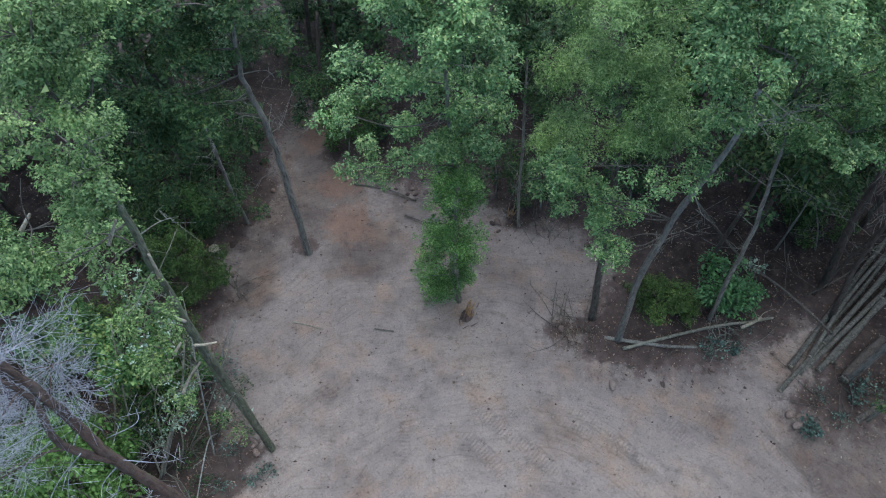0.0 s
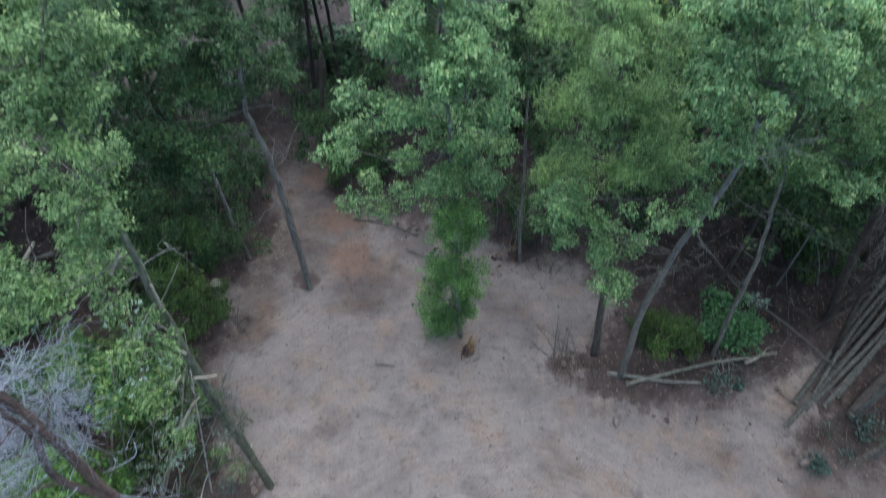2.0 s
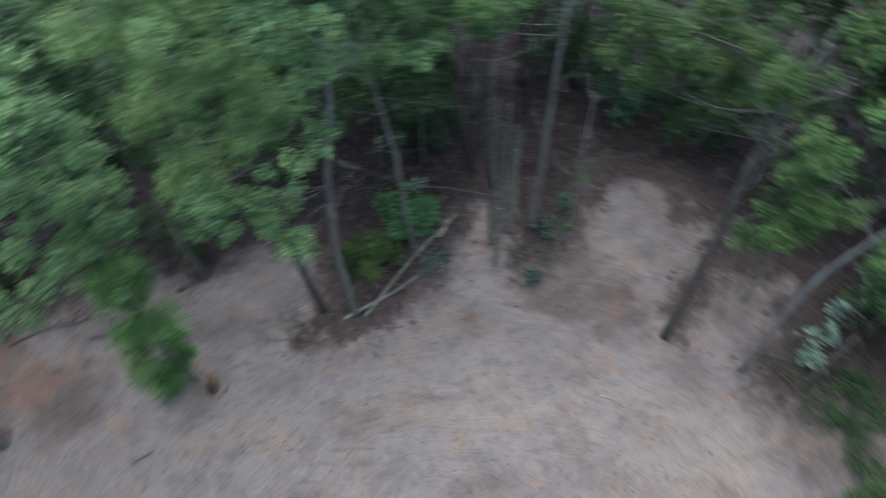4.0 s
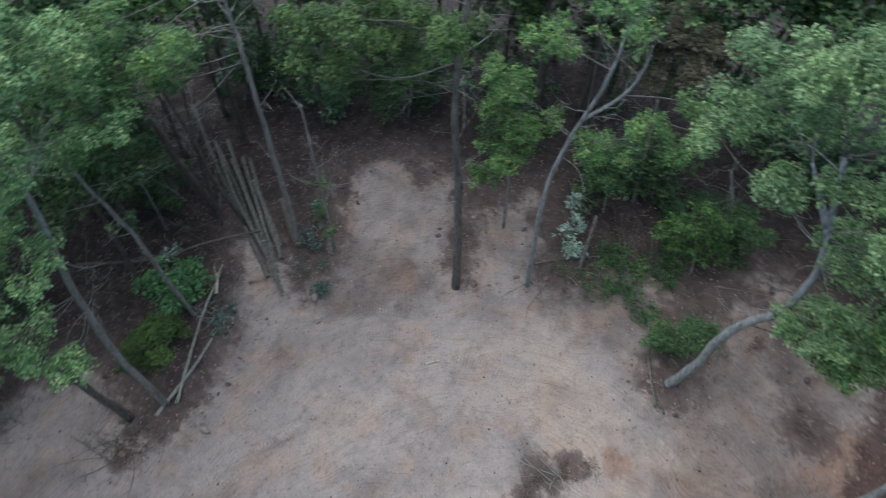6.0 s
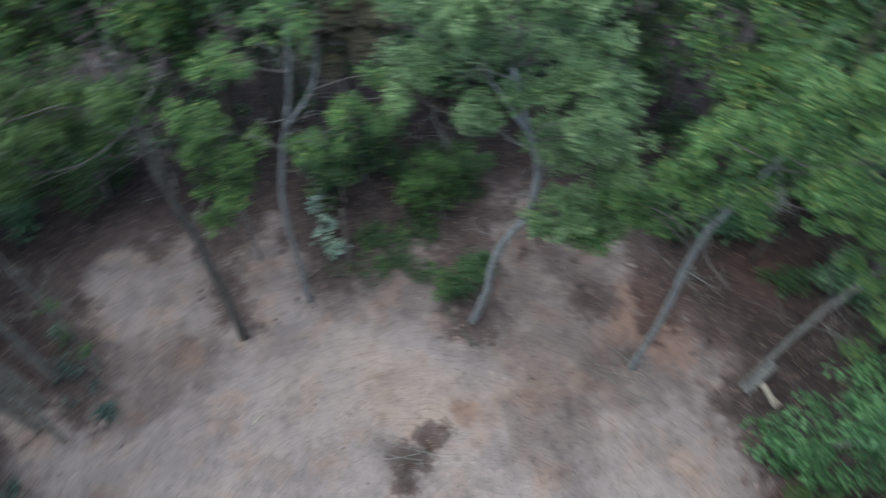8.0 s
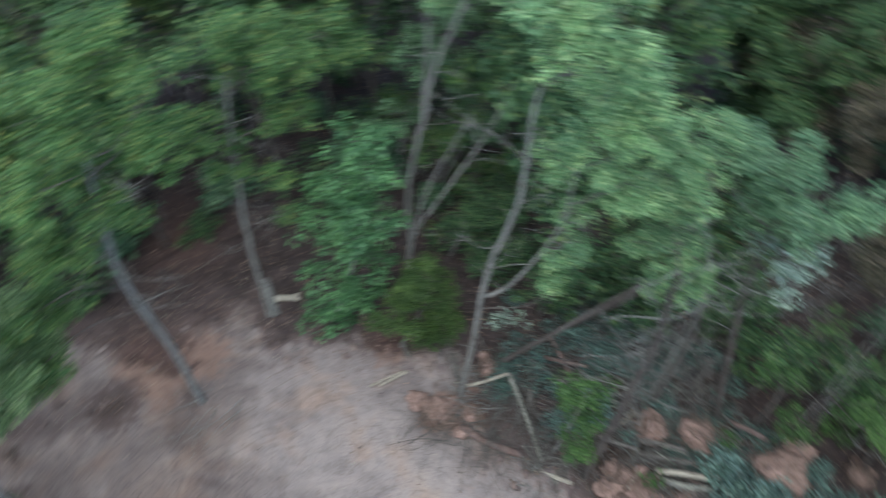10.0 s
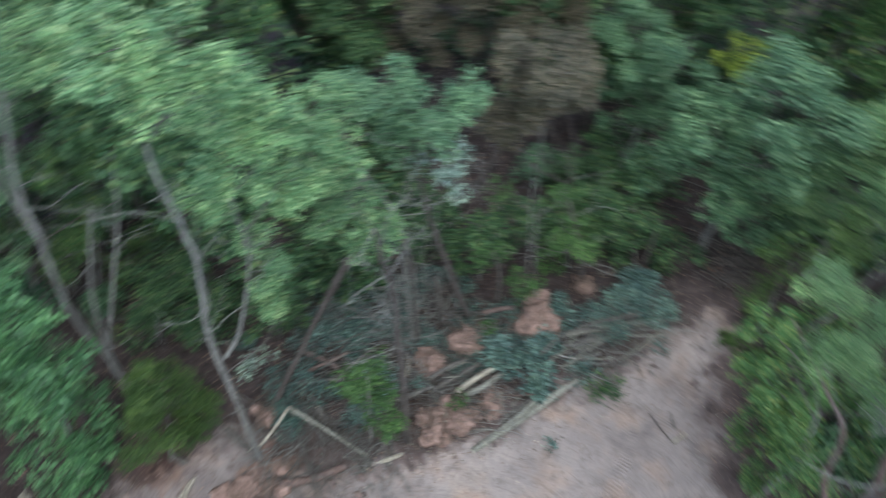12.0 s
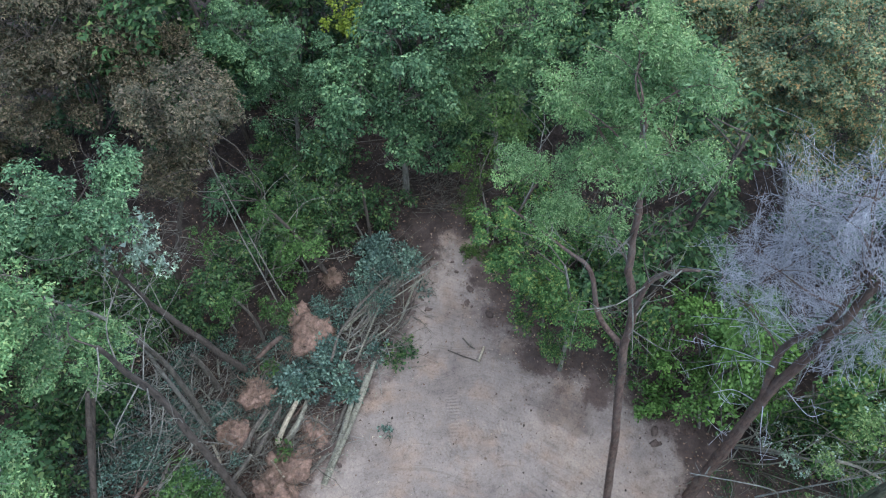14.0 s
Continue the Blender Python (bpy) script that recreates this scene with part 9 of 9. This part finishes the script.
def bare_stems():
    """Thin pale stems of stripped saplings and vines in the thicket."""
    rng = np.random.default_rng(808)
    for _ in range(26):
        x, y = rng.uniform(-9.8, -6.2), rng.uniform(3.6, 8.6)
        h = rng.uniform(2.0, 5.5)
        lean = rng.normal(size=2) * 0.35 * h
        mid = rng.normal(size=2) * 0.25
        log("leaning_trunk", [(x, y, 0), (x + lean[0] * 0.4 + mid[0], y + lean[1] * 0.4 + mid[1], h * 0.55), (x + lean[0], y + lean[1], h)],
            rng.uniform(0.016, 0.03), 0.5, "pole_pale" if rng.random() < 0.6 else "bark_silver", False, "thin pale bare stem in the thicket")


bare_stems()
brush_pile((-6.3, 8.09, 0.2), 0.47, "dark", 0.4, 0.07, 0.5, "low grey-green weeds at the dirt edge")
brush_pile((-6.92, 8.63, 0.2), 0.55, "brush", 0.4, 0.07, 0.5, "low grey-green weeds at the dirt edge")
brush_pile((-5.75, 6.88, 0.2), 0.35, "dark", 0.4, 0.07, 0.5, "low grey-green weeds at the dirt edge")
brush_pile((-6.8, 7.21, 0.2), 0.61, "dark", 0.4, 0.07, 0.5, "low grey-green weeds at the dirt edge")
brush_pile((-7.28, 6.36, 0.2), 0.60, "dark", 0.4, 0.07, 0.5, "low grey-green weeds at the dirt edge")
brush_pile((-6.12, 6.21, 0.2), 0.35, "brush", 0.4, 0.07, 0.5, "low grey-green weeds at the dirt edge")
brush_pile((-6.76, 5.41, 0.2), 0.45, "dark", 0.4, 0.07, 0.5, "low grey-green weeds at the dirt edge")
brush_pile((-8.29, 7.89, 0.2), 0.63, "dark", 0.4, 0.07, 0.5, "low grey-green weeds at the dirt edge")
brush_pile((-5.36, 5.51, 0.2), 0.24, "brush", 0.4, 0.07, 0.5, "low grey-green weeds at the dirt edge")
brush_pile((-6.21, 5.42, 0.2), 0.35, "brush", 0.4, 0.07, 0.5, "low grey-green weeds at the dirt edge")
brush_pile((4.05, 10, 0.08), 0.44, "litter", 0.35, 0.06, 0.35, "brown leaf litter heaped round a trunk")
brush_pile((3.74, 10.5, 0.08), 0.33, "litter", 0.35, 0.06, 0.35, "brown leaf litter heaped round a trunk")
brush_pile((4.61, 10.21, 0.08), 0.33, "litter", 0.35, 0.06, 0.35, "brown leaf litter heaped round a trunk")
brush_pile((5.37, 9.24, 0.08), 0.26, "litter", 0.35, 0.06, 0.35, "brown leaf litter heaped round a trunk")
brush_pile((7.17, 9.54, 0.1), 0.38, "litter", 0.3, 0.06, 0.35, "scattered wilted leaves by the logs")
brush_pile((9.03, 10.06, 0.1), 0.51, "brush", 0.3, 0.06, 0.35, "scattered wilted leaves by the logs")
brush_pile((9.62, 10.27, 0.1), 0.36, "brush", 0.3, 0.06, 0.35, "scattered wilted leaves by the logs")
brush_pile((7.97, 10.04, 0.1), 0.34, "litter", 0.3, 0.06, 0.35, "scattered wilted leaves by the logs")
brush_pile((13.08, 8.41, 0.1), 0.53, "litter", 0.3, 0.06, 0.35, "scattered wilted leaves by the logs")
brush_pile((11.32, 8.2, 0.1), 0.28, "brush", 0.3, 0.06, 0.35, "scattered wilted leaves by the logs")
brush_pile((11.78, 7.5, 0.1), 0.39, "brush", 0.3, 0.06, 0.35, "scattered wilted leaves by the logs")
twig_tangle((6.72, -1.86), 0.52, 7, 0.05, "tangle of thin grey bare branches on the ground")
brush_pile((6.77, -1.35, 0.06), 0.31, "litter", 0.4, 0.06, 0.3, "dark reddish bark and root litter on the dirt")
brush_pile((7.22, -1.96, 0.06), 0.35, "litter", 0.4, 0.06, 0.3, "dark reddish bark and root litter on the dirt")
brush_pile((7.53, -2.68, 0.06), 0.28, "litter", 0.4, 0.06, 0.3, "dark reddish bark and root litter on the dirt")
brush_pile((6.23, -1.1, 0.06), 0.27, "litter", 0.4, 0.06, 0.3, "dark reddish bark and root litter on the dirt")
brush_pile((10.6, -8.47, 0.06), 0.39, "litter", 0.4, 0.06, 0.3, "dark reddish bark and root litter on the dirt")
brush_pile((12.99, -6.99, 0.06), 0.36, "litter", 0.4, 0.06, 0.3, "dark reddish bark and root litter on the dirt")
twig_tangle((3.92, 10.34), 0.63, 16, 0.15, "tangle of thin grey bare branches on the ground")
twig_tangle((-7.24, 9.1), 0.75, 18, 0.3, "tangle of thin grey bare branches on the ground")
twig_tangle((8.36, 10.1), 1.16, 20, 0.2, "tangle of thin grey bare branches on the ground")
twig_tangle((1.54, 16.27), 0.84, 14, 0.4, "tangle of thin grey bare branches on the ground")
log("broken_limb", [(-5.22, 6, 11.03), (-4.99, 6.17, 11.45)], 0.035, 0.6, "wood_fresh", False, "broken limb stub with raw pale wood")
log("broken_limb", [(-4.93, 6.22, 9.72), (-4.89, 6.25, 10.4)], 0.035, 0.6, "wood_fresh", False, "broken limb stub with raw pale wood")
log("broken_limb", [(-5.05, 6.13, 7.3), (-4.73, 6.38, 6.95)], 0.035, 0.6, "wood_fresh", False, "broken limb stub with raw pale wood")
log("broken_limb", [(-5.37, 5.89, 7.36), (-5.18, 6.03, 7.62)], 0.035, 0.6, "wood_fresh", False, "broken limb stub with raw pale wood")
log("broken_limb", [(-5.62, 5.69, 5.86), (-5.11, 6.08, 6.6)], 0.035, 0.6, "wood_fresh", False, "broken limb stub with raw pale wood")
log("broken_limb", [(-4.96, 6.2, 8.18), (-5.08, 6.11, 8.59)], 0.035, 0.6, "wood_fresh", False, "broken limb stub with raw pale wood")
log("broken_limb", [(-5.88, 5.5, 12.06), (-5.69, 5.64, 12.29)], 0.035, 0.6, "wood_fresh", False, "broken limb stub with raw pale wood")
stump((-7.88, 13.07, 0), 0.2, 0.5, "sawn tree stump with pale cut face")
splinter((0.65, 10.81, 0), 0.22, 0.95, "splintered orange stub of a snapped tree")
splinter((2.21, 14.77, 0), 0.15, 0.9, "splintered orange stub of a snapped sapling")


# ---- small scatter on the ground ----
def undergrowth():
    """Low dark shrubs over the forest floor."""
    rng = np.random.default_rng(77)
    protos = []
    for leaf, size in (("dark", 0.14), ("dark", 0.13), ("blue", 0.15)):
        balls = [(rng.normal() * 0.45, rng.normal() * 0.45, 0.3 + 0.9 * rng.random(), 0.35 + 0.3 * rng.random()) for _ in range(6)]
        protos.append(tagged(tree("undergrowth_shrub", leaf, "bark_dark", [(0, 0, 0), (0.05, 0, 0.4), (0, 0.05, 0.9)], 0.025, balls, size=size, dens=0.5,
                                  label="low dark green forest undergrowth shrub"), group="undergrowth shrubs"))
    clear = [(-5, -7.8, 2.4), (-9.0, -6.5, 2.2), (9.5, 13, 3.0), (-1.0, -9.5, 1.6), (9, 15.5, 3.0), (15, 12, 3.2), (15.5, 8.5, 2.5), (6, -13.5, 2.0), (-5.5, 18.5, 1.0)]
    k = 0
    for _ in range(4000):
        a, d = rng.random() * 6.283, math.sqrt(rng.uniform(9.0**2, 26.0**2))
        x, y = d * math.cos(a), d * math.sin(a)
        gap = clearing_distance(np.array([x]), np.array([y]))[0]
        if gap > -1.8 or rng.random() > 0.16 or any(math.hypot(x - p, y - q) < r and rng.random() < 0.9 for p, q, r in clear):
            continue
        m = pose(x, y, float(ground_z(x, y)), 0, 0, rng.random() * 360)
        s = 0.7 + 0.8 * rng.random()
        if k < 3:
            protos[k].matrix_basis = m
        else:
            copy_thing(protos[k % 3], m).scale = (s, s, s)
        k += 1
        if k >= 170:
            break


def litter():
    rng = np.random.default_rng(5)
    n = 120000
    a, d = rng.random(n) * 6.283, np.sqrt(rng.uniform(5.0**2, 26.0**2, n))
    x, y = d * np.cos(a), d * np.sin(a)
    gap = clearing_distance(x, y)
    keep = (gap < -0.2) | (rng.random(n) < 0.25 * np.exp(-np.maximum(gap, 0) / 0.5) + 0.004)
    x, y = x[keep], y[keep]
    p = np.stack([x, y, ground_z(x, y) + 0.012 + 0.03 * rng.random(len(x))], 1)
    nn = np.array([0, 0, 1.0]) + rng.normal(size=p.shape) * 0.35
    me = leaf_mesh("leaf_litter", rng, p, nn, rng.normal(size=p.shape), 0.07, 0.75, LEAF["litter"])
    tagged(new("leaf_litter", me), "brown fallen leaves strewn over the forest floor", "leaf litter", kind="stuff")


def clods():
    """Small stones, clods and bark bits on the dirt."""
    rng = np.random.default_rng(6)
    n = 20000
    x, y = rng.uniform(-15, 18, n), rng.uniform(-13, 20, n)
    gap = clearing_distance(x, y)
    patchy = waves(x, y, 2.5, 31)
    keep = (gap > 0.05) & (rng.random(n) < 0.35 + 0.4 * np.exp(-gap / 0.8) + 0.25 * patchy)
    x, y = x[keep], y[keep]
    z = ground_z(x, y)
    m = len(x)
    r = 0.008 + 0.03 * rng.random((m, 1)) ** 9
    oct_v = np.array([(1, 0, 0), (0, 1, 0), (-1, 0, 0), (0, -1, 0), (0, 0, 0.8), (0, 0, -0.8)])
    oct_f = np.array([(0, 1, 4), (1, 2, 4), (2, 3, 4), (3, 0, 4), (1, 0, 5), (2, 1, 5), (3, 2, 5), (0, 3, 5)])
    v = oct_v[None] * r[:, None] * (1 + 0.5 * (rng.random((m, 6, 1)) - 0.5)) * (1 + 0.8 * rng.random((m, 1, 3)) * np.array([1, 0.3, 0]))
    v = v + np.stack([x, y, z + r[:, 0] * 0.35], 1)[:, None]
    f = (oct_f[None] + np.arange(m)[:, None, None] * 6).ravel()
    tagged(new("clods", mesh_from("clods", v.reshape(-1, 3), f, 3, LEAF["clod"])), "small dark clods and bark chips on the dirt", "clods", kind="stuff")


def chips():
    """Pale bits of bark, split wood and wilted leaves along the clearing's edge."""
    rng = np.random.default_rng(15)
    n = 110000
    x, y = rng.uniform(-16, 18, n), rng.uniform(-14, 20, n)
    gap = clearing_distance(x, y)
    chance = np.where(gap > 0, 0.5 * np.exp(-gap / 0.45), 0.5 * np.exp(gap / 1.6)) * np.clip(0.6 + 0.7 * waves(x, y, 1.8, 55), 0, 1.4) + 0.006 * (gap > 0)
    keep = rng.random(n) < chance
    x, y = x[keep], y[keep]
    p = np.stack([x, y, ground_z(x, y) + 0.02 + 0.03 * rng.random(len(x))], 1)
    nn = np.array([0, 0, 1.0]) + rng.normal(size=p.shape) * 0.3
    me = leaf_mesh("wood_chips", rng, p, nn, rng.normal(size=p.shape), 0.055, 0.5, LEAF["chip"])
    tagged(new("wood_chips", me), "pale bark chips and wilted leaf bits along the dirt edge", "wood chips", kind="stuff")


def soil_lump_material():
    mat, nt, bsdf = material("soil_lump")
    co = nt.nodes.new("ShaderNodeTexCoord")
    grit = node(nt, "TexNoise", Scale=9.0, Detail=9.0, Roughness=0.75)
    nt.links.new(co.outputs["Object"], grit.inputs["Vector"])
    geo = nt.nodes.new("ShaderNodeNewGeometry")
    kind = ramp(nt, geo.outputs["Random Per Island"], [(0.0, (0.07, 0.052, 0.044)), (0.4, (0.13, 0.10, 0.085)), (0.75, (0.20, 0.148, 0.118)), (1.0, (0.25, 0.21, 0.18))]).outputs[0]
    speck = ramp(nt, grit.outputs["Fac"], [(0.35, (0.55, 0.53, 0.52)), (0.52, (1, 1, 1)), (0.68, (1.3, 1.26, 1.2))]).outputs[0]
    nt.links.new(mix(nt, 1.0, kind, speck, "MULTIPLY"), bsdf.inputs["Base Color"])
    bsdf.inputs["Roughness"].default_value = 0.95
    bump(nt, bsdf, grit.outputs["Fac"], 0.8, 0.04)
    return mat


def soil_lumps():
    """Pushed-up lumps of soil along the rim of the cleared dirt."""
    rng = np.random.default_rng(61)
    bm = bmesh.new()
    ball = bmesh.ops.create_icosphere(bm, subdivisions=2, radius=1.0)["verts"]
    unit = np.array([v.co[:] for v in ball])
    tri = np.array([[v.index for v in f.verts] for f in bm.faces])
    bm.free()
    rim = np.array(CLEARING + CLEARING[:1])
    verts, faces, at = [], [], 0
    for _ in range(900):
        i = rng.integers(len(rim) - 1)
        x, y = rim[i] + (rim[i + 1] - rim[i]) * rng.random() + rng.normal(size=2) * 0.28
        if waves(np.array([x]), np.array([y]), 2.4, 91)[0] < -0.1:
            continue
        r = 0.025 + 0.10 * rng.random() ** 3
        off = rng.random(3) * 40
        k = np.array([1 + 0.5 * noise.noise(Vector(u * 1.5 + off)) + 0.25 * noise.noise(Vector(u * 4 + off)) for u in unit])
        turn = rng.random() * 6.283
        shape = unit * k[:, None] * r * np.array([1.35, 0.9, 0.6])
        c, d = math.cos(turn), math.sin(turn)
        shape = np.stack([shape[:, 0] * c - shape[:, 1] * d, shape[:, 0] * d + shape[:, 1] * c, shape[:, 2]], 1)
        verts.append(shape + np.array([x, y, float(ground_z(x, y)) + 0.15 * r]))
        faces.append(tri + at)
        at += len(unit)
    me = mesh_from("soil_lumps", np.vstack(verts), np.vstack(faces).ravel(), 3, soil_lump_material(), True)
    tagged(new("soil_lumps", me), "lumps of pushed-up soil along the rim of the dirt", "soil lumps", kind="stuff")


undergrowth()
litter()
chips()
clods()
soil_lumps()
